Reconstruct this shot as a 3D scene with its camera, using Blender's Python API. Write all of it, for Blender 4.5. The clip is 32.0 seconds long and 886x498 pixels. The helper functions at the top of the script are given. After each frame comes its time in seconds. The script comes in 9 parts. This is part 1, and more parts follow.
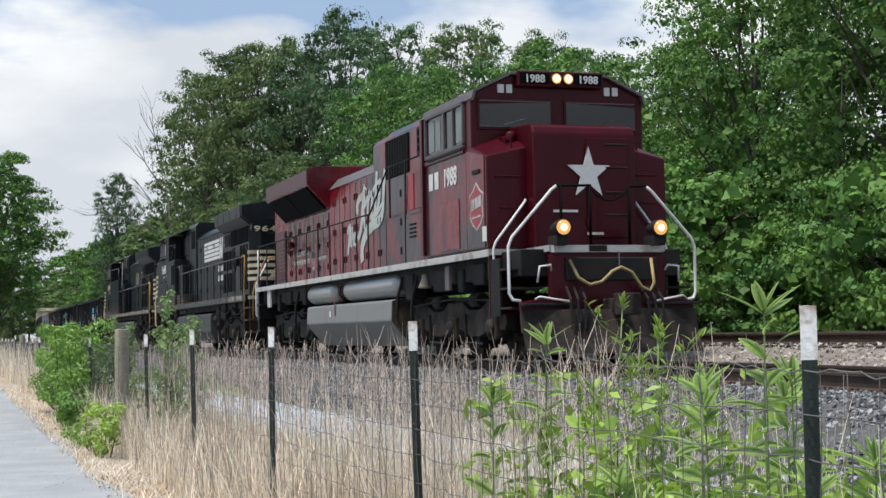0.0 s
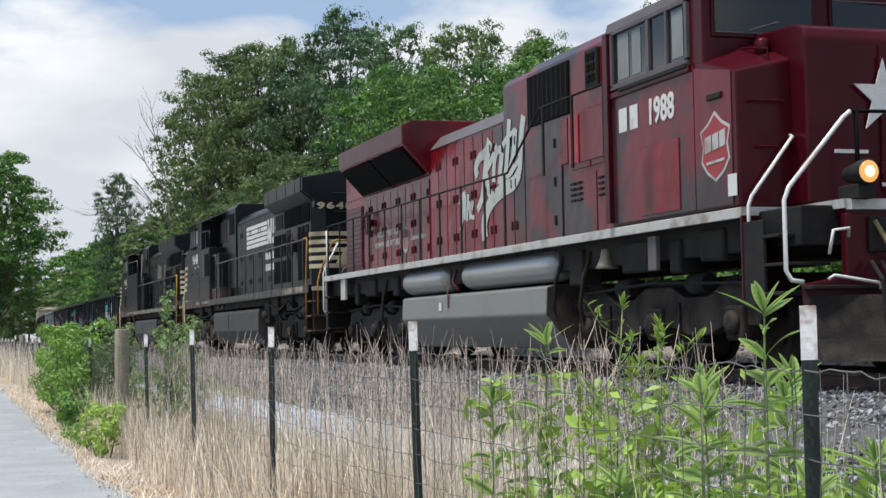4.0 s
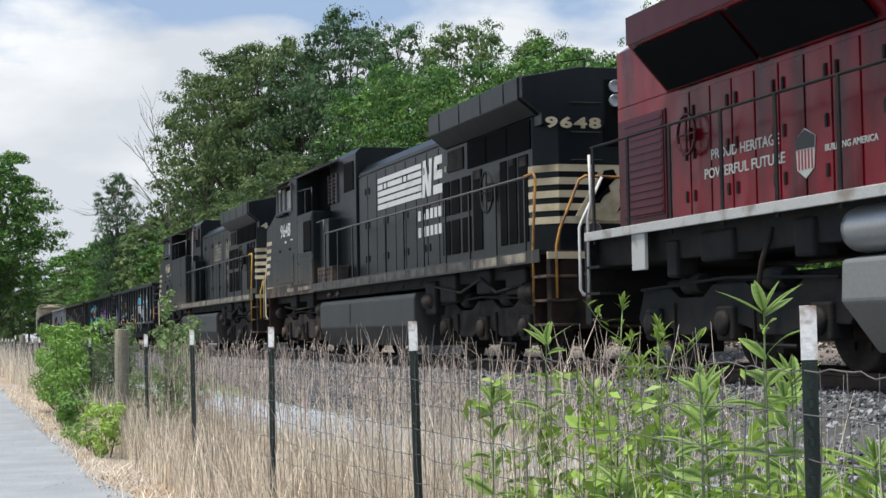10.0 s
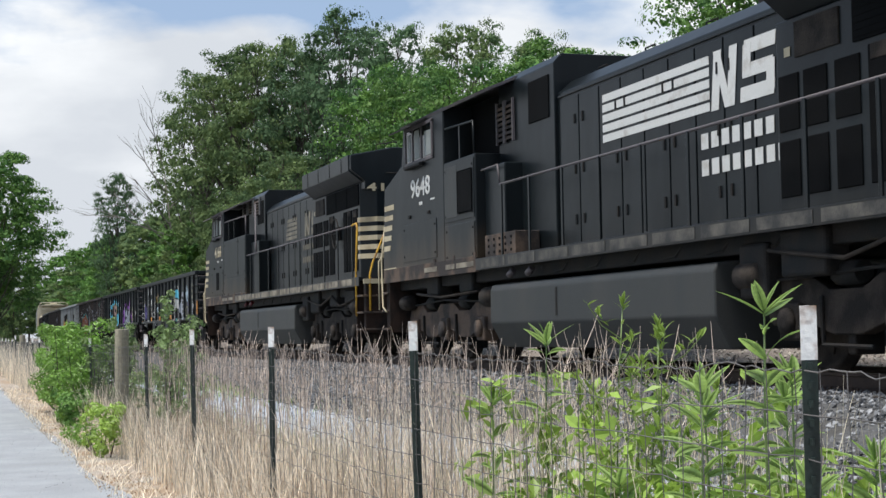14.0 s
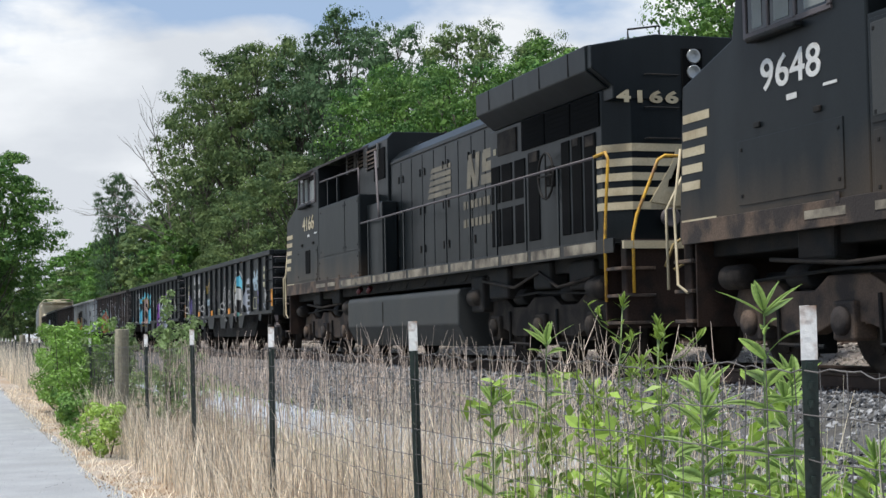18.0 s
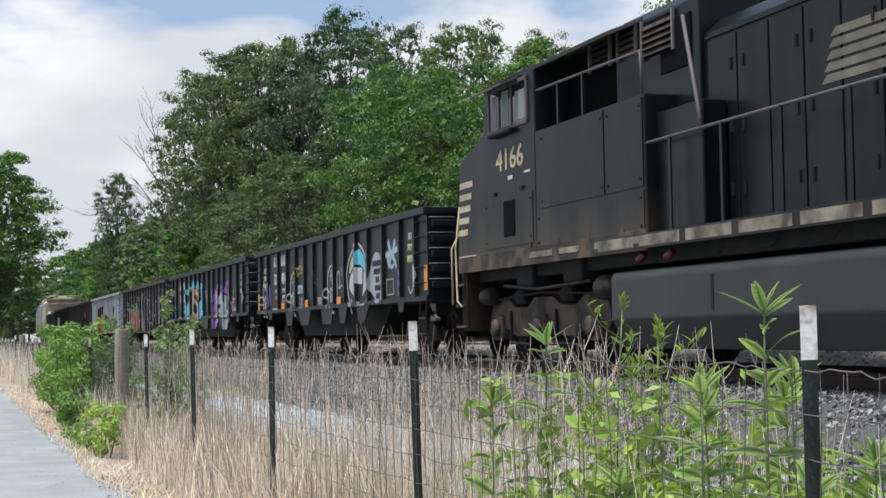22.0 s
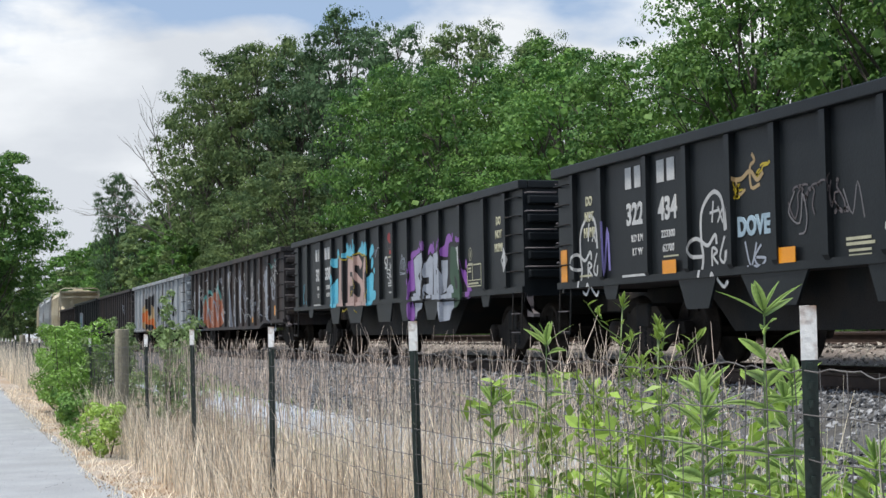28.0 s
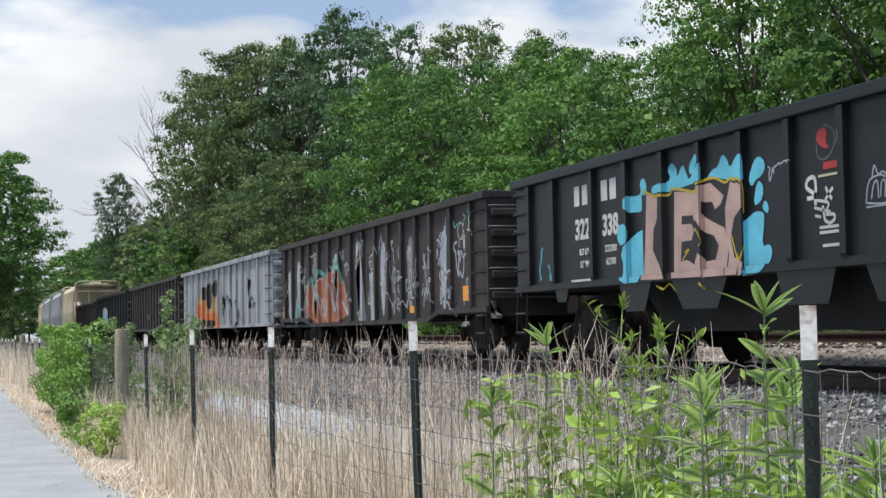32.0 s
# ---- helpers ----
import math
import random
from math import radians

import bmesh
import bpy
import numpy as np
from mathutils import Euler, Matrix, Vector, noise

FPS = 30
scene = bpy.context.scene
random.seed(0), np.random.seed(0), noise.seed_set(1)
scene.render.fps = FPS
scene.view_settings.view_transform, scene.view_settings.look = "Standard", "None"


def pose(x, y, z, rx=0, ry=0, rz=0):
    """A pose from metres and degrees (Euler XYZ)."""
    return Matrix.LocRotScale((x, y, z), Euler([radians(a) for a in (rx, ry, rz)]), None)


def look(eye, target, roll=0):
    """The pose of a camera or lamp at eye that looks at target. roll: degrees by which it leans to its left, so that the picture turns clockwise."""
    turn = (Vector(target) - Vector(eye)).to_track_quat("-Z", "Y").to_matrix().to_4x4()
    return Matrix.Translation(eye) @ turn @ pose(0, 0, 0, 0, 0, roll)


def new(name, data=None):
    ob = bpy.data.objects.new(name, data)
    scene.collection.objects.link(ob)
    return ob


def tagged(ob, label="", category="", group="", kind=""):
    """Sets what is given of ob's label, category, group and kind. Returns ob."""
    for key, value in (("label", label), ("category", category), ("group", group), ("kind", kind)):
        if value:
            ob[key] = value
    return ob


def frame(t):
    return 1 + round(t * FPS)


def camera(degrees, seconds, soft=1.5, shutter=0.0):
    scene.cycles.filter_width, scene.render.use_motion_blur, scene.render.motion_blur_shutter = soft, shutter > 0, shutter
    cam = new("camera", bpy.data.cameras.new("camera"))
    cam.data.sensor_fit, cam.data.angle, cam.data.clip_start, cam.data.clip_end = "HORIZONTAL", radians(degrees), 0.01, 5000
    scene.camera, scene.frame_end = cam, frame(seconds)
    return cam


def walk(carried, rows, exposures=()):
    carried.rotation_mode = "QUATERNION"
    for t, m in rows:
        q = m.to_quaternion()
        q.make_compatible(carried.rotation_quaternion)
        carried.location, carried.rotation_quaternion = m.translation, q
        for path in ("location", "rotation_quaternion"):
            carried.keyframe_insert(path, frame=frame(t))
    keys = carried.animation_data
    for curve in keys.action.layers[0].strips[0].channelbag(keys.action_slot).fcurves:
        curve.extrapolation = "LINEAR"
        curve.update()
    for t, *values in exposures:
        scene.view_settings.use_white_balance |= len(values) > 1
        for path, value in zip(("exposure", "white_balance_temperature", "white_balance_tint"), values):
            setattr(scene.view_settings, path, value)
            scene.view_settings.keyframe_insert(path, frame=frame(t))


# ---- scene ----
# Camera: stands still beside a gravel path, a little over the rails' height.
TRACK_X = 9.707        # centre line of the near track; the track runs along y
RAIL_Z = 0.695         # top of the near track's rails
TRACK2_X = 13.85
RAIL2_Z = 1.075
cam = camera(31.825, 32.0)
EYE = (0.0, 0.0, 1.2)
YAW, PITCH = radians(17.677), radians(3.025)
AIM = (math.sin(YAW) * math.cos(PITCH), math.cos(YAW) * math.cos(PITCH), 1.2 + math.sin(PITCH))
stand = look(EYE, AIM, -1.0)
walk(cam, [(0.0, stand), (32.0, stand)], exposures=[(0.0, 0.22), (32.0, 0.22)])

# World: hazy sky with broken cloud, and a weak, wide sun.
SUN_EL, SUN_AZ = radians(72), radians(256)   # azimuth clockwise from +y
world = bpy.data.worlds.new("sky")
scene.world = world
world.use_nodes = True
wn, wl = world.node_tree.nodes, world.node_tree.links
wn.clear()
w_out, w_bg = wn.new("ShaderNodeOutputWorld"), wn.new("ShaderNodeBackground")
w_sky = wn.new("ShaderNodeTexSky")
w_sky.sky_type, w_sky.sun_disc = "NISHITA", False
w_sky.sun_elevation, w_sky.sun_rotation = SUN_EL, SUN_AZ
w_sky.air_density, w_sky.dust_density = 1.0, 0.6
w_co, w_map = wn.new("ShaderNodeTexCoord"), wn.new("ShaderNodeMapping")
w_map.inputs["Scale"].default_value = (1.0, 1.0, 2.4)
w_map.inputs["Location"].default_value = (0.9, 0.25, 0.3)
# low down the cloud is closed; higher up it breaks into heaps with bright tops
w_n1, w_r1 = wn.new("ShaderNodeTexNoise"), wn.new("ShaderNodeValToRGB")
w_n1.inputs["Scale"].default_value, w_n1.inputs["Detail"].default_value, w_n1.inputs["Roughness"].default_value = 5.0, 9.0, 0.5
w_r1.color_ramp.elements[0].position, w_r1.color_ramp.elements[1].position = 0.44, 0.56
w_n2, w_r2 = wn.new("ShaderNodeTexNoise"), wn.new("ShaderNodeValToRGB")
w_n2.inputs["Scale"].default_value, w_n2.inputs["Detail"].default_value = 4.0, 9.0
w_r2.color_ramp.elements[0].position, w_r2.color_ramp.elements[1].position = 0.42, 0.60
w_r2.color_ramp.elements[0].color, w_r2.color_ramp.elements[1].color = (6.0, 6.35, 6.85, 1), (8.5, 8.75, 9.0, 1)
w_mix = wn.new("ShaderNodeMix")
w_mix.data_type = "RGBA"
wl.new(w_co.outputs["Generated"], w_map.inputs["Vector"])
wl.new(w_map.outputs[0], w_n1.inputs["Vector"]), wl.new(w_map.outputs[0], w_n2.inputs["Vector"])
w_sep = wn.new("ShaderNodeSeparateXYZ")
wl.new(w_co.outputs["Generated"], w_sep.inputs[0])
for noise_node, ramp, low, high in ((w_n1, w_r1, 0.26, -0.09), (w_n2, w_r2, -0.10, 0.08)):
    lift, add = wn.new("ShaderNodeMapRange"), wn.new("ShaderNodeMath")
    for key, value in (("From Min", 0.12), ("From Max", 0.215), ("To Min", low), ("To Max", high)):
        lift.inputs[key].default_value = value
    wl.new(w_sep.outputs["Z"], lift.inputs["Value"])
    wl.new(noise_node.outputs["Fac"], add.inputs[0]), wl.new(lift.outputs[0], add.inputs[1])
    wl.new(add.outputs[0], ramp.inputs["Fac"])
wl.new(w_r1.outputs["Color"], w_mix.inputs["Factor"])
w_haze = wn.new("ShaderNodeMix")
w_haze.data_type = "RGBA"
w_haze.inputs["Factor"].default_value, w_haze.inputs["B"].default_value = 0.75, (3.5, 4.7, 6.7, 1)
wl.new(w_sky.outputs["Color"], w_haze.inputs["A"])
wl.new(w_haze.outputs["Result"], w_mix.inputs["A"]), wl.new(w_r2.outputs["Color"], w_mix.inputs["B"])
wl.new(w_mix.outputs["Result"], w_bg.inputs["Color"]), wl.new(w_bg.outputs[0], w_out.inputs["Surface"])
w_bg.inputs["Strength"].default_value = 0.1

sun = new("sun", bpy.data.lights.new("sun", "SUN"))
sun.data.energy, sun.data.angle, sun.data.color = 4.2, radians(9), (1.0, 0.96, 0.9)
sun.matrix_world = look((0, 0, 40), (-math.sin(SUN_AZ) * math.cos(SUN_EL), -math.cos(SUN_AZ) * math.cos(SUN_EL), 40 - math.sin(SUN_EL)))

# ---- materials ----


def mat(name, col, rough=0.6, metal=0.0, var=0.2, scale=2.0, grain=60.0, bump=0.15, col2=None, cover=0.5, stretch=(1, 1, 1), island=0.0, obj=0.0, trans=0.0, coat=0.0, edge=0.08, wave=0.0, spec=0.5, dust=None):
    """A surface with stains at a large scale, grain at a small one and fine relief. col2: a second colour (rust, dirt, moss) that lies over `cover` of it. dust: (colour, low, high, amount) of road dirt that thins out between two heights."""
    m = bpy.data.materials.new(name)
    m.use_nodes = True
    n, l = m.node_tree.nodes, m.node_tree.links
    b = n["Principled BSDF"]
    b.inputs["Roughness"].default_value, b.inputs["Metallic"].default_value = rough, metal
    b.inputs["Coat Weight"].default_value, b.inputs["Specular IOR Level"].default_value = coat, spec
    co, mp = n.new("ShaderNodeTexCoord"), n.new("ShaderNodeMapping")
    mp.inputs["Scale"].default_value = stretch
    l.new(co.outputs["Object"], mp.inputs["Vector"])
    big, fine = n.new("ShaderNodeTexNoise"), n.new("ShaderNodeTexNoise")
    big.inputs["Scale"].default_value, big.inputs["Detail"].default_value = scale, 6.0
    fine.inputs["Scale"].default_value, fine.inputs["Detail"].default_value = grain, 3.0
    l.new(mp.outputs[0], big.inputs["Vector"]), l.new(co.outputs["Object"], fine.inputs["Vector"])
    ramp = n.new("ShaderNodeValToRGB")
    e = ramp.color_ramp.elements
    second = col2 or tuple(c * (1 - 2 * var) for c in col)
    e[0].position, e[1].position = (cover - edge, cover + edge) if col2 else (0.3, 0.7)
    e[0].color, e[1].color = (*second, 1), (*col, 1)
    l.new(big.outputs["Fac"], ramp.inputs["Fac"])
    paint = ramp.outputs["Color"]
    if dust:
        sep, add, fade, over = n.new("ShaderNodeSeparateXYZ"), n.new("ShaderNodeMath"), n.new("ShaderNodeMapRange"), n.new("ShaderNodeMix")
        add.operation, over.data_type = "MULTIPLY_ADD", "RGBA"
        add.inputs[1].default_value = (dust[2] - dust[1]) * 2.2
        fade.inputs["From Min"].default_value, fade.inputs["From Max"].default_value = dust[1] + (dust[2] - dust[1]) * 1.1, dust[2] + (dust[2] - dust[1]) * 1.1
        fade.inputs["To Min"].default_value, fade.inputs["To Max"].default_value = dust[3], 0.0
        over.inputs["B"].default_value = (*dust[0], 1)
        l.new(co.outputs["Object"], sep.inputs[0])
        l.new(big.outputs["Fac"], add.inputs[0]), l.new(sep.outputs["Z"], add.inputs[2])
        l.new(add.outputs[0], fade.inputs["Value"]), l.new(fade.outputs[0], over.inputs["Factor"])
        l.new(paint, over.inputs["A"])
        paint = over.outputs["Result"]
    val = n.new("ShaderNodeMapRange")
    val.inputs["From Min"].default_value, val.inputs["From Max"].default_value = 0.25, 0.75
    val.inputs["To Min"].default_value, val.inputs["To Max"].default_value = 1 - var, 1 + var
    l.new(fine.outputs["Fac"], val.inputs["Value"])
    last = val.outputs[0]
    for weight, node, out in ((island, "ShaderNodeNewGeometry", "Random Per Island"), (obj, "ShaderNodeObjectInfo", "Random")):
        if weight:
            src, mr, mul = n.new(node), n.new("ShaderNodeMapRange"), n.new("ShaderNodeMath")
            mr.inputs["To Min"].default_value, mr.inputs["To Max"].default_value = 1 - weight, 1 + weight
            mul.operation = "MULTIPLY"
            l.new(src.outputs[out], mr.inputs["Value"])
            l.new(mr.outputs[0], mul.inputs[0]), l.new(last, mul.inputs[1])
            last = mul.outputs[0]
    hsv = n.new("ShaderNodeVectorMath")
    hsv.operation = "SCALE"
    l.new(paint, hsv.inputs[0]), l.new(last, hsv.inputs["Scale"])
    l.new(hsv.outputs[0], b.inputs["Base Color"])
    if wave:
        wv, b2 = n.new("ShaderNodeTexNoise"), n.new("ShaderNodeBump")
        wv.inputs["Scale"].default_value, wv.inputs["Detail"].default_value = 2.2, 1.0
        b2.inputs["Strength"].default_value, b2.inputs["Distance"].default_value = wave, 0.05
        l.new(co.outputs["Object"], wv.inputs["Vector"]), l.new(wv.outputs["Fac"], b2.inputs["Height"]), l.new(b2.outputs[0], b.inputs["Normal"])
    elif bump:
        bp = n.new("ShaderNodeBump")
        bp.inputs["Strength"].default_value, bp.inputs["Distance"].default_value = bump, 0.02
        l.new(fine.outputs["Fac"], bp.inputs["Height"]), l.new(bp.outputs[0], b.inputs["Normal"])
    if trans:
        t, mx = n.new("ShaderNodeBsdfTranslucent"), n.new("ShaderNodeMixShader")
        mx.inputs["Fac"].default_value = trans
        l.new(hsv.outputs[0], t.inputs["Color"])
        l.new(b.outputs[0], mx.inputs[1]), l.new(t.outputs[0], mx.inputs[2])
        l.new(mx.outputs[0], n["Material Output"].inputs["Surface"])
    return m


def glow(name, col, strength):
    m = mat(name, tuple(c * 0.1 for c in col), 0.2)
    b = m.node_tree.nodes["Principled BSDF"]
    b.inputs["Emission Color"].default_value, b.inputs["Emission Strength"].default_value = (*col, 1), strength
    return m


M = {}
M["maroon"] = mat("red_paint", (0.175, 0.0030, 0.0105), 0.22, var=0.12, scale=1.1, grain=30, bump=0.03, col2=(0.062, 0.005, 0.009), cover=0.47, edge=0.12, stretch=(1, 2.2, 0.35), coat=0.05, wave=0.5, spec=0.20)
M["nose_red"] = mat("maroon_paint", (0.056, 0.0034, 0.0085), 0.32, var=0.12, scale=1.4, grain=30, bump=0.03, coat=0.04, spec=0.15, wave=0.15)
M["camo"] = mat("blended_red_and_grey_paint", (0.125, 0.007, 0.014), 0.28, var=0.12, scale=0.75, grain=40, bump=0.03, col2=(0.030, 0.0185, 0.022), cover=0.49, edge=0.045, coat=0.10, wave=0.3, spec=0.25)
M["roofgrey"] = mat("dusty_roof_and_sheen_paint", (0.115, 0.10, 0.105), 0.6, var=0.15)
M["black"] = mat("black_paint", (0.0048, 0.0070, 0.0086), 0.36, var=0.2, scale=1.3, grain=40, bump=0.05, col2=(0.0088, 0.0124, 0.0144), cover=0.5, edge=0.12, stretch=(1.5, 1.5, 0.22), spec=0.20, dust=((0.030, 0.024, 0.019), 1.4, 1.85, 0.6), wave=0.12)
M["cabblack"] = mat("dusty_black_cab_paint", (0.0052, 0.0074, 0.0088), 0.42, var=0.2, scale=1.1, grain=40, bump=0.05, col2=(0.0098, 0.0130, 0.0150), cover=0.5, edge=0.14, stretch=(1.5, 1.5, 0.3), spec=0.22, dust=((0.052, 0.038, 0.026), 1.55, 2.2, 0.9), wave=0.1)
M["gondola"] = mat("black_car_paint", (0.0058, 0.0080, 0.0098), 0.46, var=0.25, scale=1.6, grain=40, bump=0.08, col2=(0.0098, 0.0128, 0.0150), cover=0.52, edge=0.12, stretch=(1, 1, 0.3), spec=0.32)
M["dark"] = mat("grimy_black", (0.0105, 0.0118, 0.0125), 0.75, var=0.35, scale=3, grain=50, bump=0.3, col2=(0.020, 0.017, 0.015), cover=0.5, spec=0.25)
M["truck"] = mat("dusty_truck_iron", (0.042, 0.034, 0.028), 0.8, var=0.3, scale=2.5, grain=50, bump=0.3, col2=(0.016, 0.0135, 0.012), cover=0.5, spec=0.2)
M["rustdirt"] = mat("brown_road_dirt", (0.105, 0.071, 0.05), 0.85, var=0.3, scale=2.2, grain=45, bump=0.25, col2=(0.026, 0.020, 0.018), cover=0.5)
M["tank"] = mat("silver_tank_paint", (0.20, 0.205, 0.20), 0.45, 0.2, var=0.1, scale=1.5, grain=30, bump=0.04, col2=(0.19, 0.18, 0.17), cover=0.42, stretch=(1, 1, 0.4))
M["steel"] = mat("brushed_air_tank", (0.33, 0.34, 0.34), 0.33, 0.6, var=0.1, scale=2.0, grain=30, bump=0.04, col2=(0.30, 0.24, 0.17), cover=0.33)
M["getank"] = mat("dusty_tank_and_sunlit_panel", (0.026, 0.030, 0.031), 0.6, var=0.2, scale=1.5, col2=(0.042, 0.042, 0.039), cover=0.5, stretch=(1, 1, 0.3), edge=0.2)
M["white"] = mat("white_paint", (0.62, 0.62, 0.60), 0.5, var=0.12, scale=3, col2=(0.42, 0.39, 0.35), cover=0.36)
M["sillwhite"] = mat("dull_white_sill_paint", (0.44, 0.44, 0.42), 0.55, var=0.15, scale=3, col2=(0.24, 0.21, 0.18), cover=0.40)
M["cream"] = mat("aged_cream_paint", (0.50, 0.43, 0.29), 0.55, var=0.15, scale=2, col2=(0.36, 0.29, 0.18), cover=0.42)
M["wornstripe"] = mat("grimy_worn_stripe", (0.115, 0.105, 0.088), 0.65, var=0.3, scale=3.2, col2=(0.022, 0.022, 0.022), cover=0.52, edge=0.15)
M["sillw"] = mat("dirty_white_stripe", (0.30, 0.265, 0.20), 0.6, var=0.2, scale=2.6, col2=(0.07, 0.055, 0.042), cover=0.5, edge=0.12)
M["fadedcream"] = mat("faded_cream_paint", (0.21, 0.185, 0.135), 0.6, var=0.25, scale=2.5, col2=(0.085, 0.078, 0.062), cover=0.48, edge=0.2)
M["amber"] = mat("grimy_amber_handrail_paint", (0.42, 0.20, 0.035), 0.6, var=0.25, scale=5, col2=(0.16, 0.08, 0.035), cover=0.45)
M["yellow"] = mat("yellow_handrail_paint", (0.60, 0.34, 0.03), 0.55, var=0.2, scale=5, col2=(0.20, 0.10, 0.04), cover=0.42)
M["orange"] = mat("orange_reflector", (0.80, 0.30, 0.01), 0.35, var=0.1)
M["script"] = mat("pale_script_paint", (0.44, 0.47, 0.44), 0.4, var=0.12, scale=2.5, col2=(0.30, 0.30, 0.28), cover=0.38, coat=0.05)
M["redlamp"] = mat("red_marker", (0.13, 0.016, 0.022), 0.4, var=0.2)
M["glass"] = mat("dark_cab_glass", (0.012, 0.015, 0.016), 0.06, var=0.05, bump=0)
# pale patches for the cab glass, in place of light seen through it
M["see_through"] = mat("pale_see_through_paint", (0.22, 0.24, 0.235), 0.6, var=0.1)
M["mesh"] = mat("black_grille", (0.0042, 0.0046, 0.0052), 0.9, var=0.2, spec=0.1)
M["lamp"] = glow("lit_headlight", (1.0, 0.50, 0.14), 0.8)
M["lampcore"] = glow("lit_headlight_core", (1.0, 0.84, 0.58), 1.25)
M["hose"] = mat("tan_air_hose", (0.34, 0.25, 0.10), 0.6)
M["brass"] = mat("bell_metal", (0.36, 0.31, 0.24), 0.45, 0.4)
M["crest_red"] = mat("bright_red_crest_paint", (0.33, 0.02, 0.03), 0.4, var=0.1)
M["stairrust"] = mat("rusty_brown_stairwell_paint", (0.034, 0.021, 0.016), 0.8, var=0.3, scale=2.5, grain=45, bump=0.2, col2=(0.015, 0.0125, 0.0115), cover=0.45, spec=0.2)
M["rail"] = mat("rusty_rail", (0.060, 0.036, 0.026), 0.75, var=0.25, scale=4, grain=60, bump=0.2)
M["railtop"] = mat("worn_rail_top", (0.20, 0.19, 0.19), 0.35, 0.8, var=0.15)
M["tie"] = mat("weathered_tie", (0.060, 0.048, 0.040), 0.9, var=0.35, scale=5, grain=40, bump=0.4, stretch=(0.3, 3, 3), obj=0.3)
M["rust"] = mat("rusty_brown_car", (0.040, 0.028, 0.025), 0.7, var=0.3, scale=2.2, grain=40, bump=0.15, col2=(0.018, 0.017, 0.018), cover=0.5, stretch=(1, 1.6, 0.25))
M["galv"] = mat("weathered_grey_car", (0.30, 0.33, 0.35), 0.6, var=0.2, scale=2.0, grain=40, bump=0.1, col2=(0.15, 0.12, 0.11), cover=0.44, stretch=(1, 1.8, 0.2))
M["tan"] = mat("tan_hopper_paint", (0.56, 0.50, 0.37), 0.6, var=0.15, scale=1.2, col2=(0.27, 0.20, 0.14), cover=0.38, stretch=(1, 1, 0.3))
M["grey"] = mat("pale_grey_hopper_paint", (0.36, 0.38, 0.39), 0.6, var=0.15, scale=1.2, col2=(0.22, 0.20, 0.19), cover=0.38, stretch=(1, 1, 0.3))


# ---- mesh helpers ----
def box(bm, x0, x1, y0, y1, z0, z1, bevel=0.0):
    v = [bm.verts.new(p) for p in ((x0, y0, z0), (x1, y0, z0), (x1, y1, z0), (x0, y1, z0), (x0, y0, z1), (x1, y0, z1), (x1, y1, z1), (x0, y1, z1))]
    f = [bm.faces.new([v[i] for i in q]) for q in ((3, 2, 1, 0), (4, 5, 6, 7), (0, 1, 5, 4), (1, 2, 6, 5), (2, 3, 7, 6), (3, 0, 4, 7))]
    if bevel:
        bmesh.ops.bevel(bm, geom=list({e for q in f for e in q.edges}), offset=bevel, segments=2, profile=0.5, affect="EDGES")
    return bm


def prism(bm, pts, a0, a1, axis="x", bevel=0.0):
    """Extrudes an outline. axis x: points are (y, z); axis y: (x, z); axis z: (x, y)."""
    def at(p, a):
        return {"x": (a, p[0], p[1]), "y": (p[0], a, p[1]), "z": (p[0], p[1], a)}[axis]
    lo, hi = [bm.verts.new(at(p, a0)) for p in pts], [bm.verts.new(at(p, a1)) for p in pts]
    faces = [bm.faces.new(lo), bm.faces.new(hi[::-1])]
    for i in range(len(pts)):
        j = (i + 1) % len(pts)
        faces.append(bm.faces.new((lo[j], lo[i], hi[i], hi[j])))
    bmesh.ops.recalc_face_normals(bm, faces=faces)
    if bevel:
        bmesh.ops.bevel(bm, geom=list({e for q in faces for e in q.edges}), offset=bevel, segments=2, profile=0.5, affect="EDGES")
    return bm


def tube(bm, pts, r, seg=6, r1=None):
    """A round bar along a line of points, closed at both ends."""
    pts = [Vector(p) for p in pts]
    rings, prev = [], None
    for i, p in enumerate(pts):
        d = (pts[min(i + 1, len(pts) - 1)] - pts[max(i - 1, 0)]).normalized()
        up = Vector((0, 0, 1)) if abs(d.z) < 0.9 else Vector((1, 0, 0))
        if prev is not None:
            up = prev
        a = d.cross(up).normalized()
        b = a.cross(d).normalized()
        prev = b
        rr = r if r1 is None else r + (r1 - r) * i / (len(pts) - 1)
        rings.append([bm.verts.new(p + a * (rr * math.cos(2 * math.pi * k / seg)) + b * (rr * math.sin(2 * math.pi * k / seg))) for k in range(seg)])
    for q, w in zip(rings, rings[1:]):
        for k in range(seg):
            f = bm.faces.new((q[k], w[k], w[(k + 1) % seg], q[(k + 1) % seg]))
            f.smooth = seg > 6
    bm.faces.new(rings[0]), bm.faces.new(rings[-1][::-1])
    return bm


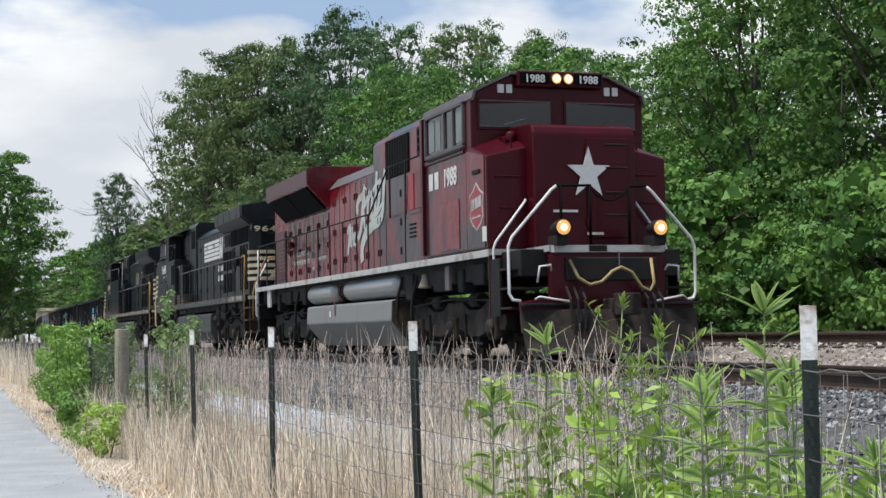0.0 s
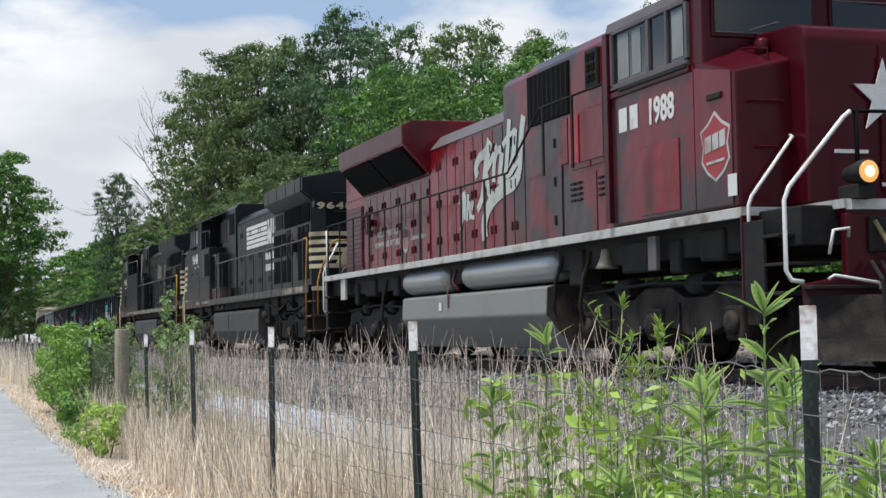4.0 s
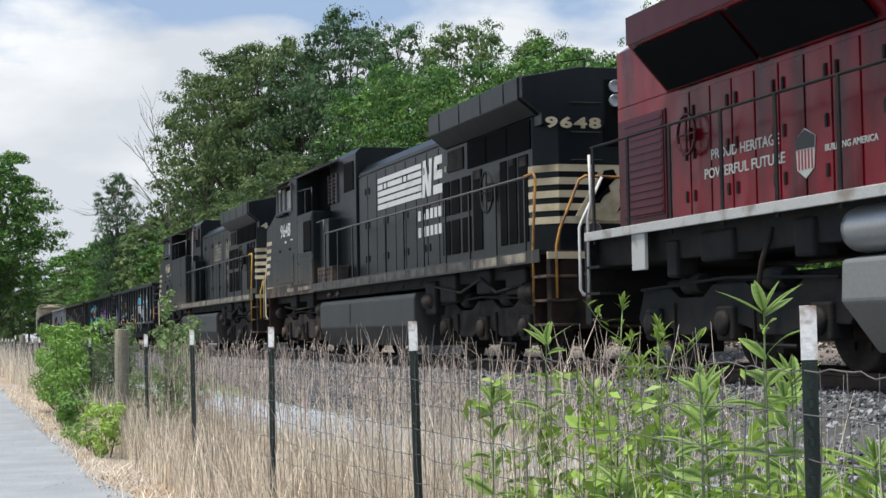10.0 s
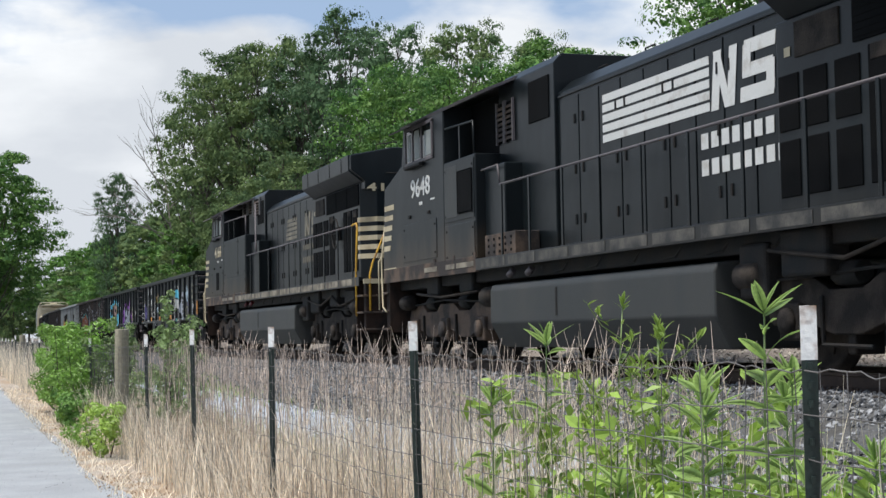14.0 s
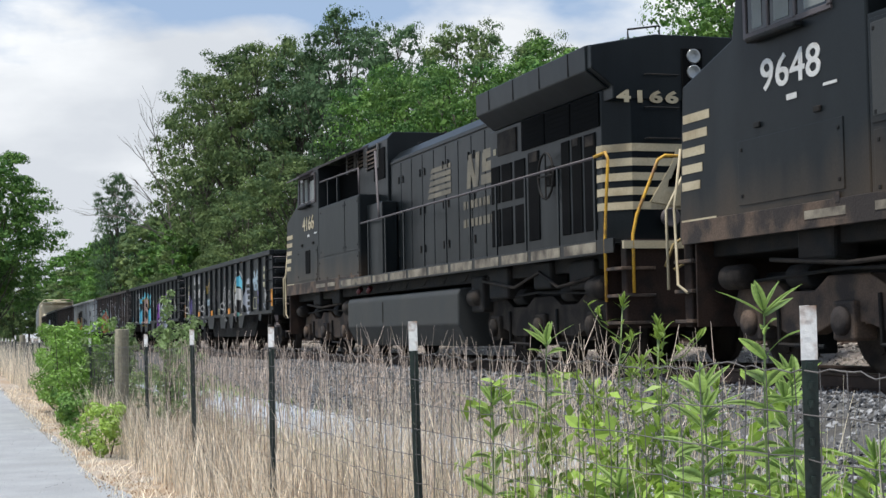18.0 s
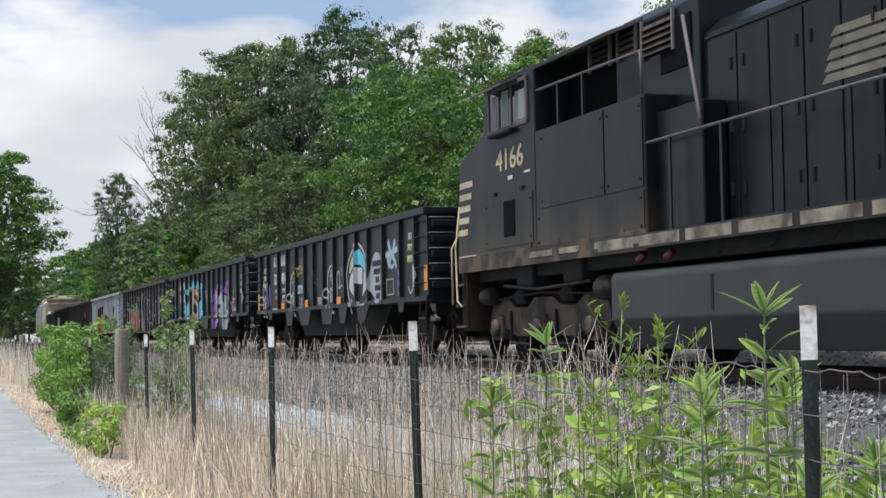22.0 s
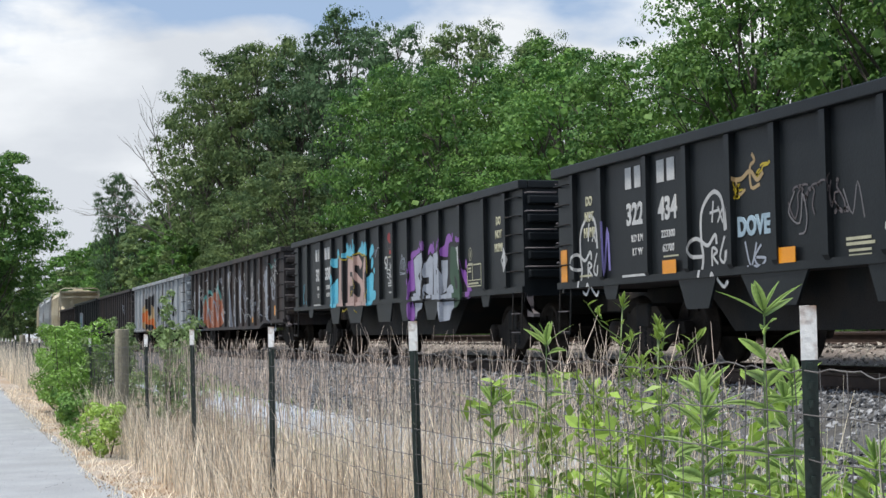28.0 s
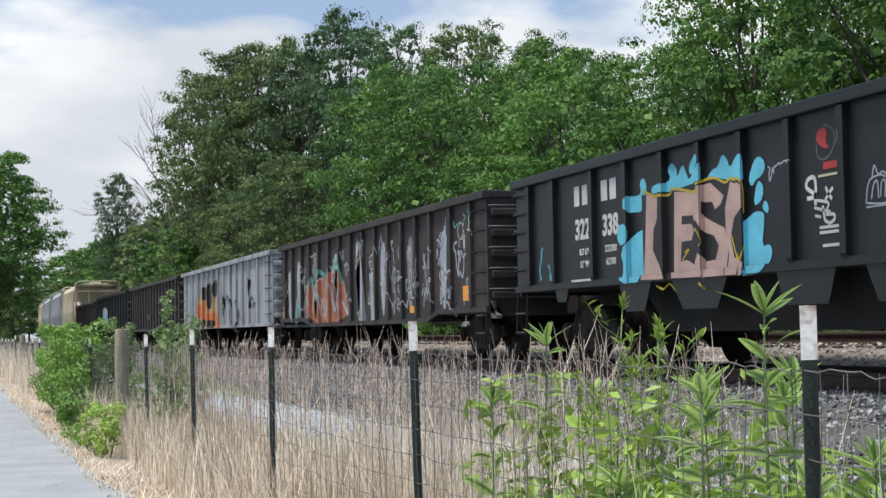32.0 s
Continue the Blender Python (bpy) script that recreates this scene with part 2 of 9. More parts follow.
def lathe(bm, c, prof, axis="x", seg=20):
    """Turns a profile of (along, radius) round an axis through c."""
    rings = []
    for a, r in prof:
        ring = []
        for k in range(seg):
            u, w = r * math.cos(2 * math.pi * k / seg), r * math.sin(2 * math.pi * k / seg)
            p = {"x": (a, u, w), "y": (w, a, u), "z": (u, w, a)}[axis]
            ring.append(bm.verts.new((c[0] + p[0], c[1] + p[1], c[2] + p[2])))
        rings.append(ring)
    for q, w in zip(rings, rings[1:]):
        for k in range(seg):
            bm.faces.new((q[k], q[(k + 1) % seg], w[(k + 1) % seg], w[k])).smooth = True
    bm.faces.new(rings[0][::-1]), bm.faces.new(rings[-1])
    return bm


def BM():
    return bmesh.new()


def done(name, bm, material):
    me = bpy.data.meshes.new(name)
    bm.normal_update()
    bm.to_mesh(me)
    bm.free()
    me.materials.append(material)
    return me


def part(name, bm, material, parent, label=""):
    ob = new(name, done(name, bm, M[material] if isinstance(material, str) else material))
    ob.parent = parent
    return tagged(ob, label)


def share(name, me, parent, m=None):
    ob = new(name, me)
    ob.parent = parent
    if m is not None:
        ob.matrix_basis = m
    return ob


def thing(name, m, label, category, group="", kind=""):
    ob = new(name)
    ob.empty_display_size = 0.2
    ob.matrix_basis = m
    return tagged(ob, label, category, group, kind)


def raw(name, verts, faces, material, smooth=False):
    """A mesh from arrays whose faces all have the same number of corners."""
    verts, faces = np.asarray(verts, np.float32), np.asarray(faces, np.int32)
    me = bpy.data.meshes.new(name)
    me.vertices.add(len(verts)), me.loops.add(faces.size), me.polygons.add(len(faces))
    me.vertices.foreach_set("co", verts.ravel()), me.loops.foreach_set("vertex_index", faces.ravel())
    me.polygons.foreach_set("loop_start", np.arange(0, faces.size, faces.shape[1], dtype=np.int32))
    me.update(calc_edges=True)
    me.polygons.foreach_set("use_smooth", np.full(len(faces), smooth))
    me.materials.append(material)
    return me


def text_mesh(body, height, m, depth=0.004, bold=0.0, squeeze=1.0, space=1.0):
    """Letters of a given height as a mesh, placed by m (x along the line, y up)."""
    cu = bpy.data.curves.new("letters", "FONT")
    cu.body, cu.size, cu.extrude, cu.offset = body, height / 0.72, depth, bold
    cu.align_x, cu.space_character = "CENTER", space
    cu.resolution_u = 3
    ob = new("letters", cu)
    me = bpy.data.meshes.new_from_object(ob.evaluated_get(bpy.context.evaluated_depsgraph_get()))
    bpy.data.objects.remove(ob)
    bpy.data.curves.remove(cu)
    me.transform(m @ Matrix.Diagonal((squeeze, 1, 1, 1)))
    return me


def lettering(name, body, height, x, y, z, material, parent, label="", front=False, bold=0.012, squeeze=1.0, space=1.0):
    """Painted letters on a side that faces -x (or on an end that faces -y)."""
    turn = pose(x, y, z, 90, 0, 0) if front else pose(x, y, z, 90, 0, -90)
    me = text_mesh(body, height, turn, bold=bold, squeeze=squeeze, space=space)
    me.materials.clear()
    me.materials.append(M[material])
    ob = new(name, me)
    ob.parent = parent
    return tagged(ob, label)


# ---- the train's way along the track ----
def run(t):
    """Metres that the train has gone after t seconds."""
    u = t / 32.0
    return 32.0 * u * (1.8573 + u * (1.6006 + u * (-0.0531 + u * (-0.168 + u * (-0.4107 + u * 0.3127)))))


def bend(y):
    """How far the line has swung aside at y: it runs straight and then curves gently in the distance."""
    u = min(1.0, max(0.0, (y - 115.0) / 330.0))
    return 14.0 * u * u * (3 - 2 * u)


UNITS, WHEELS = [], []


def unit(name, y, label, category, group):
    ob = thing(name, pose(TRACK_X, y, RAIL_Z), label, category, group)
    UNITS.append((ob, y))
    return ob


def wheelset_mesh(r):
    bm = BM()
    for side in (-1, 1):
        lathe(bm, (0, 0, 0), [(side * a, q) for a, q in ((0.66, 0.10), (0.675, 0.16), (0.69, r * 0.80), (0.675, r * 0.84), (0.675, r + 0.028), (0.705, r + 0.025), (0.715, r), (0.81, r - 0.006), (0.815, r * 0.86), (0.78, r * 0.80), (0.76, 0.18), (0.82, 0.15), (0.83, 0.09))], seg=28)
        for k in range(6):
            a = k * math.pi / 3
            box(bm, min(side * 0.782, side * 0.80), max(side * 0.782, side * 0.80), 0.3 * math.cos(a) - 0.04, 0.3 * math.cos(a) + 0.04, 0.3 * math.sin(a) - 0.04, 0.3 * math.sin(a) + 0.04)
    tube(bm, [(-1.02, 0, 0), (1.02, 0, 0)], 0.085, 12)
    bmesh.ops.recalc_face_normals(bm, faces=bm.faces[:])
    return done("wheelset", bm, M["truck"])


LOCO_WHEEL, CAR_WHEEL = wheelset_mesh(0.533), wheelset_mesh(0.46)


def wheelset(parent, y, r, turning=True):
    ob = share("wheelset", LOCO_WHEEL if r > 0.5 else CAR_WHEEL, parent, pose(0, y, r))
    if turning:
        WHEELS.append((ob, y, r))
    return ob


def coupler(parent, y, way):
    bm = BM()
    box(bm, -0.11, 0.11, min(y, y + way * 0.9), max(y, y + way * 0.9), 0.76, 0.96, 0.02)
    prism(bm, [(-0.19, y), (0.02, y - way * 0.13), (0.17, y - way * 0.08), (0.2, y + way * 0.18), (-0.15, y + way * 0.22)], 0.7, 1.03, "z", 0.02)
    part("coupler", bm, "truck", parent)


def motions():
    steps = [i * 0.5 for i in range(65)]
    for ob, y in UNITS:
        rows = []
        for t in steps:
            at = y - run(t)
            slope = (bend(at + 14) - bend(at + 2)) / 12
            rows.append((t, pose(TRACK_X + bend(at + 2) - 2 * slope, at, RAIL_Z, 0, 0, -math.degrees(math.atan(slope)))))
        walk(ob, rows)
    turns = [i * 4 / 30 for i in range(241)]
    for ob, y, r in WHEELS:
        walk(ob, [(t, pose(0, y, r, math.degrees(run(t) / r))) for t in turns])
# ---- locomotives ----
def truck3(u, ys, mat_frame="truck", reach=0.55):
    """A three-axle truck: side frames, axle boxes, springs and brake rigging."""
    y0, y1 = min(ys) - reach, max(ys) + reach
    for side in (-1, 1):
        bm = BM()
        pts = [(y0, 0.62), (y0 + 0.15, 0.92)]
        for a, b in zip(ys, ys[1:]):
            pts += [(a - 0.38, 1.0), (a + 0.38, 1.0), ((a + b) / 2 - 0.3, 0.86), ((a + b) / 2 + 0.3, 0.86)]
        pts += [(ys[-1] - 0.38, 1.0), (ys[-1] + 0.38, 1.0), (y1 - 0.15, 0.92), (y1, 0.62), (y1 - 0.1, 0.5)]
        for a, b in reversed(list(zip(ys, ys[1:]))):
            pts += [(b - 0.3, 0.52), ((a + b) / 2 + 0.25, 0.40), ((a + b) / 2 - 0.25, 0.40), (a + 0.3, 0.52)]
        pts += [(y0 + 0.1, 0.5)]
        prism(bm, pts, side * 1.02, side * 1.2, "x", 0.015)
        part("truck_frame", bm, mat_frame, u)
        for a in ys:
            bm = BM()
            box(bm, min(side * 1.0, side * 1.27), max(side * 1.0, side * 1.27), a - 0.2, a + 0.2, 0.34, 0.74, 0.03)
            lathe(bm, (0, a, 0.54), [(side * 1.26, 0.15), (side * 1.33, 0.14), (side * 1.34, 0.05)], "x", 12)
            for dy in (-0.3, 0.3):
                lathe(bm, (side * 1.1, a + dy, 0), [(0.5, 0.09), (0.56, 0.1), (0.62, 0.085), (0.68, 0.1), (0.74, 0.085), (0.8, 0.1), (0.86, 0.085)], "z", 10)
            part("axle_box", bm, mat_frame, u)
        bm = BM()
        for a, b in zip(ys, ys[1:]):
            m = (a + b) / 2
            lathe(bm, (side * 1.12, m, 1.02), [(-0.22, 0.11), (-0.2, 0.13), (0.2, 0.13), (0.22, 0.1)], "y", 12)
            tube(bm, [(side * 1.22, m - 0.5, 0.28), (side * 1.22, m + 0.4, 0.3), (side * 1.22, m + 0.42, 0.8)], 0.025, 6)
            box(bm, min(side * 0.8, side * 1.15), max(side * 0.8, side * 1.15), m - 0.07, m + 0.07, 0.2, 0.62, 0.02)
        tube(bm, [(side * 1.24, y0 + 0.2, 0.98), (side * 1.26, (y0 + y1) / 2, 1.06), (side * 1.24, y1 - 0.2, 0.98)], 0.02, 6)
        part("brake_rigging", bm, "dark", u)
    for a in ys:
        wheelset(u, a, 0.533)
    bm = BM()
    box(bm, -0.95, 0.95, y0 + 0.3, y1 - 0.3, 0.62, 1.1, 0.05)
    part("truck_bolster", bm, "dark", u)


def handrail(u, pts, posts, foot, material="black", side=-1.5, r=0.018, post_mat=None):
    """A handrail along one side: pts are (y, z); each post stands on the walkway's edge."""
    bm = BM()
    tube(bm, [(side, y, z) for y, z in pts], r, 8)
    part("handrail", bm, material, u)
    ys = [p[0] for p in pts]
    for y in posts:
        z = float(np.interp(y, ys, [p[1] for p in pts])) if ys[0] < ys[-1] else float(np.interp(-y, [-q for q in ys], [p[1] for p in pts]))
        bm = BM()
        box(bm, side - 0.025, side + 0.0, y - 0.03, y + 0.03, foot, z, 0.005)
        part("stanchion", bm, post_mat or material, u)


def grab(u, pts, material, r=0.016, label=""):
    bm = BM()
    tube(bm, pts, r, 8)
    return part("grab_iron", bm, material, u, label)


def doors(u, name, y0, y1, n, z0, z1, x, material, gap=0.02, latch=True):
    """A row of hood doors that stand a little proud of the side, with hinges and latches."""
    w = (y1 - y0) / n
    for i in range(n):
        bm = BM()
        box(bm, x - 0.018, x + 0.02, y0 + i * w + gap, y0 + (i + 1) * w - gap, z0, z1, 0.006)
        d = part(name, bm, material, u)
        if latch:
            yy = y0 + (i + (0.8 if i % 2 else 0.2)) * w
            for zz in (z0 + 0.16 * (z1 - z0), z0 + 0.5 * (z1 - z0), z0 + 0.84 * (z1 - z0)):
                bm = BM()
                box(bm, x - 0.036, x - 0.014, yy - 0.022, yy + 0.022, zz - 0.07, zz + 0.07)
                part("latch", bm, "dark", d)


def plate(bm, pts, t=0.006):
    """A thin painted shape on a side that faces -x; pts are (x, y, z) with outline in y and z."""
    vs = [bm.verts.new(p) for p in pts]
    f = bm.faces.new(vs)
    ret = bmesh.ops.extrude_face_region(bm, geom=[f])
    bmesh.ops.translate(bm, vec=(t, 0, 0), verts=[v for v in ret["geom"] if isinstance(v, bmesh.types.BMVert)])
    bmesh.ops.recalc_face_normals(bm, faces=bm.faces[:])
    return bm


def stroke(bm, x, pts, w0, w1=None):
    """A painted brush stroke through (y, z) points on a side that faces -x; its bends are rounded."""
    q = [pts[0]] + list(pts) + [pts[-1]]
    if len(pts) > 2:
        pts = []
        for i in range(1, len(q) - 2):
            for k in range(4):
                t = k / 4
                pts.append(tuple(0.5 * (2 * q[i][j] + (q[i + 1][j] - q[i - 1][j]) * t + (2 * q[i - 1][j] - 5 * q[i][j] + 4 * q[i + 1][j] - q[i + 2][j]) * t * t + (3 * q[i][j] - q[i - 1][j] - 3 * q[i + 1][j] + q[i + 2][j]) * t ** 3) for j in (0, 1)))
        pts.append(q[-1])
    w1 = w0 if w1 is None else w1
    L, R_ = [], []
    for i, p in enumerate(pts):
        a, b = pts[max(i - 1, 0)], pts[min(i + 1, len(pts) - 1)]
        d = Vector((b[0] - a[0], b[1] - a[1])).normalized()
        w = (w0 + (w1 - w0) * i / max(1, len(pts) - 1)) / 2
        L.append(bm.verts.new((x, p[0] - d.y * w, p[1] + d.x * w)))
        R_.append(bm.verts.new((x, p[0] + d.y * w, p[1] - d.x * w)))
    for i in range(len(pts) - 1):
        bm.faces.new((L[i], L[i + 1], R_[i + 1], R_[i]))
    return bm


def bars(u, name, rows, x, material, t=0.005):
    """Painted bars in place of lettering: rows of (y0, y1, z0, z1)."""
    bm = BM()
    for y0, y1, z0, z1 in rows:
        box(bm, x - t, x, y0, y1, z0, z1)
    return part(name, bm, material, u)


# The red leading locomotive.
def red_locomotive():
    u = unit("locomotive", 20.9, "dark-red six-axle diesel locomotive, white star on its nose, headlights lit", "locomotive", "locomotives at the head of the train")
    # underframe and white side sill
    bm = BM()
    box(bm, -1.35, 1.35, 1.4, 22.0, 1.32, 1.74, 0.02)
    part("underframe", bm, "dark", u)
    bm = BM()
    box(bm, -1.55, 1.55, 2.32, 21.85, 1.735, 1.785)
    part("walkway", bm, "roofgrey", u)
    for side in (-1, 1):
        bm = BM()
        box(bm, min(side * 1.53, side * 1.56), max(side * 1.53, side * 1.56), 2.31, 21.85, 1.672, 1.79, 0.008)
        part("side_sill", bm, "sillwhite", u, "white side sill stripe")
    # nose: a flat middle with set-back shoulders whose tops slope down to the front
    for side in (-1, 1):
        bm = BM()
        xo, xi = side * 1.56, side * 0.87
        b0 = [bm.verts.new(p) for p in ((xo, 2.30, 1.80), (xi, 2.30, 1.80), (xi, 3.3, 1.80), (xo, 3.3, 1.80))]
        b1 = [bm.verts.new(p) for p in ((xo, 2.32, 3.28), (xi, 2.32, 3.44), (xi, 3.3, 3.82), (xo, 3.3, 3.54))]
        for i in range(4):
            bm.faces.new((b0[i], b0[(i + 1) % 4], b1[(i + 1) % 4], b1[i]))
        bm.faces.new(b1), bm.faces.new(b0[::-1])
        bmesh.ops.recalc_face_normals(bm, faces=bm.faces[:])
        bmesh.ops.bevel(bm, geom=bm.edges[:], offset=0.025, segments=2, profile=0.5, affect="EDGES")
        part("nose_shoulder", bm, "nose_red", u, "maroon nose shoulder with sloped top")
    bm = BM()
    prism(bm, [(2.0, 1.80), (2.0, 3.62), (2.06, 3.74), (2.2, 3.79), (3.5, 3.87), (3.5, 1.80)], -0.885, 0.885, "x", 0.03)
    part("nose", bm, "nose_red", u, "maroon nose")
    bm = BM()
    box(bm, 0.02, 0.72, 1.965, 2.01, 1.95, 3.56, 0.012)
    d = part("nose_door", bm, "nose_red", u)
    for z in (3.45, 3.08, 2.68, 2.32):
        bm = BM()
        tube(bm, [(0.34, 2.0, z), (0.34, 1.92, z), (0.70, 1.92, z), (0.70, 2.0, z)], 0.013, 6)
        part("rung", bm, "dark", d)
    for z in (2.2, 2.8, 3.35):
        bm = BM()
        box(bm, 0.0, 0.05, 1.95, 1.99, z - 0.07, z + 0.07, 0.008)
        part("hinge", bm, "nose_red", d)
    for x0, x1 in ((-1.42, -1.02), (-1.34, -1.12)):
        bm = BM()
        z = 2.95 if x0 < -1.4 else 2.45
        tube(bm, [(x0, 2.31, z), (x0, 2.24, z), (x1, 2.24, z), (x1, 2.31, z)], 0.012, 6)
        part("grab_iron", bm, "nose_red", u)
    # star
    bm = BM()
    star = []
    for k in range(10):
        a, r = math.pi / 2 + k * math.pi / 5, 0.385 if k % 2 == 0 else 0.15
        star.append((0.04 + r * math.cos(a), 2.98 + r * math.sin(a) * 1.12))
    prism(bm, star, 1.945, 1.963, "y")
    part("star", bm, "white", u, "big white five-pointed star")
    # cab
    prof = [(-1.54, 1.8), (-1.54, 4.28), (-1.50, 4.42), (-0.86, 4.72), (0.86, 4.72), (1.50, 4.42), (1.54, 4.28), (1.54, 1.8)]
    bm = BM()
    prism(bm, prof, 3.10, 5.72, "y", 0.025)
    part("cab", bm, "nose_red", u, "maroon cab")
    bm = BM()
    prism(bm, [(x * 1.012, z + 0.03) for x, z in prof[1:-1]] + [(x * 0.99, z) for x, z in prof[-2:0:-1]], 3.0, 5.8, "y")
    part("cab_roof", bm, "roofgrey", u)
    # side panels: grey and red paint on both sides
    for side in (-1, 1):
        bm = BM()
        box(bm, min(side * 1.54, side * 1.565), max(side * 1.54, side * 1.565), 3.32, 5.70, 1.83, 3.50, 0.008)
        part("cab_side", bm, "camo", u, "red and grey blended cab side")
        bm = BM()
        prism(bm, [(2.42, 1.83), (2.42, 3.30), (3.29, 3.46), (3.29, 1.83)], side * 1.545, side * 1.572, "x", 0.006)
        part("nose_side", bm, "camo", u, "grey and red nose side")
        # window
        bm = BM()
        x0, x1 = sorted((side * 1.535, side * 1.585))
        for a in ((3.42, 3.48, 3.58, 4.30), (5.54, 5.60, 3.58, 4.30), (3.42, 5.60, 4.26, 4.32), (3.42, 5.60, 3.55, 3.62), (4.45, 4.52, 3.6, 4.28), (3.95, 3.99, 3.6, 4.28)):
            box(bm, x0, x1, *a, 0.006)
        win = part("side_window", bm, "roofgrey", u, "cab side window in a grey frame")
        bm = BM()
        box(bm, min(side * 1.538, side * 1.55), max(side * 1.538, side * 1.55), 3.48, 5.54, 3.62, 4.26)
        part("pane", bm, "glass", win)
        # patches laid on the pane imitate the light seen through the cab
        for a, b in ((3.56, 3.85), (4.72, 4.98), (5.08, 5.4)):
            bm = BM()
            box(bm, min(side * 1.552, side * 1.556), max(side * 1.552, side * 1.556), a, b, 3.66, 4.22)
            part("blind", bm, "see_through", win)
        bm = BM()
        box(bm, min(side * 1.5, side * 1.62), max(side * 1.5, side * 1.62), 3.4, 5.3, 3.49, 3.545, 0.01)
        part("armrest", bm, "dark", u)
        bm = BM()
        box(bm, min(side * 1.5, side * 1.63), max(side * 1.5, side * 1.63), 5.60, 5.74, 1.85, 4.3, 0.01)
        box(bm, min(side * 1.5, side * 1.60), max(side * 1.5, side * 1.60), 3.36, 5.7, 3.44, 3.52, 0.01)
        part("cab_frame", bm, "nose_red", u)
        bm = BM()
        box(bm, min(side * 1.56, side * 1.578), max(side * 1.56, side * 1.578), 3.70, 4.75, 1.87, 2.72, 0.01)
        part("battery_door", bm, "maroon", u)
        bm = BM()
        box(bm, min(side * 1.57, side * 1.60), max(side * 1.57, side * 1.60), 2.62, 2.95, 3.03, 3.10, 0.01)
        part("step_pocket", bm, "dark", u)
    # windscreens
    for x0, x1 in ((-1.40, -0.15), (0.13, 1.38)):
        bm = BM()
        z_out = 4.22
        box(bm, x0 - 0.035, x1 + 0.035, 3.072, 3.10, 3.80, 4.33, 0.01)
        f = part("windscreen", bm, "nose_red", u)
        bm = BM()
        prism(bm, [(x0, 3.86), (x1, 3.86), (x1, z_out if x1 > 1 else 4.28), (x0, z_out if x0 < -1 else 4.28)], 3.060, 3.074, "y")
        part("pane", bm, "glass", f)
        bm = BM()
        box(bm, x0, x1, 3.050, 3.066, 4.272, 4.290), box(bm, x0, x1, 3.050, 3.066, 3.848, 3.862)
        tube(bm, [((x0 + x1) / 2 - 0.2, 3.045, 3.88), ((x0 + x1) / 2 + 0.2, 3.045, 4.0)], 0.008, 5)
        part("wiper", bm, "roofgrey", f)
    # number boards and headlights
    bm = BM()
    box(bm, -0.77, 0.77, 2.96, 3.4, 4.52, 4.79, 0.03)
    part("number_board_box", bm, "nose_red", u)
    for x0, x1 in ((-0.72, -0.2), (0.24, 0.74)):
        bm = BM()
        box(bm, x0, x1, 2.945, 2.962, 4.565, 4.755, 0.004)
        nb = part("number_board", bm, "mesh", u, "black number board")
        lettering("number", "1988", 0.13, (x0 + x1) / 2, 2.943, 4.595, "white", nb, "white numerals", front=True, bold=0.004)
    for x in (-0.09, 0.12):
        bm = BM()
        lathe(bm, (x, 2.94, 4.655), [(0.03, 0.098), (-0.03, 0.098), (-0.035, 0.085)], "y", 20)
        h = part("headlight", bm, "dark", u)
        bm = BM()
        lathe(bm, (x, 2.94, 4.655), [(-0.036, 0.084), (-0.05, 0.06), (-0.055, 0.01)], "y", 20)
        part("lens", bm, "lamp", h, "lit headlight lens")
        bm = BM()
        lathe(bm, (x, 2.94, 4.655), [(-0.050, 0.066), (-0.058, 0.04), (-0.06, 0.01)], "y", 16)
        part("bulb", bm, "lampcore", h)
    for x in (-0.81, 0.81):
        bm = BM()
        lathe(bm, (x, 1.0, 2.05), [(0.35, 0.08), (0.1, 0.125), (-0.02, 0.13), (-0.03, 0.115)], "y", 20)
        h = part("ditch_light", bm, "dark", u)
        bm = BM()
        lathe(bm, (x, 0.97, 2.05), [(-0.002, 0.114), (-0.02, 0.08), (-0.025, 0.01)], "y", 20)
        part("lens", bm, "lamp", h, "lit ditch light lens")
        bm = BM()
        lathe(bm, (x, 0.97, 2.05), [(-0.012, 0.084), (-0.026, 0.05), (-0.03, 0.01)], "y", 16)
        part("bulb", bm, "lampcore", h)
        bm = BM()
        box(bm, x - 0.1, x + 0.1, 1.02, 1.4, 1.78, 1.93, 0.01)
        part("bracket", bm, "dark", h)
    # black rails across the nose, with a slack chain between them
    for x0, x1, posts in ((-0.76, -0.18, (-0.69, -0.2)), (0.44, 0.78, (0.46,))):
        grab(u, [(x0, 1.36, 2.72), (x1, 1.36, 2.73)], "mesh", 0.02)
        for x in posts:
            grab(u, [(x, 1.36, 2.72), (x, 1.36, 1.79)], "mesh", 0.026)
    bm = BM()
    tube(bm, [(-0.2, 1.36, 2.70), (-0.1, 1.35, 2.58), (0.05, 1.35, 2.50), (0.2, 1.35, 2.50), (0.36, 1.35, 2.58), (0.46, 1.36, 2.70)], 0.014, 6)
    part("chain", bm, "mesh", u)
    for x, z, w in ((-0.56, 2.36, 0.42), (0.0, 2.0, 0.28)):
        bm = BM()
        box(bm, x, x + w, 1.955 if x > -0.1 else 1.99, 1.965 if x > -0.1 else 2.0, z, z + 0.04)
        part("small_marking", bm, "white", u)
    # white-paint markings in place of letters
    for x, w in ((-1.02, 0.11), (-0.87, 0.1), (0.88, 0.1), (1.03, 0.1)):
        bm = BM()
        box(bm, x - w / 2, x + w / 2, 3.068, 3.098, 4.42, 4.56)
        part("marking", bm, "white", u)
    # front platform between the stairwells, pilot and plow
    bm = BM()
    box(bm, -0.95, 0.95, 1.2, 2.34, 1.62, 1.775, 0.01)
    part("front_platform", bm, "nose_red", u)
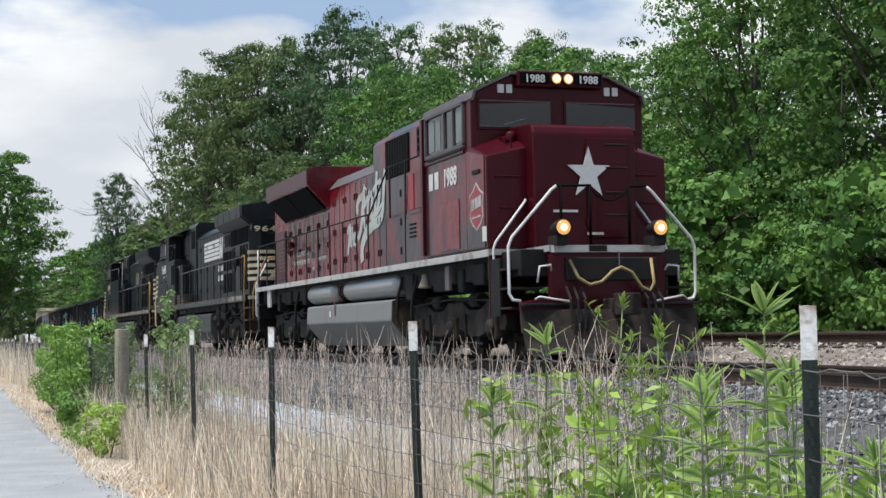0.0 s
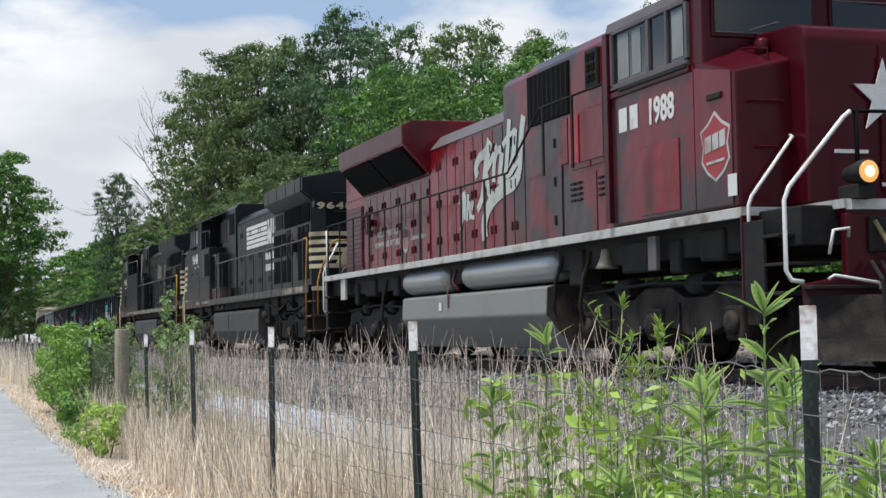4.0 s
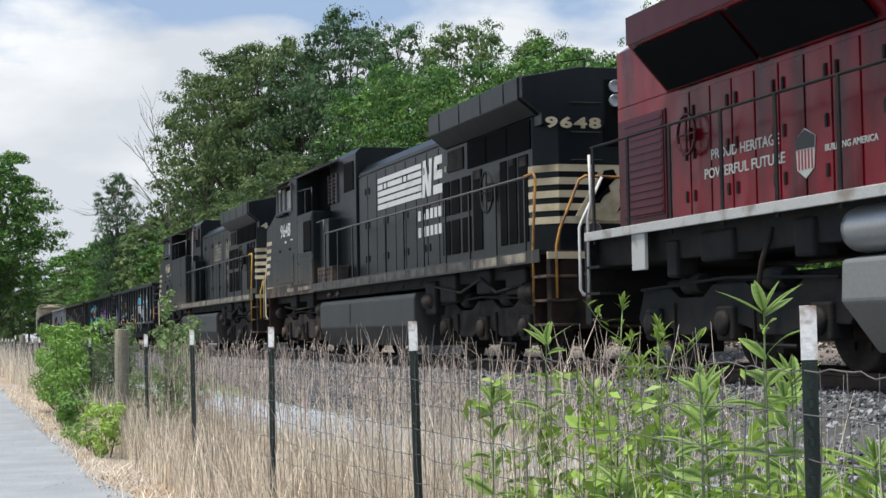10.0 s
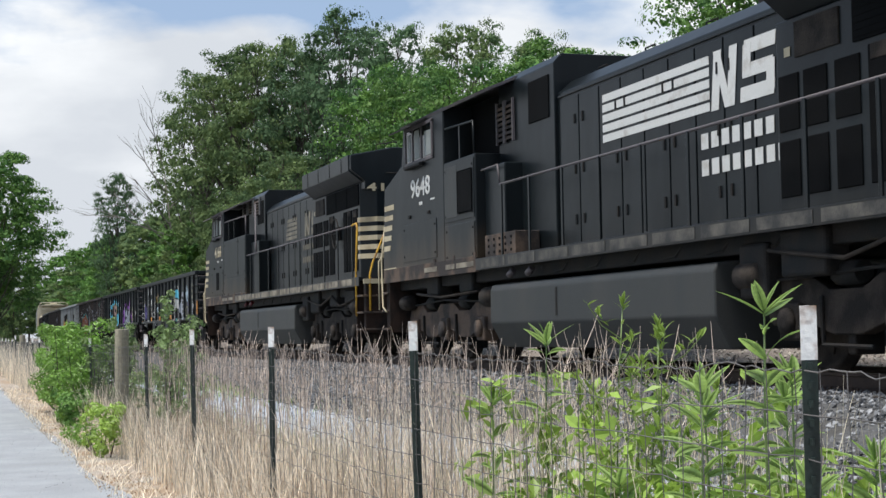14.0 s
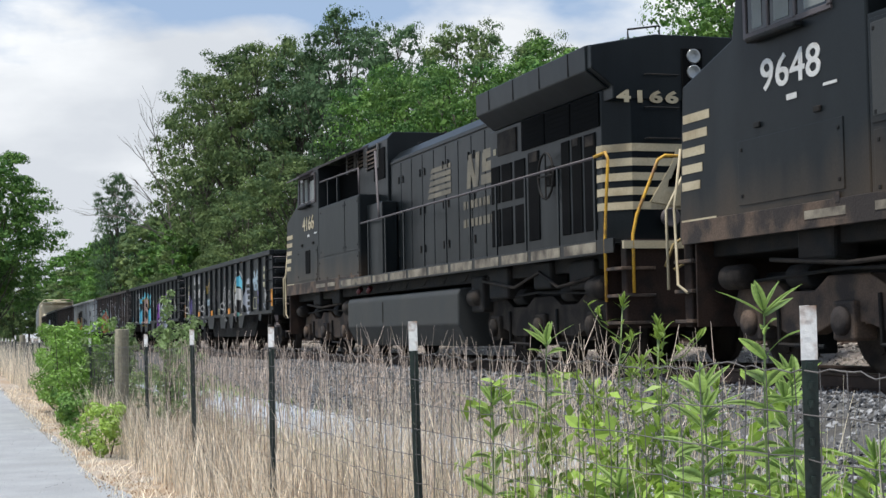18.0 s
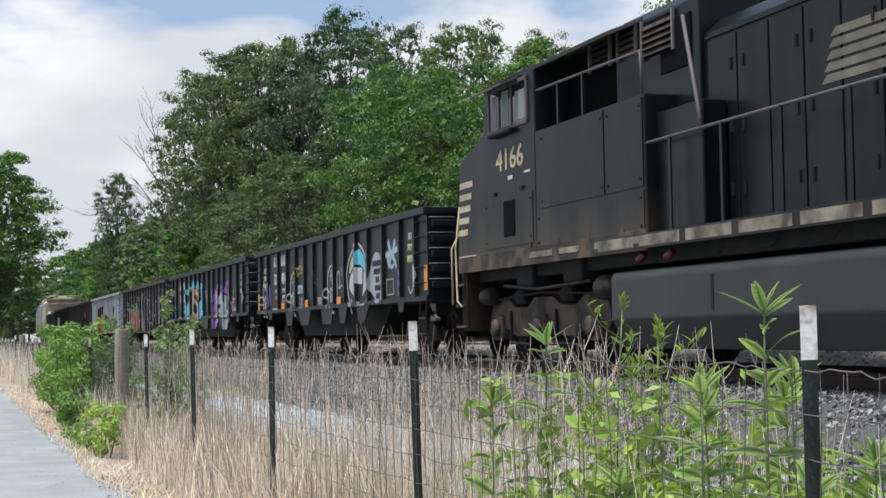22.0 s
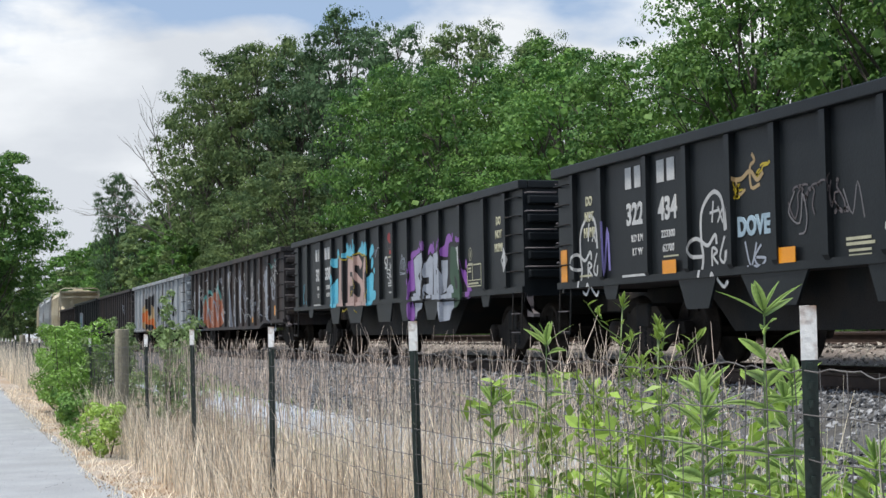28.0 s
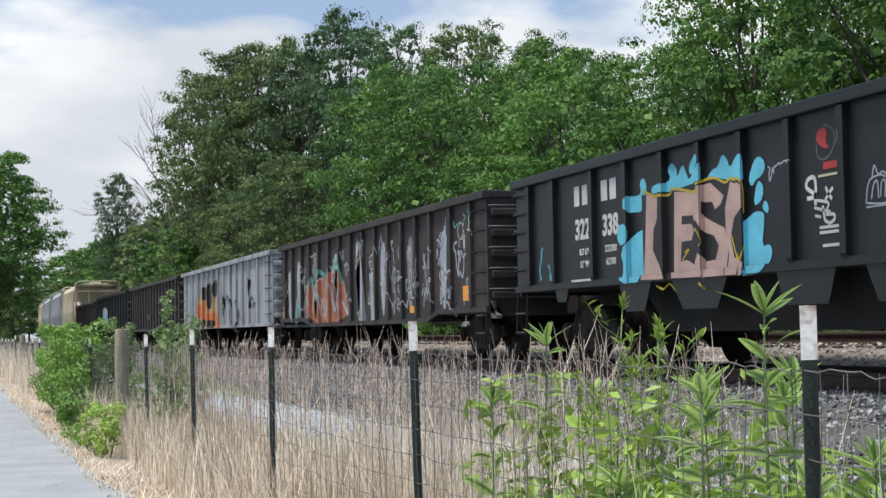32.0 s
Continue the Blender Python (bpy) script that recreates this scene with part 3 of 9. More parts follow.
    for side in (-1, 1):
        bm = BM()
        box(bm, min(side * 0.95, side * 1.56), max(side * 0.95, side * 1.56), 2.27, 2.31, 0.75, 1.69, 0.01)
        part("stairwell_back", bm, "nose_red", u, "maroon plate behind the front steps")
        bm = BM()
        box(bm, min(side * 0.95, side * 1.565), max(side * 0.95, side * 1.565), 2.262, 2.30, 1.695, 1.79)
        box(bm, min(side * 0.945, side * 0.975), max(side * 0.945, side * 0.975), 1.19, 2.262, 1.695, 1.79)
        part("front_stripe", bm, "sillwhite", u, "white stripe round the front stairwell")
    bm = BM()
    prism(bm, [(-0.945, 1.20), (-0.90, 1.16), (0.90, 1.16), (0.945, 1.20)], 1.68, 1.79, "z")
    part("front_stripe", bm, "sillwhite", u, "white stripe along the front platform")
    bm = BM()
    box(bm, -0.32, -0.02, 1.15, 1.165, 1.69, 1.785)
    part("worn_patch", bm, "truck", u, "worn bare patch in the white stripe")
    bm = BM()
    prism(bm, [(-1.42, 0.45), (-1.45, 0.92), (-0.97, 1.0), (-0.97, 1.64), (0.97, 1.64), (0.97, 1.0), (1.45, 0.92), (1.42, 0.45)], 1.17, 1.28, "y", 0.02)
    part("pilot", bm, "nose_red", u, "maroon pilot plate")
    bm = BM()
    box(bm, -0.72, 0.80, 1.12, 1.18, 1.24, 1.60, 0.02)
    part("coupler_pocket", bm, "dark", u)
    bm = BM()
    v = []
    for x, y, lift in ((-1.45, 0.98, 0.0), (-0.72, 0.80, 0.0), (0.0, 0.66, 0.0), (0.72, 0.80, 0.0), (1.45, 0.98, 0.0)):
        v.append([bm.verts.new(p) for p in ((x, y - 0.10, 0.13), (x, y + 0.03, 0.36), (x, y + 0.16, 0.80), (x, y + 0.22, 0.80), (x, y + 0.1, 0.36), (x, y - 0.02, 0.13))])
    for a, b in zip(v, v[1:]):
        for k in range(6):
            bm.faces.new((a[k], b[k], b[(k + 1) % 6], a[(k + 1) % 6])).smooth = False
    bm.faces.new(v[0][::-1]), bm.faces.new(v[-1])
    bmesh.ops.recalc_face_normals(bm, faces=bm.faces[:])
    part("plow", bm, "truck", u, "dusty snowplow blade")
    coupler(u, 0.45, 1)
    for side in (-1, 1):
        for z in (0.82, 1.12, 1.42):
            bm = BM()
            box(bm, min(side * 0.99, side * 1.54), max(side * 0.99, side * 1.54), 1.35 + 0.3 * (z - 0.82), 2.25, z, z + 0.035, 0.006)
            part("step", bm, "dark", u)
        bm = BM()
        box(bm, min(side * 1.5, side * 1.545), max(side * 1.5, side * 1.545), 1.85, 2.34, 0.72, 1.62, 0.01)
        part("step_side", bm, "dark", u)
        grab(u, [(side * 1.5, 2.22, 0.87), (side * 1.5, 2.22, 1.80), (side * 1.46, 2.22, 1.90), (side * 0.95, 2.2, 2.56), (side * 0.92, 2.3, 2.58)], "white", 0.022, "white corner handrail")
        grab(u, [(side * 1.40, 1.30, 0.94), (side * 1.52, 1.33, 0.96), (side * 1.57, 1.35, 1.06), (side * 1.57, 1.35, 1.78), (side * 1.51, 1.35, 1.92), (side * 0.84, 1.36, 2.66), (side * 0.76, 1.36, 2.72)], "white", 0.024, "white front handrail")
        grab(u, [(side * 1.18, 1.16, 1.22), (side * 1.16, 1.1, 1.46), (side * 0.98, 1.1, 1.48), (side * 0.95, 1.16, 1.40)], "white", 0.018)
        grab(u, [(side * 1.26, 1.06, 0.96), (side * 1.2, 1.04, 1.0), (side * 0.72, 0.98, 0.92), (side * 0.70, 1.0, 0.86)], "white", 0.016)
        bm = BM()
        box(bm, min(side * 0.62, side * 1.48), max(side * 0.62, side * 1.48), 1.0, 1.2, 0.86, 0.90, 0.008)
        part("foot_board", bm, "dark", u)
        bm = BM()
        for k in range(3):
            tube(bm, [(side * (0.5 + 0.12 * k), 1.08, 1.14), (side * (0.52 + 0.12 * k), 0.86, 0.95), (side * (0.54 + 0.11 * k), 0.82, 0.5)], 0.022, 6)
        part("brake_hose", bm, "dark", u)
    bm = BM()
    tube(bm, [(-0.66, 1.12, 1.56), (-0.58, 0.98, 1.28), (-0.4, 0.96, 1.17), (-0.2, 0.96, 1.22), (-0.02, 0.96, 1.38), (0.12, 0.96, 1.44), (0.3, 0.96, 1.36), (0.45, 0.96, 1.14), (0.6, 0.96, 1.07), (0.68, 0.98, 1.2), (0.70, 1.12, 1.58)], 0.026, 8)
    part("jumper_cable", bm, "hose", u, "tan jumper cable hanging in two loops")
    bm = BM()
    tube(bm, [(0.1, 0.98, 1.68), (0.1, 0.97, 1.45)], 0.012, 6)
    part("chain", bm, "roofgrey", u)
    for side in (-1, 1):
        bm = BM()
        tube(bm, [(side * 1.1, 2.42, 3.42), (side * 1.1, 2.42, 3.56), (side * 1.1, 3.0, 3.66), (side * 1.1, 3.0, 3.54)], 0.014, 6)
        part("shoulder_rail", bm, "nose_red", u)
        bm = BM()
        lathe(bm, (side * 0.98, 2.75, 3.5), [(0, 0.09), (0.2, 0.09), (0.24, 0.05)], "z", 12)
        part("sand_filler", bm, "nose_red", u)
    for x, z in ((1.2, 3.0), (1.25, 2.55)):
        bm = BM()
        tube(bm, [(x - 0.19, 2.31, z), (x - 0.19, 2.24, z), (x + 0.19, 2.24, z), (x + 0.19, 2.31, z)], 0.011, 6)
        part("grab_iron", bm, "nose_red", u)
    bars(u, "placard", [(2.32, 2.52, 1.92, 2.16)], -1.574, "white")
    # crest on the nose side: a red shield outline with plain white blocks
    shield = [(2.5, 2.36), (2.62, 2.24), (2.80, 2.15), (2.98, 2.24), (3.10, 2.36), (3.06, 2.52), (3.12, 2.68), (2.95, 2.75), (2.8, 2.86), (2.65, 2.75), (2.48, 2.68), (2.54, 2.52)]
    bm = BM()
    prism(bm, [(2.80 + (y - 2.8) * 1.12, 2.5 + (z - 2.5) * 1.12) for y, z in shield], -1.576, -1.571)
    part("crest_edge", bm, "sillwhite", u)
    bm = BM()
    prism(bm, shield, -1.580, -1.573)
    crest = part("crest", bm, "crest_red", u, "red crest with white blocks")
    for y0, y1, z0, z1 in ((2.88, 3.03, 2.46, 2.64), (2.71, 2.85, 2.48, 2.66), (2.55, 2.68, 2.50, 2.68), (2.58, 3.0, 2.33, 2.36)):
        bm = BM()
        prism(bm, [(y0, z0), (y1, z0 - 0.02), (y1, z1 - 0.02), (y0, z1)], -1.586, -1.580)
        part("crest_block", bm, "sillwhite", crest)
    # letter blocks and road number on the cab side
    bars(u, "marking", [(5.14, 5.38, 2.98, 3.28)], -1.568, "white"), bars(u, "marking", [(4.82, 5.05, 2.98, 3.28)], -1.568, "white")
    lettering("number", "1988", 0.31, -1.572, 4.17, 2.98, "white", u, "white road number", squeeze=0.86)
    # machine hood
    bm = BM()
    prism(bm, [(-1.14, 1.79), (-1.14, 4.45), (-1.02, 4.60), (1.02, 4.60), (1.14, 4.45), (1.14, 1.79)], 5.72, 9.75, "y", 0.015)
    part("equipment_hood", bm, "camo", u, "red and grey equipment hood")
    bm = BM()
    prism(bm, [(-1.0, 3.6), (-1.0, 4.48), (-0.9, 4.60), (0.9, 4.60), (1.0, 4.48), (1.0, 3.6)], 9.75, 11.25, "y", 0.015)
    part("inertial_filter_housing", bm, "camo", u)
    bm = BM()
    box(bm, -1.165, -1.13, 8.05, 9.72, 3.62, 4.40, 0.01)
    g = part("air_intake_grille", bm, "mesh", u, "black intake grille")
    bm = BM()
    for k in range(9):
        box(bm, -1.175, -1.160, 8.1 + k * 0.185, 8.12 + k * 0.185, 3.64, 4.38)
    part("grille_bar", bm, "dark", g)
    bm = BM()
    box(bm, -1.20, -1.13, 6.92, 7.35, 3.85, 4.40, 0.02)
    v = part("vent_box", bm, "dark", u)
    bm = BM()
    for k in range(3):
        for j in range(2):
            box(bm, -1.215, -1.198, 6.98 + 0.17 * j, 7.10 + 0.17 * j, 3.93 + 0.15 * k, 4.03 + 0.15 * k)
    part("vent_slot", bm, "mesh", v)
    doors(u, "cabinet_door", 5.85, 8.3, 2, 1.84, 2.70, -1.145, "camo", latch=False)
    for y in (6.6, 7.6):
        bm = BM()
        for k in range(4):
            for j in (0, 1):
                box(bm, -1.19, -1.16, y + 0.22 * j, y + 0.16 + 0.22 * j, 2.32 + 0.08 * k, 2.355 + 0.08 * k, 0.006)
        part("louvre", bm, "dark", u)
    doors(u, "cabinet_panel", 5.85, 8.0, 3, 2.78, 3.60, -1.142, "camo", latch=False)
    doors(u, "cabinet_panel", 8.35, 9.7, 1, 1.84, 3.52, -1.142, "camo", latch=True)
    for y0, y1, z0, z1, m in ((7.68, 8.04, 2.86, 3.56, "crest_red"), (8.08, 8.33, 2.90, 3.56, "maroon"), (6.74, 7.60, 2.86, 3.58, "camo")):
        bm = BM()
        box(bm, -1.178, -1.158, y0, y1, z0, z1, 0.006)
        part("cabinet_door", bm, m, u)
    # engine hood
    bm = BM()
    prism(bm, [(-0.98, 1.79), (-0.98, 3.95), (-0.78, 4.16), (0.78, 4.16), (0.98, 3.95), (0.98, 1.79)], 9.75, 15.4, "y", 0.01)
    part("engine_hood", bm, "maroon", u, "red engine hood with tall doors")
    # pale sheet over the hood's top: a highlight put into the colour
    bm = BM()
    prism(bm, [(-1.0, 3.93), (-0.78, 4.19), (0.78, 4.19), (1.0, 3.93), (0.96, 3.93), (0.76, 4.165), (-0.76, 4.165), (-0.96, 3.93)], 11.27, 15.35, "y")
    part("hood_roof", bm, "roofgrey", u)
    doors(u, "hood_door", 9.8, 11.82, 4, 1.86, 3.88, -0.98, "camo")
    doors(u, "hood_door", 11.82, 15.35, 7, 1.86, 3.88, -0.98, "maroon")
    # radiator section with flared wings
    bm = BM()
    prism(bm, [(-0.98, 1.79), (-0.98, 3.48), (0.98, 3.48), (0.98, 1.79)], 15.4, 21.95, "y", 0.01)
    part("radiator_hood", bm, "maroon", u, "red hood below the radiators")
    bm = BM()
    prism(bm, [(-0.98, 3.481), (-1.52, 4.06), (-1.52, 4.42), (-1.30, 4.52), (1.30, 4.52), (1.52, 4.42), (1.52, 4.06), (0.98, 3.481)], 15.42, 20.4, "y", 0.015)
    part("radiator_wing", bm, "maroon", u, "flared red radiator housing")
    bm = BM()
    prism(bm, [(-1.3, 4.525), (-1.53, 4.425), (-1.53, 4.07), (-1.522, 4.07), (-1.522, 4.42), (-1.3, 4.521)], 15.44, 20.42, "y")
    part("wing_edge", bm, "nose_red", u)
    for a, b in ((15.6, 17.85), (17.95, 20.25)):
        bm = BM()
        prism(bm, [(-1.03, 3.50), (-1.50, 4.01), (-1.52, 4.0), (-1.05, 3.485)], a, b, "y")
        part("radiator_grille", bm, "mesh", u, "black radiator screen")
    bm = BM()
    prism(bm, [(-0.98, 3.48), (-0.98, 4.25), (-0.8, 4.36), (0.8, 4.36), (0.98, 4.25), (0.98, 3.48)], 20.4, 21.95, "y", 0.015)
    part("rear_hood", bm, "maroon", u)
    for k in range(3):
        bm = BM()
        lathe(bm, (0, 16.4 + k * 1.5, 4.5), [(0, 0.62), (0.09, 0.62), (0.1, 0.56)], "z", 24)
        part("roof_fan", bm, "dark", u)
    doors(u, "hood_door", 15.45, 20.3, 9, 1.86, 3.40, -0.98, "maroon")
    bm = BM()
    box(bm, -1.0, -0.97, 20.45, 21.9, 1.86, 3.30, 0.008)
    part("end_door", bm, "nose_red", u)
    bm = BM()
    tube(bm, [(-1.1, 19.66 + 0.24 * math.cos(k * math.pi / 8), 2.86 + 0.25 * math.sin(k * math.pi / 8)) for k in range(17)], 0.02, 6)
    tube(bm, [(-1.1, 19.43, 2.86), (-1.1, 19.89, 2.86)], 0.014, 5), tube(bm, [(-1.1, 19.66, 2.62), (-1.1, 19.66, 3.10)], 0.014, 5), box(bm, -1.1, -0.98, 19.59, 19.73, 2.79, 2.93)
    part("brake_wheel", bm, "nose_red", u)
    # pale flowing script drawn as plain brush strokes
    x = -1.004
    for k, (pts, w0, w1) in enumerate((
            ([(13.60, 2.75), (13.52, 2.86), (13.27, 2.93)], 0.10, 0.13), ([(13.40, 2.90), (13.47, 2.55), (13.56, 2.28)], 0.16, 0.13), ([(13.28, 2.90), (13.34, 2.46)], 0.12, 0.10),
            ([(13.12, 2.90), (13.22, 2.43)], 0.11, 0.10), ([(13.19, 2.58), (13.06, 2.74), (13.03, 2.45)], 0.08, 0.11), ([(12.96, 2.57), (12.86, 2.72), (12.95, 2.70), (12.96, 2.50), (12.80, 2.47)], 0.08, 0.08),
            ([(11.92, 3.70), (12.12, 3.37), (12.25, 3.0), (12.39, 2.75), (12.63, 2.58)], 0.28, 0.14), ([(12.60, 3.16), (12.66, 3.31), (12.48, 3.46), (12.19, 3.52), (12.02, 3.61)], 0.20, 0.16),
            ([(12.17, 3.24), (12.06, 2.97), (12.02, 2.80), (11.84, 2.84)], 0.20, 0.08), ([(11.55, 3.56), (11.83, 3.38), (12.11, 3.22)], 0.16, 0.12),
            ([(11.37, 3.50), (11.60, 3.46), (11.73, 3.24), (11.76, 2.98)], 0.13, 0.17), ([(11.33, 3.43), (11.44, 3.1), (11.50, 2.92)], 0.19, 0.16),
            ([(10.95, 3.93), (11.03, 3.58), (11.17, 3.08), (11.40, 2.95)], 0.17, 0.16), ([(11.29, 3.54), (11.06, 3.64), (10.65, 3.73)], 0.12, 0.07),
            ([(10.68, 3.74), (10.79, 3.34), (10.97, 3.1), (11.14, 3.02)], 0.20, 0.14), ([(10.29, 3.90), (10.42, 3.55), (10.50, 3.1), (10.62, 2.96)], 0.21, 0.18), ([(11.10, 3.02), (10.90, 3.06), (10.55, 3.22)], 0.12, 0.09),
            ([(10.52, 3.02), (10.80, 2.87), (11.30, 2.81), (11.84, 2.68), (12.16, 2.48), (12.28, 2.28), (12.24, 2.06)], 0.22, 0.30))):
        bm = BM()
        stroke(bm, x - 0.0004 * k, pts, w0, w1)
        part("script_stroke", bm, "script", u, "flowing pale script stroke painted on the doors")
    for y, words, z, h, w in ((18.42, "PROUD HERITAGE", 2.50, 0.125, 1.12), (18.45, "POWERFUL FUTURE", 2.28, 0.125, 1.22), (16.2, "BUILDING AMERICA", 2.31, 0.07, 1.12)):
        lettering("slogan", words, h, -1.0, y, z, "script", u, "small pale slogan", bold=0.002, squeeze=w)
    bm = BM()
    prism(bm, [(16.90, 2.16), (17.07, 2.06), (17.24, 2.16), (17.27, 2.5), (17.07, 2.60), (16.86, 2.5)], -1.008, -1.0)
    sh = part("shield", bm, "script", u, "small striped shield")
    bm = BM()
    prism(bm, [(16.88, 2.38), (17.25, 2.38), (17.26, 2.50), (17.07, 2.585), (16.87, 2.50)], -1.014, -1.008)
    part("shield_top", bm, "getank", sh)
    for k in range(5):
        bm = BM()
        box(bm, -1.012, -1.007, 16.92 + 0.066 * k, 16.95 + 0.066 * k, 2.16, 2.37)
        part("shield_stripe", bm, "crest_red", sh)
    # louvred rear corner
    bm = BM()
    box(bm, -1.012, -0.985, 20.50, 21.72, 1.95, 3.28, 0.006)
    lv = part("rear_louvre", bm, "nose_red", u, "dark red louvred panel at the hood's rear")
    for k in range(13):
        bm = BM()
        prism(bm, [(-1.022, 1.99 + 0.1 * k), (-1.008, 2.07 + 0.1 * k), (-1.004, 2.06 + 0.1 * k), (-1.016, 1.98 + 0.1 * k)], 20.54, 21.68, "y")
        part("slat", bm, "nose_red", lv)
    # handrails along the walkway
    handrail(u, [(21.7, 2.92), (9.75, 2.92), (8.35, 3.72), (6.0, 3.72)], [21.6, 20.5, 19.3, 18.0, 16.8, 15.6, 14.4, 13.2, 12.0, 10.8, 9.85], 1.62, "dark")
    for y in (8.2, 7.1, 6.0):
        bm = BM()
        box(bm, -1.52, -1.49, y - 0.03, y + 0.03, 2.72, 3.72, 0.005)
        part("stanchion", bm, "dark", u)
    # rear end
    bm = BM()
    box(bm, -1.48, 1.48, 21.85, 22.05, 0.55, 1.79, 0.02)
    part("rear_pilot", bm, "dark", u)
    for side in (-1, 1):
        x = side * 1.52
        grab(u, [(x, 21.72, 2.83), (x, 21.68, 2.2), (x, 21.80, 1.98), (x, 21.82, 0.92)], "white", 0.02, "white rear handrail")
        grab(u, [(side * 1.15, 22.15, 2.58), (side * 1.46, 22.15, 1.98), (side * 1.5, 22.15, 1.88), (side * 1.5, 22.15, 1.04), (side * 1.46, 22.15, 0.97), (side * 1.36, 22.13, 0.96)], "white", 0.022, "white end handrail")
        grab(u, [(side * 1.34, 22.1, 1.1), (side * 1.34, 22.16, 1.42), (side * 1.2, 22.16, 1.46)], "white", 0.016)
        for z in (0.6, 0.95, 1.3):
            bm = BM()
            box(bm, min(side * 1.1, side * 1.54), max(side * 1.1, side * 1.54), 21.4, 21.85, z, z + 0.035)
            part("step", bm, "dark", u)
    bm = BM()
    box(bm, -1.53, -1.48, 20.02, 20.40, 1.22, 1.67, 0.006)
    part("bracket", bm, "sillwhite", u)
    coupler(u, 22.5, -1)
    # tanks
    bm = BM()
    prism(bm, [(-1.30, 1.16), (-1.50, 1.12), (-1.52, 0.72), (-1.12, 0.22), (1.12, 0.22), (1.52, 0.72), (1.50, 1.12), (1.30, 1.16)], 8.2, 15.65, "y", 0.03)
    tk = part("fuel_tank", bm, "tank", u, "silver fuel tank with sloped underside")
    bm = BM()
    prism(bm, [(-1.29, 1.15), (-1.49, 1.11), (-1.51, 0.72), (-1.11, 0.23), (1.11, 0.23), (1.51, 0.72), (1.49, 1.11), (1.29, 1.15)], 8.18, 8.2, "y")
    part("tank_end", bm, "rustdirt", tk)
    bars(u, "tank_gauge", [(12.75, 12.83, 0.9, 1.3)], -1.52, "redlamp"), bars(u, "placard", [(13.15, 13.3, 0.86, 1.0)], -1.52, "white")
    for a, b in ((13.15, 15.75), (8.05, 12.2)):
        bm = BM()
        lathe(bm, (-1.27, 0, 1.42), [(a, 0.05), (a + 0.02, 0.16), (a + 0.08, 0.215), (a + 0.2, 0.235), (b - 0.2, 0.235), (b - 0.08, 0.215), (b - 0.02, 0.16), (b, 0.05)], "y", 24)
        part("air_reservoir", bm, "steel", u, "steel air reservoir cylinder")
    bm = BM()
    tube(bm, [(-1.42, 12.6, 1.55), (-1.45, 12.7, 1.35), (-1.42, 12.5, 1.2)], 0.03, 8)
    part("valve", bm, "redlamp", u)
    bm = BM()
    lathe(bm, (-1.36, 6.35, 0), [(1.56, 0.03), (1.55, 0.07), (1.45, 0.085), (1.36, 0.12), (1.30, 0.155), (1.295, 0.13)], "z", 20)
    part("bell", bm, "brass", u, "brass bell under the walkway")
    for a, b, c, d in ((3.0, 3.6, 1.25, 1.62), (4.1, 4.4, 1.15, 1.55), (5.0, 5.8, 1.2, 1.6), (7.1, 7.6, 1.1, 1.6), (16.3, 16.7, 1.2, 1.6), (18.0, 18.8, 1.25, 1.6), (19.4, 19.7, 1.1, 1.55)):
        bm = BM()
        box(bm, -1.4, -1.1, a, b, c, d, 0.04)
        part("underframe_box", bm, "dark", u)
    bm = BM()
    box(bm, -1.5, -1.44, 4.55, 4.78, 1.2, 1.62, 0.01)
    part("hanger", bm, "roofgrey", u)
    for y in (7.9, 6.9, 17.2):
        bm = BM()
        tube(bm, [(-1.35, y, 1.55), (-1.42, y + 0.12, 1.2), (-1.4, y + 0.3, 0.8), (-1.3, y + 0.32, 0.5)], 0.03, 8)
        part("pipe", bm, "truck", u)
    truck3(u, [3.05, 5.15, 7.2], "truck")
    truck3(u, [16.45, 18.5, 20.4], "dark")
    return u


red_locomotive()


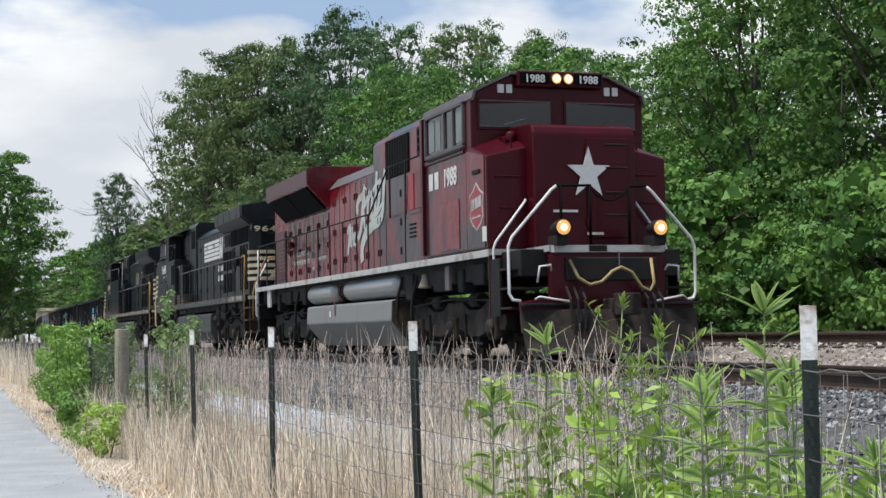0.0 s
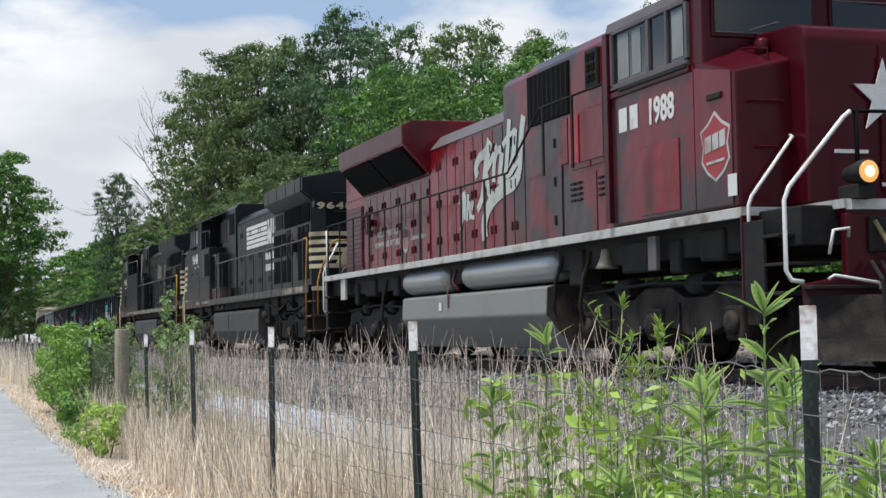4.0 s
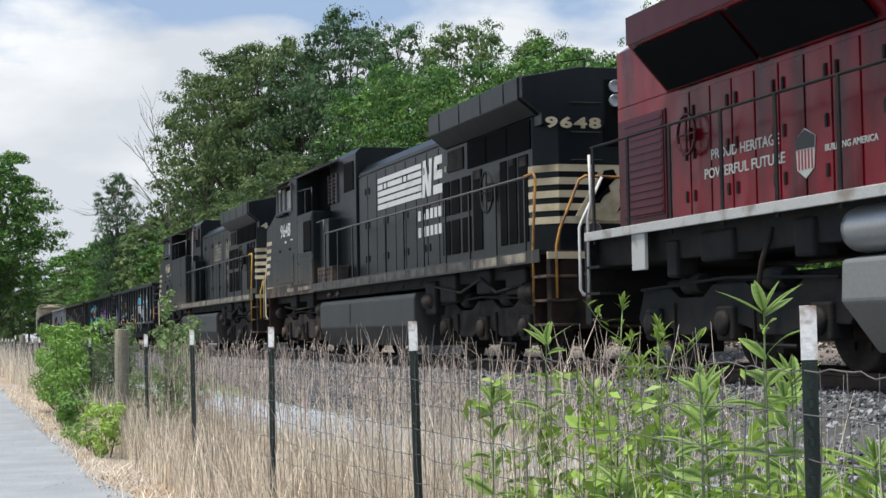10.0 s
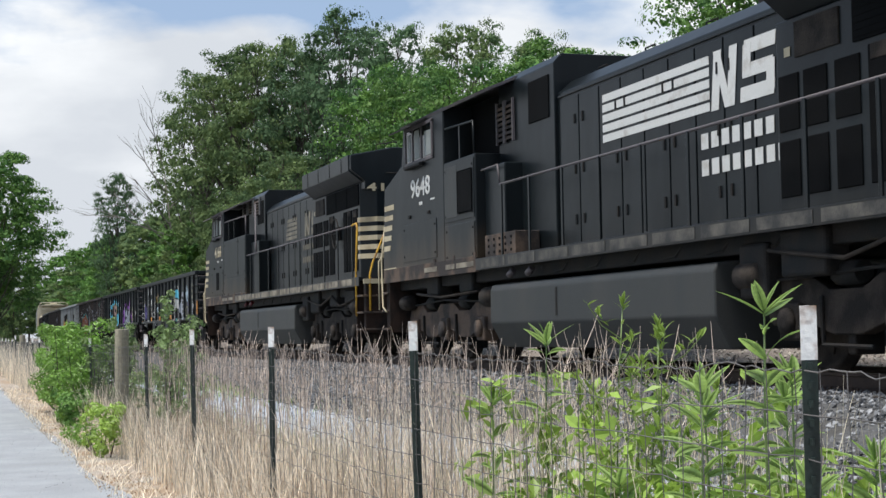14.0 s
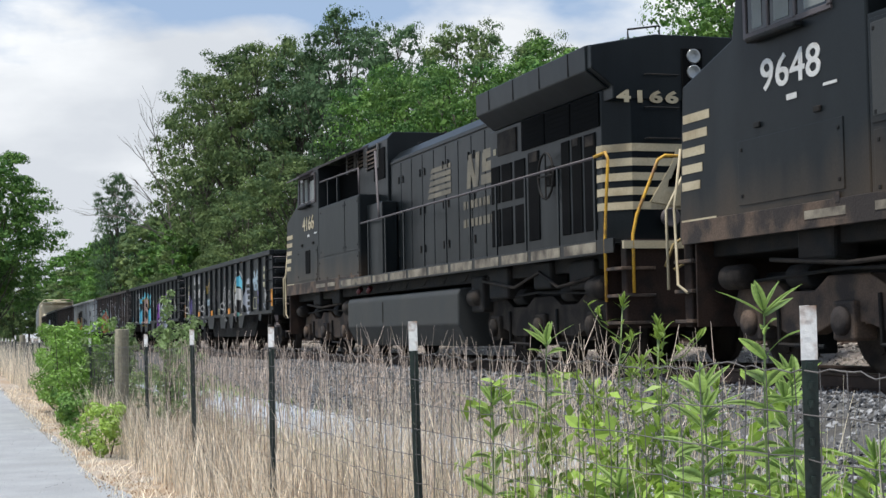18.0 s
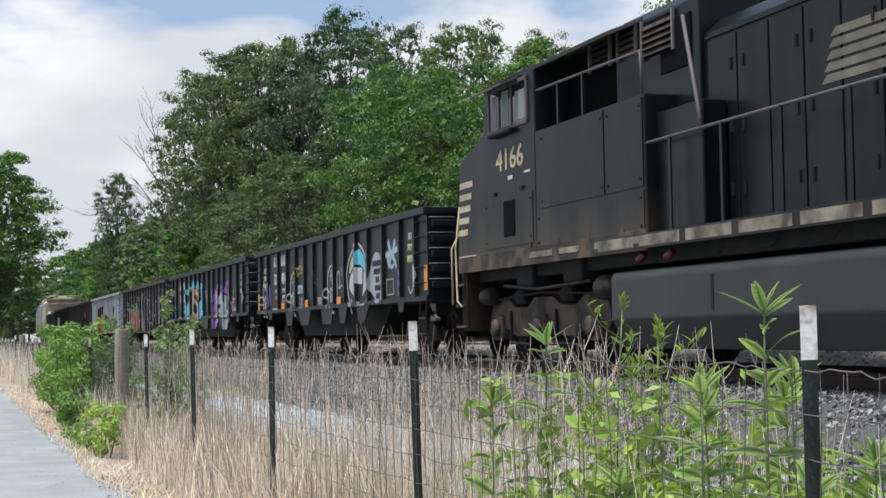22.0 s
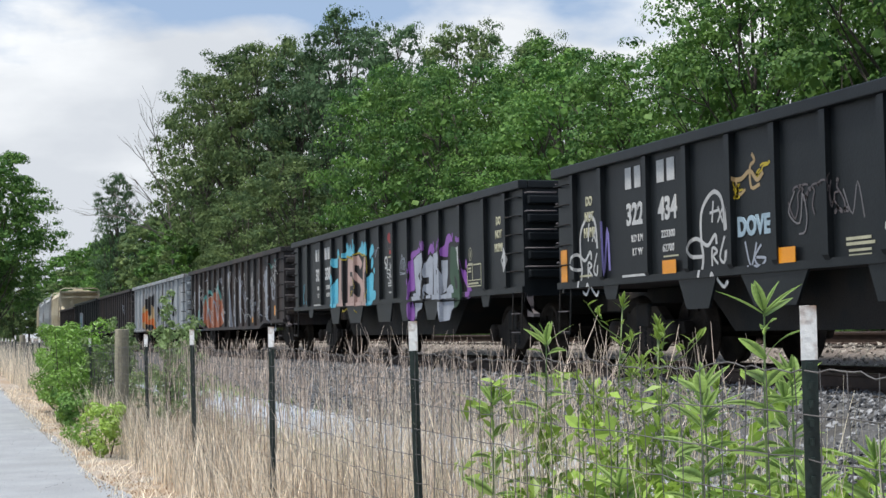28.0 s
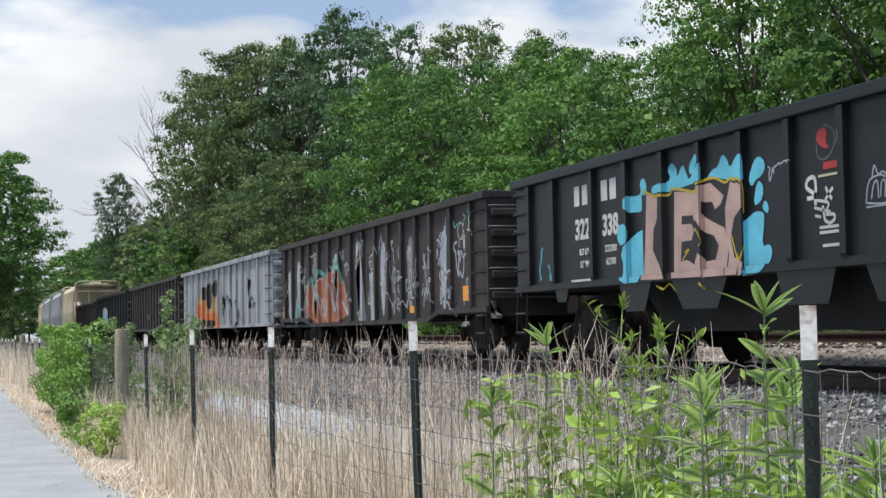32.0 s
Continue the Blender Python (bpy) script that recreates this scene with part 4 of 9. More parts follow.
def black_locomotive(y, number, second):
    """A black six-axle locomotive that runs with its long hood ahead and its cab behind."""
    u = unit("locomotive", y, "weathered black diesel locomotive with cream nose stripes, older cab" if second else "black diesel locomotive with cream stripes on its hood end", "locomotive", "locomotives at the head of the train")
    bm = BM()
    box(bm, -1.3, 1.3, 0.9, 21.3, 1.30, 1.60, 0.02)
    part("underframe", bm, "dark", u)
    bm = BM()
    box(bm, -1.54, 1.54, 0.95, 21.25, 1.60, 1.66)
    part("walkway", bm, "dark", u)
    # side sill with broken white stripe
    for side in (-1, 1):
        bm = BM()
        box(bm, min(side * 1.52, side * 1.55), max(side * 1.52, side * 1.55), 0.95, 15.7, 1.48, 1.67, 0.006)
        part("side_sill", bm, "black", u)
    for k in range(11):
        bm = BM()
        a = 1.5 + k * 1.28
        box(bm, -1.556, -1.55, a, a + 1.12, 1.51, 1.645)
        part("sill_stripe", bm, "sillw" if second or k < 2 else "wornstripe", u, "worn white sill stripe")
    # hoods
    bm = BM()
    prism(bm, [(-1.02, 1.66), (-1.02, 4.02), (-0.80, 4.22), (0.80, 4.22), (1.02, 4.02), (1.02, 1.66)], 6.5, 13.3, "y", 0.015)
    part("engine_hood", bm, "black", u, "black engine hood")
    bm = BM()
    prism(bm, [(-1.24, 1.95), (-0.95, 1.62), (0.95, 1.62), (1.24, 1.95), (1.24, 6.5), (-1.24, 6.5)], 1.66, 3.74, "z", 0.015)
    part("radiator_hood", bm, "black", u)
    bm = BM()
    prism(bm, [(-1.20, 3.741), (-1.25, 3.741), (-1.54, 3.97), (-1.545, 4.31), (-0.58, 4.50), (0.58, 4.50), (1.545, 4.31), (1.54, 3.97), (1.25, 3.741), (1.20, 3.741)], 1.75, 6.3, "y", 0.015)
    part("radiator_wing", bm, "black", u, "overhanging black radiator housing")
    for a, b in ((2.0, 3.0), (3.04, 4.0), (4.04, 5.0)):
        bm = BM()
        box(bm, -1.262, -1.235, a, b, 3.26, 3.72, 0.008)
        scr = part("radiator_grille", bm, "mesh", u, "black radiator screen")
        bm = BM()
        for k in range(6):
            box(bm, -1.268, -1.26, a + 0.03, b - 0.03, 3.30 + 0.07 * k, 3.312 + 0.07 * k)
        part("grille_bar", bm, "mesh", scr)
    bm = BM()
    prism(bm, [(-1.215, 3.58), (-1.215, 3.76), (-1.52, 3.99), (-1.52, 4.295), (-0.57, 4.48), (0.57, 4.48), (1.52, 4.295), (1.52, 3.99), (1.215, 3.76), (1.215, 3.58)], 1.60, 1.98, "y", 0.015)
    end = part("end_panel", bm, "black", u)
    for k in range(5):
        z = 2.095 + k * 0.197
        bm = BM()
        prism(bm, [(-1.26, 2.10), (-1.25, 1.945), (-0.955, 1.61), (0.62, 1.61), (0.62, 1.625), (-0.94, 1.63), (-1.235, 1.96), (-1.238, 2.10)], z, z + 0.105, "z")
        part("stripe", bm, "cream", end, "cream warning stripe")
    bm = BM()
    prism(bm, [(-0.70, 2.2), (-0.15, 2.12), (0.26, 2.16), (0.26, 2.88), (0.12, 2.94), (-0.29, 2.94), (-0.38, 2.70)], 1.594, 1.61, "y")
    em = part("emblem", bm, "cream", end, "cream emblem shape")
    for q in ([(-0.22, 2.90), (-0.06, 2.92), (0.0, 2.80), (-0.14, 2.74), (-0.30, 2.56), (-0.42, 2.50), (-0.44, 2.40), (-0.30, 2.40), (-0.24, 2.50), (-0.12, 2.58)], [(0.02, 2.62), (0.14, 2.52), (0.10, 2.36), (-0.02, 2.26), (0.06, 2.40)], [(0.18, 2.84), (0.24, 2.84), (0.22, 2.64), (0.17, 2.70)]):
        bm = BM()
        prism(bm, q, 1.588, 1.594, "y")
        part("emblem_shade", bm, "mesh", em)
    lettering("number", number, 0.155, -0.705, 1.588, 3.545, "cream", end, "cream road number", front=True, bold=0.009, squeeze=1.8, space=1.22)
    lettering("number", number, 0.155, 0.61, 1.588, 3.545, "cream", end, "cream road number", front=True, bold=0.009, squeeze=1.8, space=1.22)
    bm = BM()
    box(bm, -0.19, 0.12, 1.575, 1.61, 3.28, 4.30, 0.01)
    hb = part("headlight_housing", bm, "mesh", end)
    for z in (4.19, 3.97):
        bm = BM()
        lathe(bm, (-0.02, 1.57, z), [(0.02, 0.1), (-0.02, 0.1), (-0.02, 0.085), (0.0, 0.03)], "y", 18)
        part("headlight", bm, "steel", hb)
    for z in (3.92, 3.47, 3.05):
        bm = BM()
        tube(bm, [(-0.74, 1.62, z), (-0.74, 1.54, z), (-0.27, 1.54, z), (-0.27, 1.62, z)], 0.012, 6)
        part("grab_iron", bm, "dark", end)
    bm = BM()
    lathe(bm, (-0.45, 1.5, 1.98), [(0.1, 0.10), (0.05, 0.13), (-0.02, 0.13), (-0.02, 0.11), (0.0, 0.03)], "y", 18)
    part("marker_lamp", bm, "roofgrey", end)
    bm = BM()
    tube(bm, [(-0.92, 1.72, 4.40), (-0.92, 1.72, 4.55), (-0.45, 1.72, 4.62), (-0.45, 1.72, 4.48)], 0.015, 6)
    part("lift_ring", bm, "dark", end)
    # hood doors: openings in two rows below the radiators, then a row of tall doors
    for k, (a, b) in enumerate(((2.15, 2.55), (2.65, 3.0), (3.1, 3.4), (4.3, 4.75), (4.9, 5.35), (5.5, 5.95), (6.05, 6.45))):
        for z0, z1 in (((1.85, 2.45), (2.55, 3.15)) if k > 3 else ((1.85, 3.2),)):
            bm = BM()
            box(bm, -1.256, -1.22, a, b, z0, z1, 0.01)
            part("vent_door", bm, "mesh", u, "dark louvred door")
    bm = BM()
    tube(bm, [(-1.36, 3.75 + 0.3 * math.cos(k * math.pi / 8), 2.75 + 0.34 * math.sin(k * math.pi / 8)) for k in range(17)], 0.018, 6)
    tube(bm, [(-1.36, 3.45, 2.75), (-1.36, 4.05, 2.75)], 0.014, 5), tube(bm, [(-1.36, 3.75, 2.41), (-1.36, 3.75, 3.09)], 0.014, 5), box(bm, -1.34, -1.24, 3.65, 3.85, 2.6, 2.9, 0.02)
    part("brake_wheel", bm, "dark", u)
    bars(u, "placard", [(6.2, 6.32, 3.34, 3.44)], -1.246, "cream")
    doors(u, "hood_door", 6.6, 13.2, 9, 1.74, 3.9, -1.02, "black")
    bm = BM()
    prism(bm, [(-1.08, 1.66), (-1.08, 4.5), (-0.95, 4.64), (0.95, 4.64), (1.08, 4.5), (1.08, 1.66)], 13.3, 15.75, "y", 0.015)
    part("equipment_hood", bm, "black", u)
    bm = BM()
    box(bm, -1.10, -1.06, 13.5, 14.35, 3.70, 4.35, 0.01)
    part("air_intake_grille", bm, "mesh", u, "black intake grille")
    bm = BM()
    box(bm, -1.38, -1.06, 14.7 if not second else 12.7, 15.65 if not second else 13.9, 1.68, 3.15, 0.02)
    part("equipment_cabinet", bm, "black", u)
    bm = BM()
    box(bm, -0.5, 0.5, 7.2, 8.2, 4.2, 4.5, 0.05)
    part("exhaust_stack", bm, "dark", u)
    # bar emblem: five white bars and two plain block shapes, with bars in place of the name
    z0, z1, x = (2.98, 3.57, -1.042) if second else (3.06, 3.76, -1.042)
    yl, ym = (11.60, 8.40) if not second else (10.65, 9.2)
    ink = "fadedcream" if second else "white"
    for k in range(5):
        bm = BM()
        za = z0 + k * (z1 - z0) / 5
        s = 0.12 * k if second else 0.0
        prism(bm, [(ym + 0.02, za + 0.015), (yl - s * 0.4, za + 0.015), (yl - s * 0.4 - (0.1 if second else 0), za + (0.1 if second else 0.118)), (ym + 0.02, za + (0.1 if second else 0.118))], x - 0.004, x)
        part("emblem_bar", bm, ink, u)
    shapes = ([(8.90, z0), (8.66, z0), (8.54, z1), (8.78, z1)], [(8.60, z1), (8.80, z1), (8.46, z0), (8.26, z0)], [(8.40, z0), (8.16, z0), (8.04, z1), (8.28, z1)],
              [(7.98, z0), (7.0, z0), (6.95, z0 + 0.17), (7.96, z0 + 0.17)], [(7.90, (z0 + z1) / 2 - 0.08), (7.02, (z0 + z1) / 2 - 0.08), (7.0, (z0 + z1) / 2 + 0.08), (7.88, (z0 + z1) / 2 + 0.08)], [(7.86, z1 - 0.16), (6.93, z1 - 0.16), (6.90, z1), (7.82, z1)],
              [(7.20, z0 + 0.05), (6.97, z0 + 0.05), (6.95, z0 + 0.4), (7.18, z0 + 0.4)], [(7.90, z0 + 0.3), (7.66, z0 + 0.3), (7.62, z1 - 0.05), (7.86, z1 - 0.05)])
    for k, q in enumerate(shapes):
        q = [(8.32 - (8.90 - y0) * 0.84 if second else 8.38 - (8.90 - y0) * 0.775, zz) for y0, zz in q]
        bm = BM()
        prism(bm, q, x - 0.005 - 0.002 * (k in (1, 6, 7)), x)
        part("emblem_block", bm, ink, u)
    for z in (2.62, 2.30):
        yy = 8.52 if second else 8.66
        for k in range(7 if z > 2.5 else 8):
            bars(u, "name_bar", [(yy - (0.14 if second else 0.18), yy, z + 0.01, z + (0.15 if second else 0.20))], x, ink)
            yy -= 0.21 if second else 0.26
    # cab and nose; behind the cab the body keeps its full width up to the walkway rail
    y_mid, y_back = (17.7, 13.95) if second else (17.38, 15.7)
    bm = BM()
    prism(bm, [(y_mid, 1.50), (y_mid, 4.40), (19.82, 4.38), (20.0, 3.64), (21.22, 3.30), (21.38, 1.62), (21.38, 1.50)], -1.53, 1.53, "x", 0.025)
    part("cab", bm, "cabblack", u, "black cab and short nose")
    bm = BM()
    box(bm, -1.528, 1.528, y_back, y_mid, 1.50, 3.40, 0.02)
    part("cab_rear_body", bm, "cabblack", u)
    bm = BM()
    box(bm, -1.0, 1.0, 15.5, y_mid, 3.3, 4.42, 0.02)
    part("cab_rear_hood", bm, "mesh", u)
    bm = BM()
    prism(bm, [(-1.56, 4.36), (-0.9, 4.62), (0.9, 4.62), (1.56, 4.36), (1.53, 4.32), (0.9, 4.58), (-0.9, 4.58), (-1.53, 4.32)], 15.0, 19.95, "y")
    part("cab_roof", bm, "roofgrey", u)
    bm = BM()
    box(bm, -1.545, -1.50, y_back, 21.3, 1.46, 1.72, 0.005)
    part("cab_sill", bm, "rustdirt", u, "dirt-stained cab sill")
    k, yy = 0, y_back + 0.1
    while yy < 18.0:
        bm = BM()
        box(bm, -1.551, -1.544, yy, yy + (0.9, 0.5, 0.75)[k % 3], 1.555, 1.64)
        part("sill_stripe", bm, "sillw", u, "worn cream sill stripe")
        yy += 1.0
        k += 1
    bm = BM()
    box(bm, -1.536, -1.52, 20.45, 21.3, 1.62, 1.74)
    part("stripe", bm, "cream", u)
    for side in (-1, 1):
        x0, x1 = sorted((side * 1.525, side * 1.56))
        bm = BM()
        w0, w1 = 17.95, 19.68
        for a in ((w0, w0 + 0.06, 3.60, 4.26), (w1 - 0.06, w1, 3.62, 4.28), (w0, w1, 4.22, 4.28), (w0, w1, 3.57, 3.63), (18.6, 18.65, 3.6, 4.25), (19.15, 19.19, 3.6, 4.25)):
            box(bm, x0, x1, *a, 0.006)
        win = part("side_window", bm, "roofgrey", u, "cab side window in a metal frame")
        bm = BM()
        box(bm, min(side * 1.528, side * 1.542), max(side * 1.528, side * 1.542), w0 + 0.06, w1 - 0.06, 3.63, 4.22)
        part("pane", bm, "glass", win)
        # pale patches on the pane, painted for light coming through the cab
        for ya, yb, za in ((18.05, 18.45, 4.1), (18.75, 19.05, 4.18), (19.3, 19.5, 4.15)):
            bm = BM()
            box(bm, min(side * 1.543, side * 1.547), max(side * 1.543, side * 1.547), ya, yb, 3.66, za)
            part("blind", bm, "see_through", win)
        bm = BM()
        prism(bm, [(side * 1.53, 4.34), (side * 1.84, 4.20), (side * 1.84, 4.17), (side * 1.53, 4.30)], 18.3, 19.75, "y")
        part("sun_shade", bm, "dark" if not second else "roofgrey", u)
        bm = BM()
        box(bm, min(side * 1.53, side * 1.64), max(side * 1.53, side * 1.64), 18.5, 19.5, 3.50, 3.56, 0.02)
        part("armrest", bm, "dark", u)
        panels = ((17.82, 19.95, 1.78, 2.54), (14.0, 17.65, 1.66, 2.21), (14.0, 15.15, 2.25, 3.36), (15.2, 17.5, 2.25, 3.36)) if second else ((17.82, 19.9, 1.80, 2.50), (15.75, 17.3, 1.66, 2.3), (15.75, 17.33, 2.36, 3.34))
        for q in panels:
            bm = BM()
            box(bm, min(side * 1.528, side * 1.541), max(side * 1.528, side * 1.541), *q, 0.006)
            part("side_panel", bm, "cabblack", u)
        for q in panels:
            for yy in (q[0] + 0.06, q[1] - 0.1):
                for zz in (q[2] + 0.08, q[3] - 0.12):
                    bm = BM()
                    box(bm, min(side * 1.54, side * 1.552), max(side * 1.54, side * 1.552), yy, yy + 0.04, zz, zz + 0.04, 0.006)
                    part("bolt", bm, "dark", u)
        for q in ((18.2, 2.6), (19.4, 2.6)):
            bm = BM()
            box(bm, min(side * 1.53, side * 1.56), max(side * 1.53, side * 1.56), q[0], q[0] + 0.12, q[1], q[1] + 0.06, 0.008)
            part("hinge", bm, "dark", u)
    bm = BM()
    if second:
        box(bm, -1.556, -1.53, 18.57, 19.04, 1.93, 2.48, 0.01)
    else:
        box(bm, -1.556, -1.53, 15.82, 16.58, 2.46, 3.18, 0.03)
    part("vent", bm, "mesh", u)
    if not second:
        # door panel painted paler in place of the sunlight on it
        bm = BM()
        box(bm, -1.546, -1.53, 16.62, 17.3, 2.42, 3.30, 0.01)
        part("sunlit_panel", bm, "getank", u, "door panel in a paler grey that stands in for sunlight")
    lettering("number", number, 0.34, -1.534, 18.78, 2.97, "white" if not second else "cream", u, "pale road number on the cab side", squeeze=1.28, bold=0.005)
    bars(u, "lettering_bar", [(18.65, 18.85, 2.80, 2.86)], -1.534, "white"), bars(u, "lettering_bar", [(17.9, 18.15, 2.84, 2.87)], -1.534, "white")
    for k in range(5):
        z = 2.08 + k * 0.195
        yy = 21.34 - (z - 1.6) * 0.085
        bm = BM()
        box(bm, -1.537, -1.53, yy - 0.48 - 0.05 * k, yy - 0.03, z, z + 0.10)
        part("stripe", bm, "cream", u, "cream warning stripe")
    for k in range(4):
        bars(u, "reflector", [(14.6 + k * 1.1, 14.7 + k * 1.1, 1.68, 1.78)], -1.544, "rustdirt")
    # walkway rail above the rear body
    grab(u, [(-1.5, y_back + 0.1, 3.4), (-1.5, y_back + 0.15, 3.95), (-1.5, y_mid - 0.05, 4.0)], "roofgrey" if second else "black", 0.02)
    for yy in (15.9, 16.8) if second else (16.5,):
        bm = BM()
        box(bm, -1.52, -1.48, yy, yy + 0.05, 3.4, 3.98)
        part("stanchion", bm, "black", u)
    # louvred windows behind the cab
    shutters = ((13.95, 14.85, 3.98, 4.46), (15.05, 15.62, 4.1, 4.46), (15.88, 16.58, 4.1, 4.46)) if second else ((15.0, 15.35, 3.55, 4.2), (15.42, 15.75, 3.55, 4.2))
    for a, b, c, d in shutters:
        bm = BM()
        box(bm, -1.10, -1.0, a, b, c, d, 0.01)
        sh = part("louvre_window", bm, "mesh", u)
        for e in (a - 0.02, b - 0.02):
            bm = BM()
            box(bm, -1.13, -1.09, e, e + 0.04, c - 0.02, d + 0.02)
            part("frame_bar", bm, "tank" if second else "roofgrey", sh, "pale metal frame bar")
        n = int((d - c) / 0.085)
        for k in range(n):
            z = c + 0.02 + k * 0.085
            bm = BM()
            prism(bm, [(-1.10, z + 0.06), (-1.135, z), (-1.125, z), (-1.09, z + 0.06)], a + 0.02, b - 0.02, "y")
            part("slat", bm, "rustdirt", sh)
    # handrails
    handrail(u, [(1.35, 2.78), (14.6, 2.78)] if not second else [(1.35, 2.78), (14.1, 2.78)], [1.6, 2.9, 4.2, 5.5, 6.8, 8.1, 9.4, 10.7, 12.0, 13.3, 14.5], 1.5, "roofgrey", -1.5, 0.02, "black")
    for z, x0 in ((3.94, -1.045), (1.72, -1.05)):
        bm = BM()
        box(bm, x0, -1.0, 6.55, 13.25, z, z + 0.035, 0.006)
        part("drip_rail", bm, "black", u)
    for k in range(6):
        bm = BM()
        tube(bm, [(-1.28, 6.3 + 1.2 * k, 1.50), (-1.3, 6.5 + 1.2 * k, 1.36), (-1.28, 7.0 + 1.2 * k, 1.33), (-1.26, 7.4 + 1.2 * k, 1.47)], 0.022, 6)
        part("hose", bm, "dark", u)
    # the three small hatches get a lighter colour in place of light on them
    for a, b, c, d in ((2.2, 2.5, 3.02, 3.17), (2.75, 2.95, 3.08, 3.2), (4.35, 4.7, 3.04, 3.2), (5.25, 6.1, 3.3, 3.68)):
        bm = BM()
        box(bm, -1.262, -1.235, a, b, c, d, 0.01)
        part("small_hatch", bm, "truck", u)
    for a in (1.9, 3.0, 4.1, 5.2):
        bm = BM()
        box(bm, -1.550, -1.54, a + 0.46, a + 0.48, 3.99, 4.30)
        part("wing_seam", bm, "dark", u)
    for a, z in ((7.2, 4.24), (9.0, 4.24), (10.8, 4.24), (12.4, 4.24)):
        bm = BM()
        tube(bm, [(-0.6, a, z - 0.03), (-0.6, a, z + 0.09), (-0.6, a + 0.3, z + 0.09), (-0.6, a + 0.3, z - 0.03)], 0.014, 6)
        part("lift_ring", bm, "dark", u)
    if not second:
        grab(u, [(-1.5, 14.6, 2.78), (-1.5, 14.7, 3.1), (-1.45, 15.6, 3.1)], "roofgrey", 0.018)
        bm = BM()
        box(bm, -1.5, -1.1, 13.95, 15.35, 1.66, 2.02, 0.01)
        sb = part("step_box", bm, "rustdirt", u)
        for i in range(5):
            for j in range(3):
                bm = BM()
                box(bm, -1.506, -1.498, 14.1 + 0.26 * i, 14.17 + 0.26 * i, 1.72 + 0.1 * j, 1.76 + 0.1 * j)
                part("hole", bm, "mesh", sb)
    else:
        grab(u, [(-1.5, 12.5, 2.78), (-1.5, 12.55, 3.0), (-1.4, 13.1, 4.2)], "roofgrey", 0.025)
    for side in (-1, 1):
        x = side * 1.53
        grab(u, [(x, 1.55, 2.78), (x, 1.18, 2.80), (x, 1.1, 2.7), (x, 1.18, 2.2), (x, 1.25, 1.7), (x, 1.25, 0.85)], "yellow" if second else "amber", 0.022, "yellow corner handrail")
        grab(u, [(side * 0.25, 0.72, 2.7), (side * 0.9, 0.72, 2.72), (side * 1.0, 0.72, 2.66), (side * 1.3, 0.75, 1.95), (side * 1.36, 0.75, 1.7), (side * 1.36, 0.75, 0.95)], "yellow" if second else "amber", 0.022, "yellow end handrail")
        grab(u, [(side * 0.3, 0.72, 1.65), (side * 0.3, 0.72, 2.7)], "black", 0.03)
        grab(u, [(side * 0.5, 0.5, 1.2), (side * 0.46, 0.5, 1.6), (side * 0.3, 0.5, 1.6), (side * 0.26, 0.5, 1.2)], "sillw", 0.02)
        for z in (0.55, 0.9, 1.25):
            bm = BM()
            box(bm, min(side * 1.05, side * 1.53), max(side * 1.05, side * 1.53), 0.75, 1.25, z, z + 0.04, 0.005)
            part("step", bm, "rustdirt", u)
            bm = BM()
            box(bm, min(side * 1.05, side * 1.53), max(side * 1.05, side * 1.53), 21.1, 21.55, z, z + 0.04, 0.005)
            part("step", bm, "rustdirt", u)
        for yb in (1.27, 20.98):
            bm = BM()
            box(bm, min(side * 1.0, side * 1.52), max(side * 1.0, side * 1.52), yb, yb + 0.03, 0.5, 1.6, 0.006)
            part("step_plate", bm, "stairrust", u, "rusty brown stairwell plate")
        grab(u, [(x, 21.2, 0.9), (x, 21.45, 1.0), (x, 21.5, 1.9), (side * 1.48, 21.4, 2.6)], "cream", 0.018, "pale cream handrail at the nose")
        grab(u, [(x, 21.7, 0.95), (x, 21.72, 1.9), (side * 1.2, 21.72, 2.5)], "cream", 0.018)
    for a, b in ((0.78, 0.95), (21.25, 21.45)):
        bm = BM()
        box(bm, -1.45, 1.45, a, b, 0.5, 1.64, 0.02)
        part("pilot", bm, "stairrust", u, "rusty brown pilot plate")
        bm = BM()
        box(bm, -1.5, 1.5, a - 0.05, a, 1.52, 1.62)
        part("pilot_stripe", bm, "cream", u)
    coupler(u, 0.2, 1), coupler(u, 22.1, -1)
    for x, dip in ((-0.75, 0.75), (-0.55, 0.62), (-0.35, 0.85)):
        bm = BM()
        tube(bm, [(x, 21.45, 1.45), (x - 0.03, 21.62, 1.62), (x - 0.04, 21.8, 1.5), (x, 21.85, 1.1), (x + 0.05, 21.95, dip), (x + 0.12, 22.1, dip - 0.08)], 0.022, 7)
        part("air_hose", bm, "hose" if dip < 0.8 else "dark", u, "hanging air hose at the coupler")
    for x in (-0.72, 0.25):
        bm = BM()
        tube(bm, [(x - 0.22, 0.70, 1.28), (x - 0.14, 0.62, 1.56), (x, 0.58, 1.66), (x + 0.12, 0.58, 1.64), (x + 0.14, 0.6, 1.48), (x + 0.02, 0.64, 1.32), (x - 0.1, 0.7, 1.24)], 0.02, 7)
        part("jumper_loop", bm, "hose", u, "looped tan jumper cable at the end plate")
    # fuel tank
    bm = BM()
    prism(bm, [(-1.15, 1.26), (-1.46, 1.22), (-1.50, 1.14), (-1.50, 0.62), (-1.30, 0.24), (1.30, 0.24), (1.50, 0.62), (1.50, 1.14), (1.46, 1.22), (1.15, 1.26)], 7.55, 15.15, "y", 0.025)
    part("fuel_tank", bm, "getank", u, "dusty black fuel tank")
    bars(u, "tank_gauge", [(12.3, 12.36, 0.7, 1.1)], -1.503, "dark")
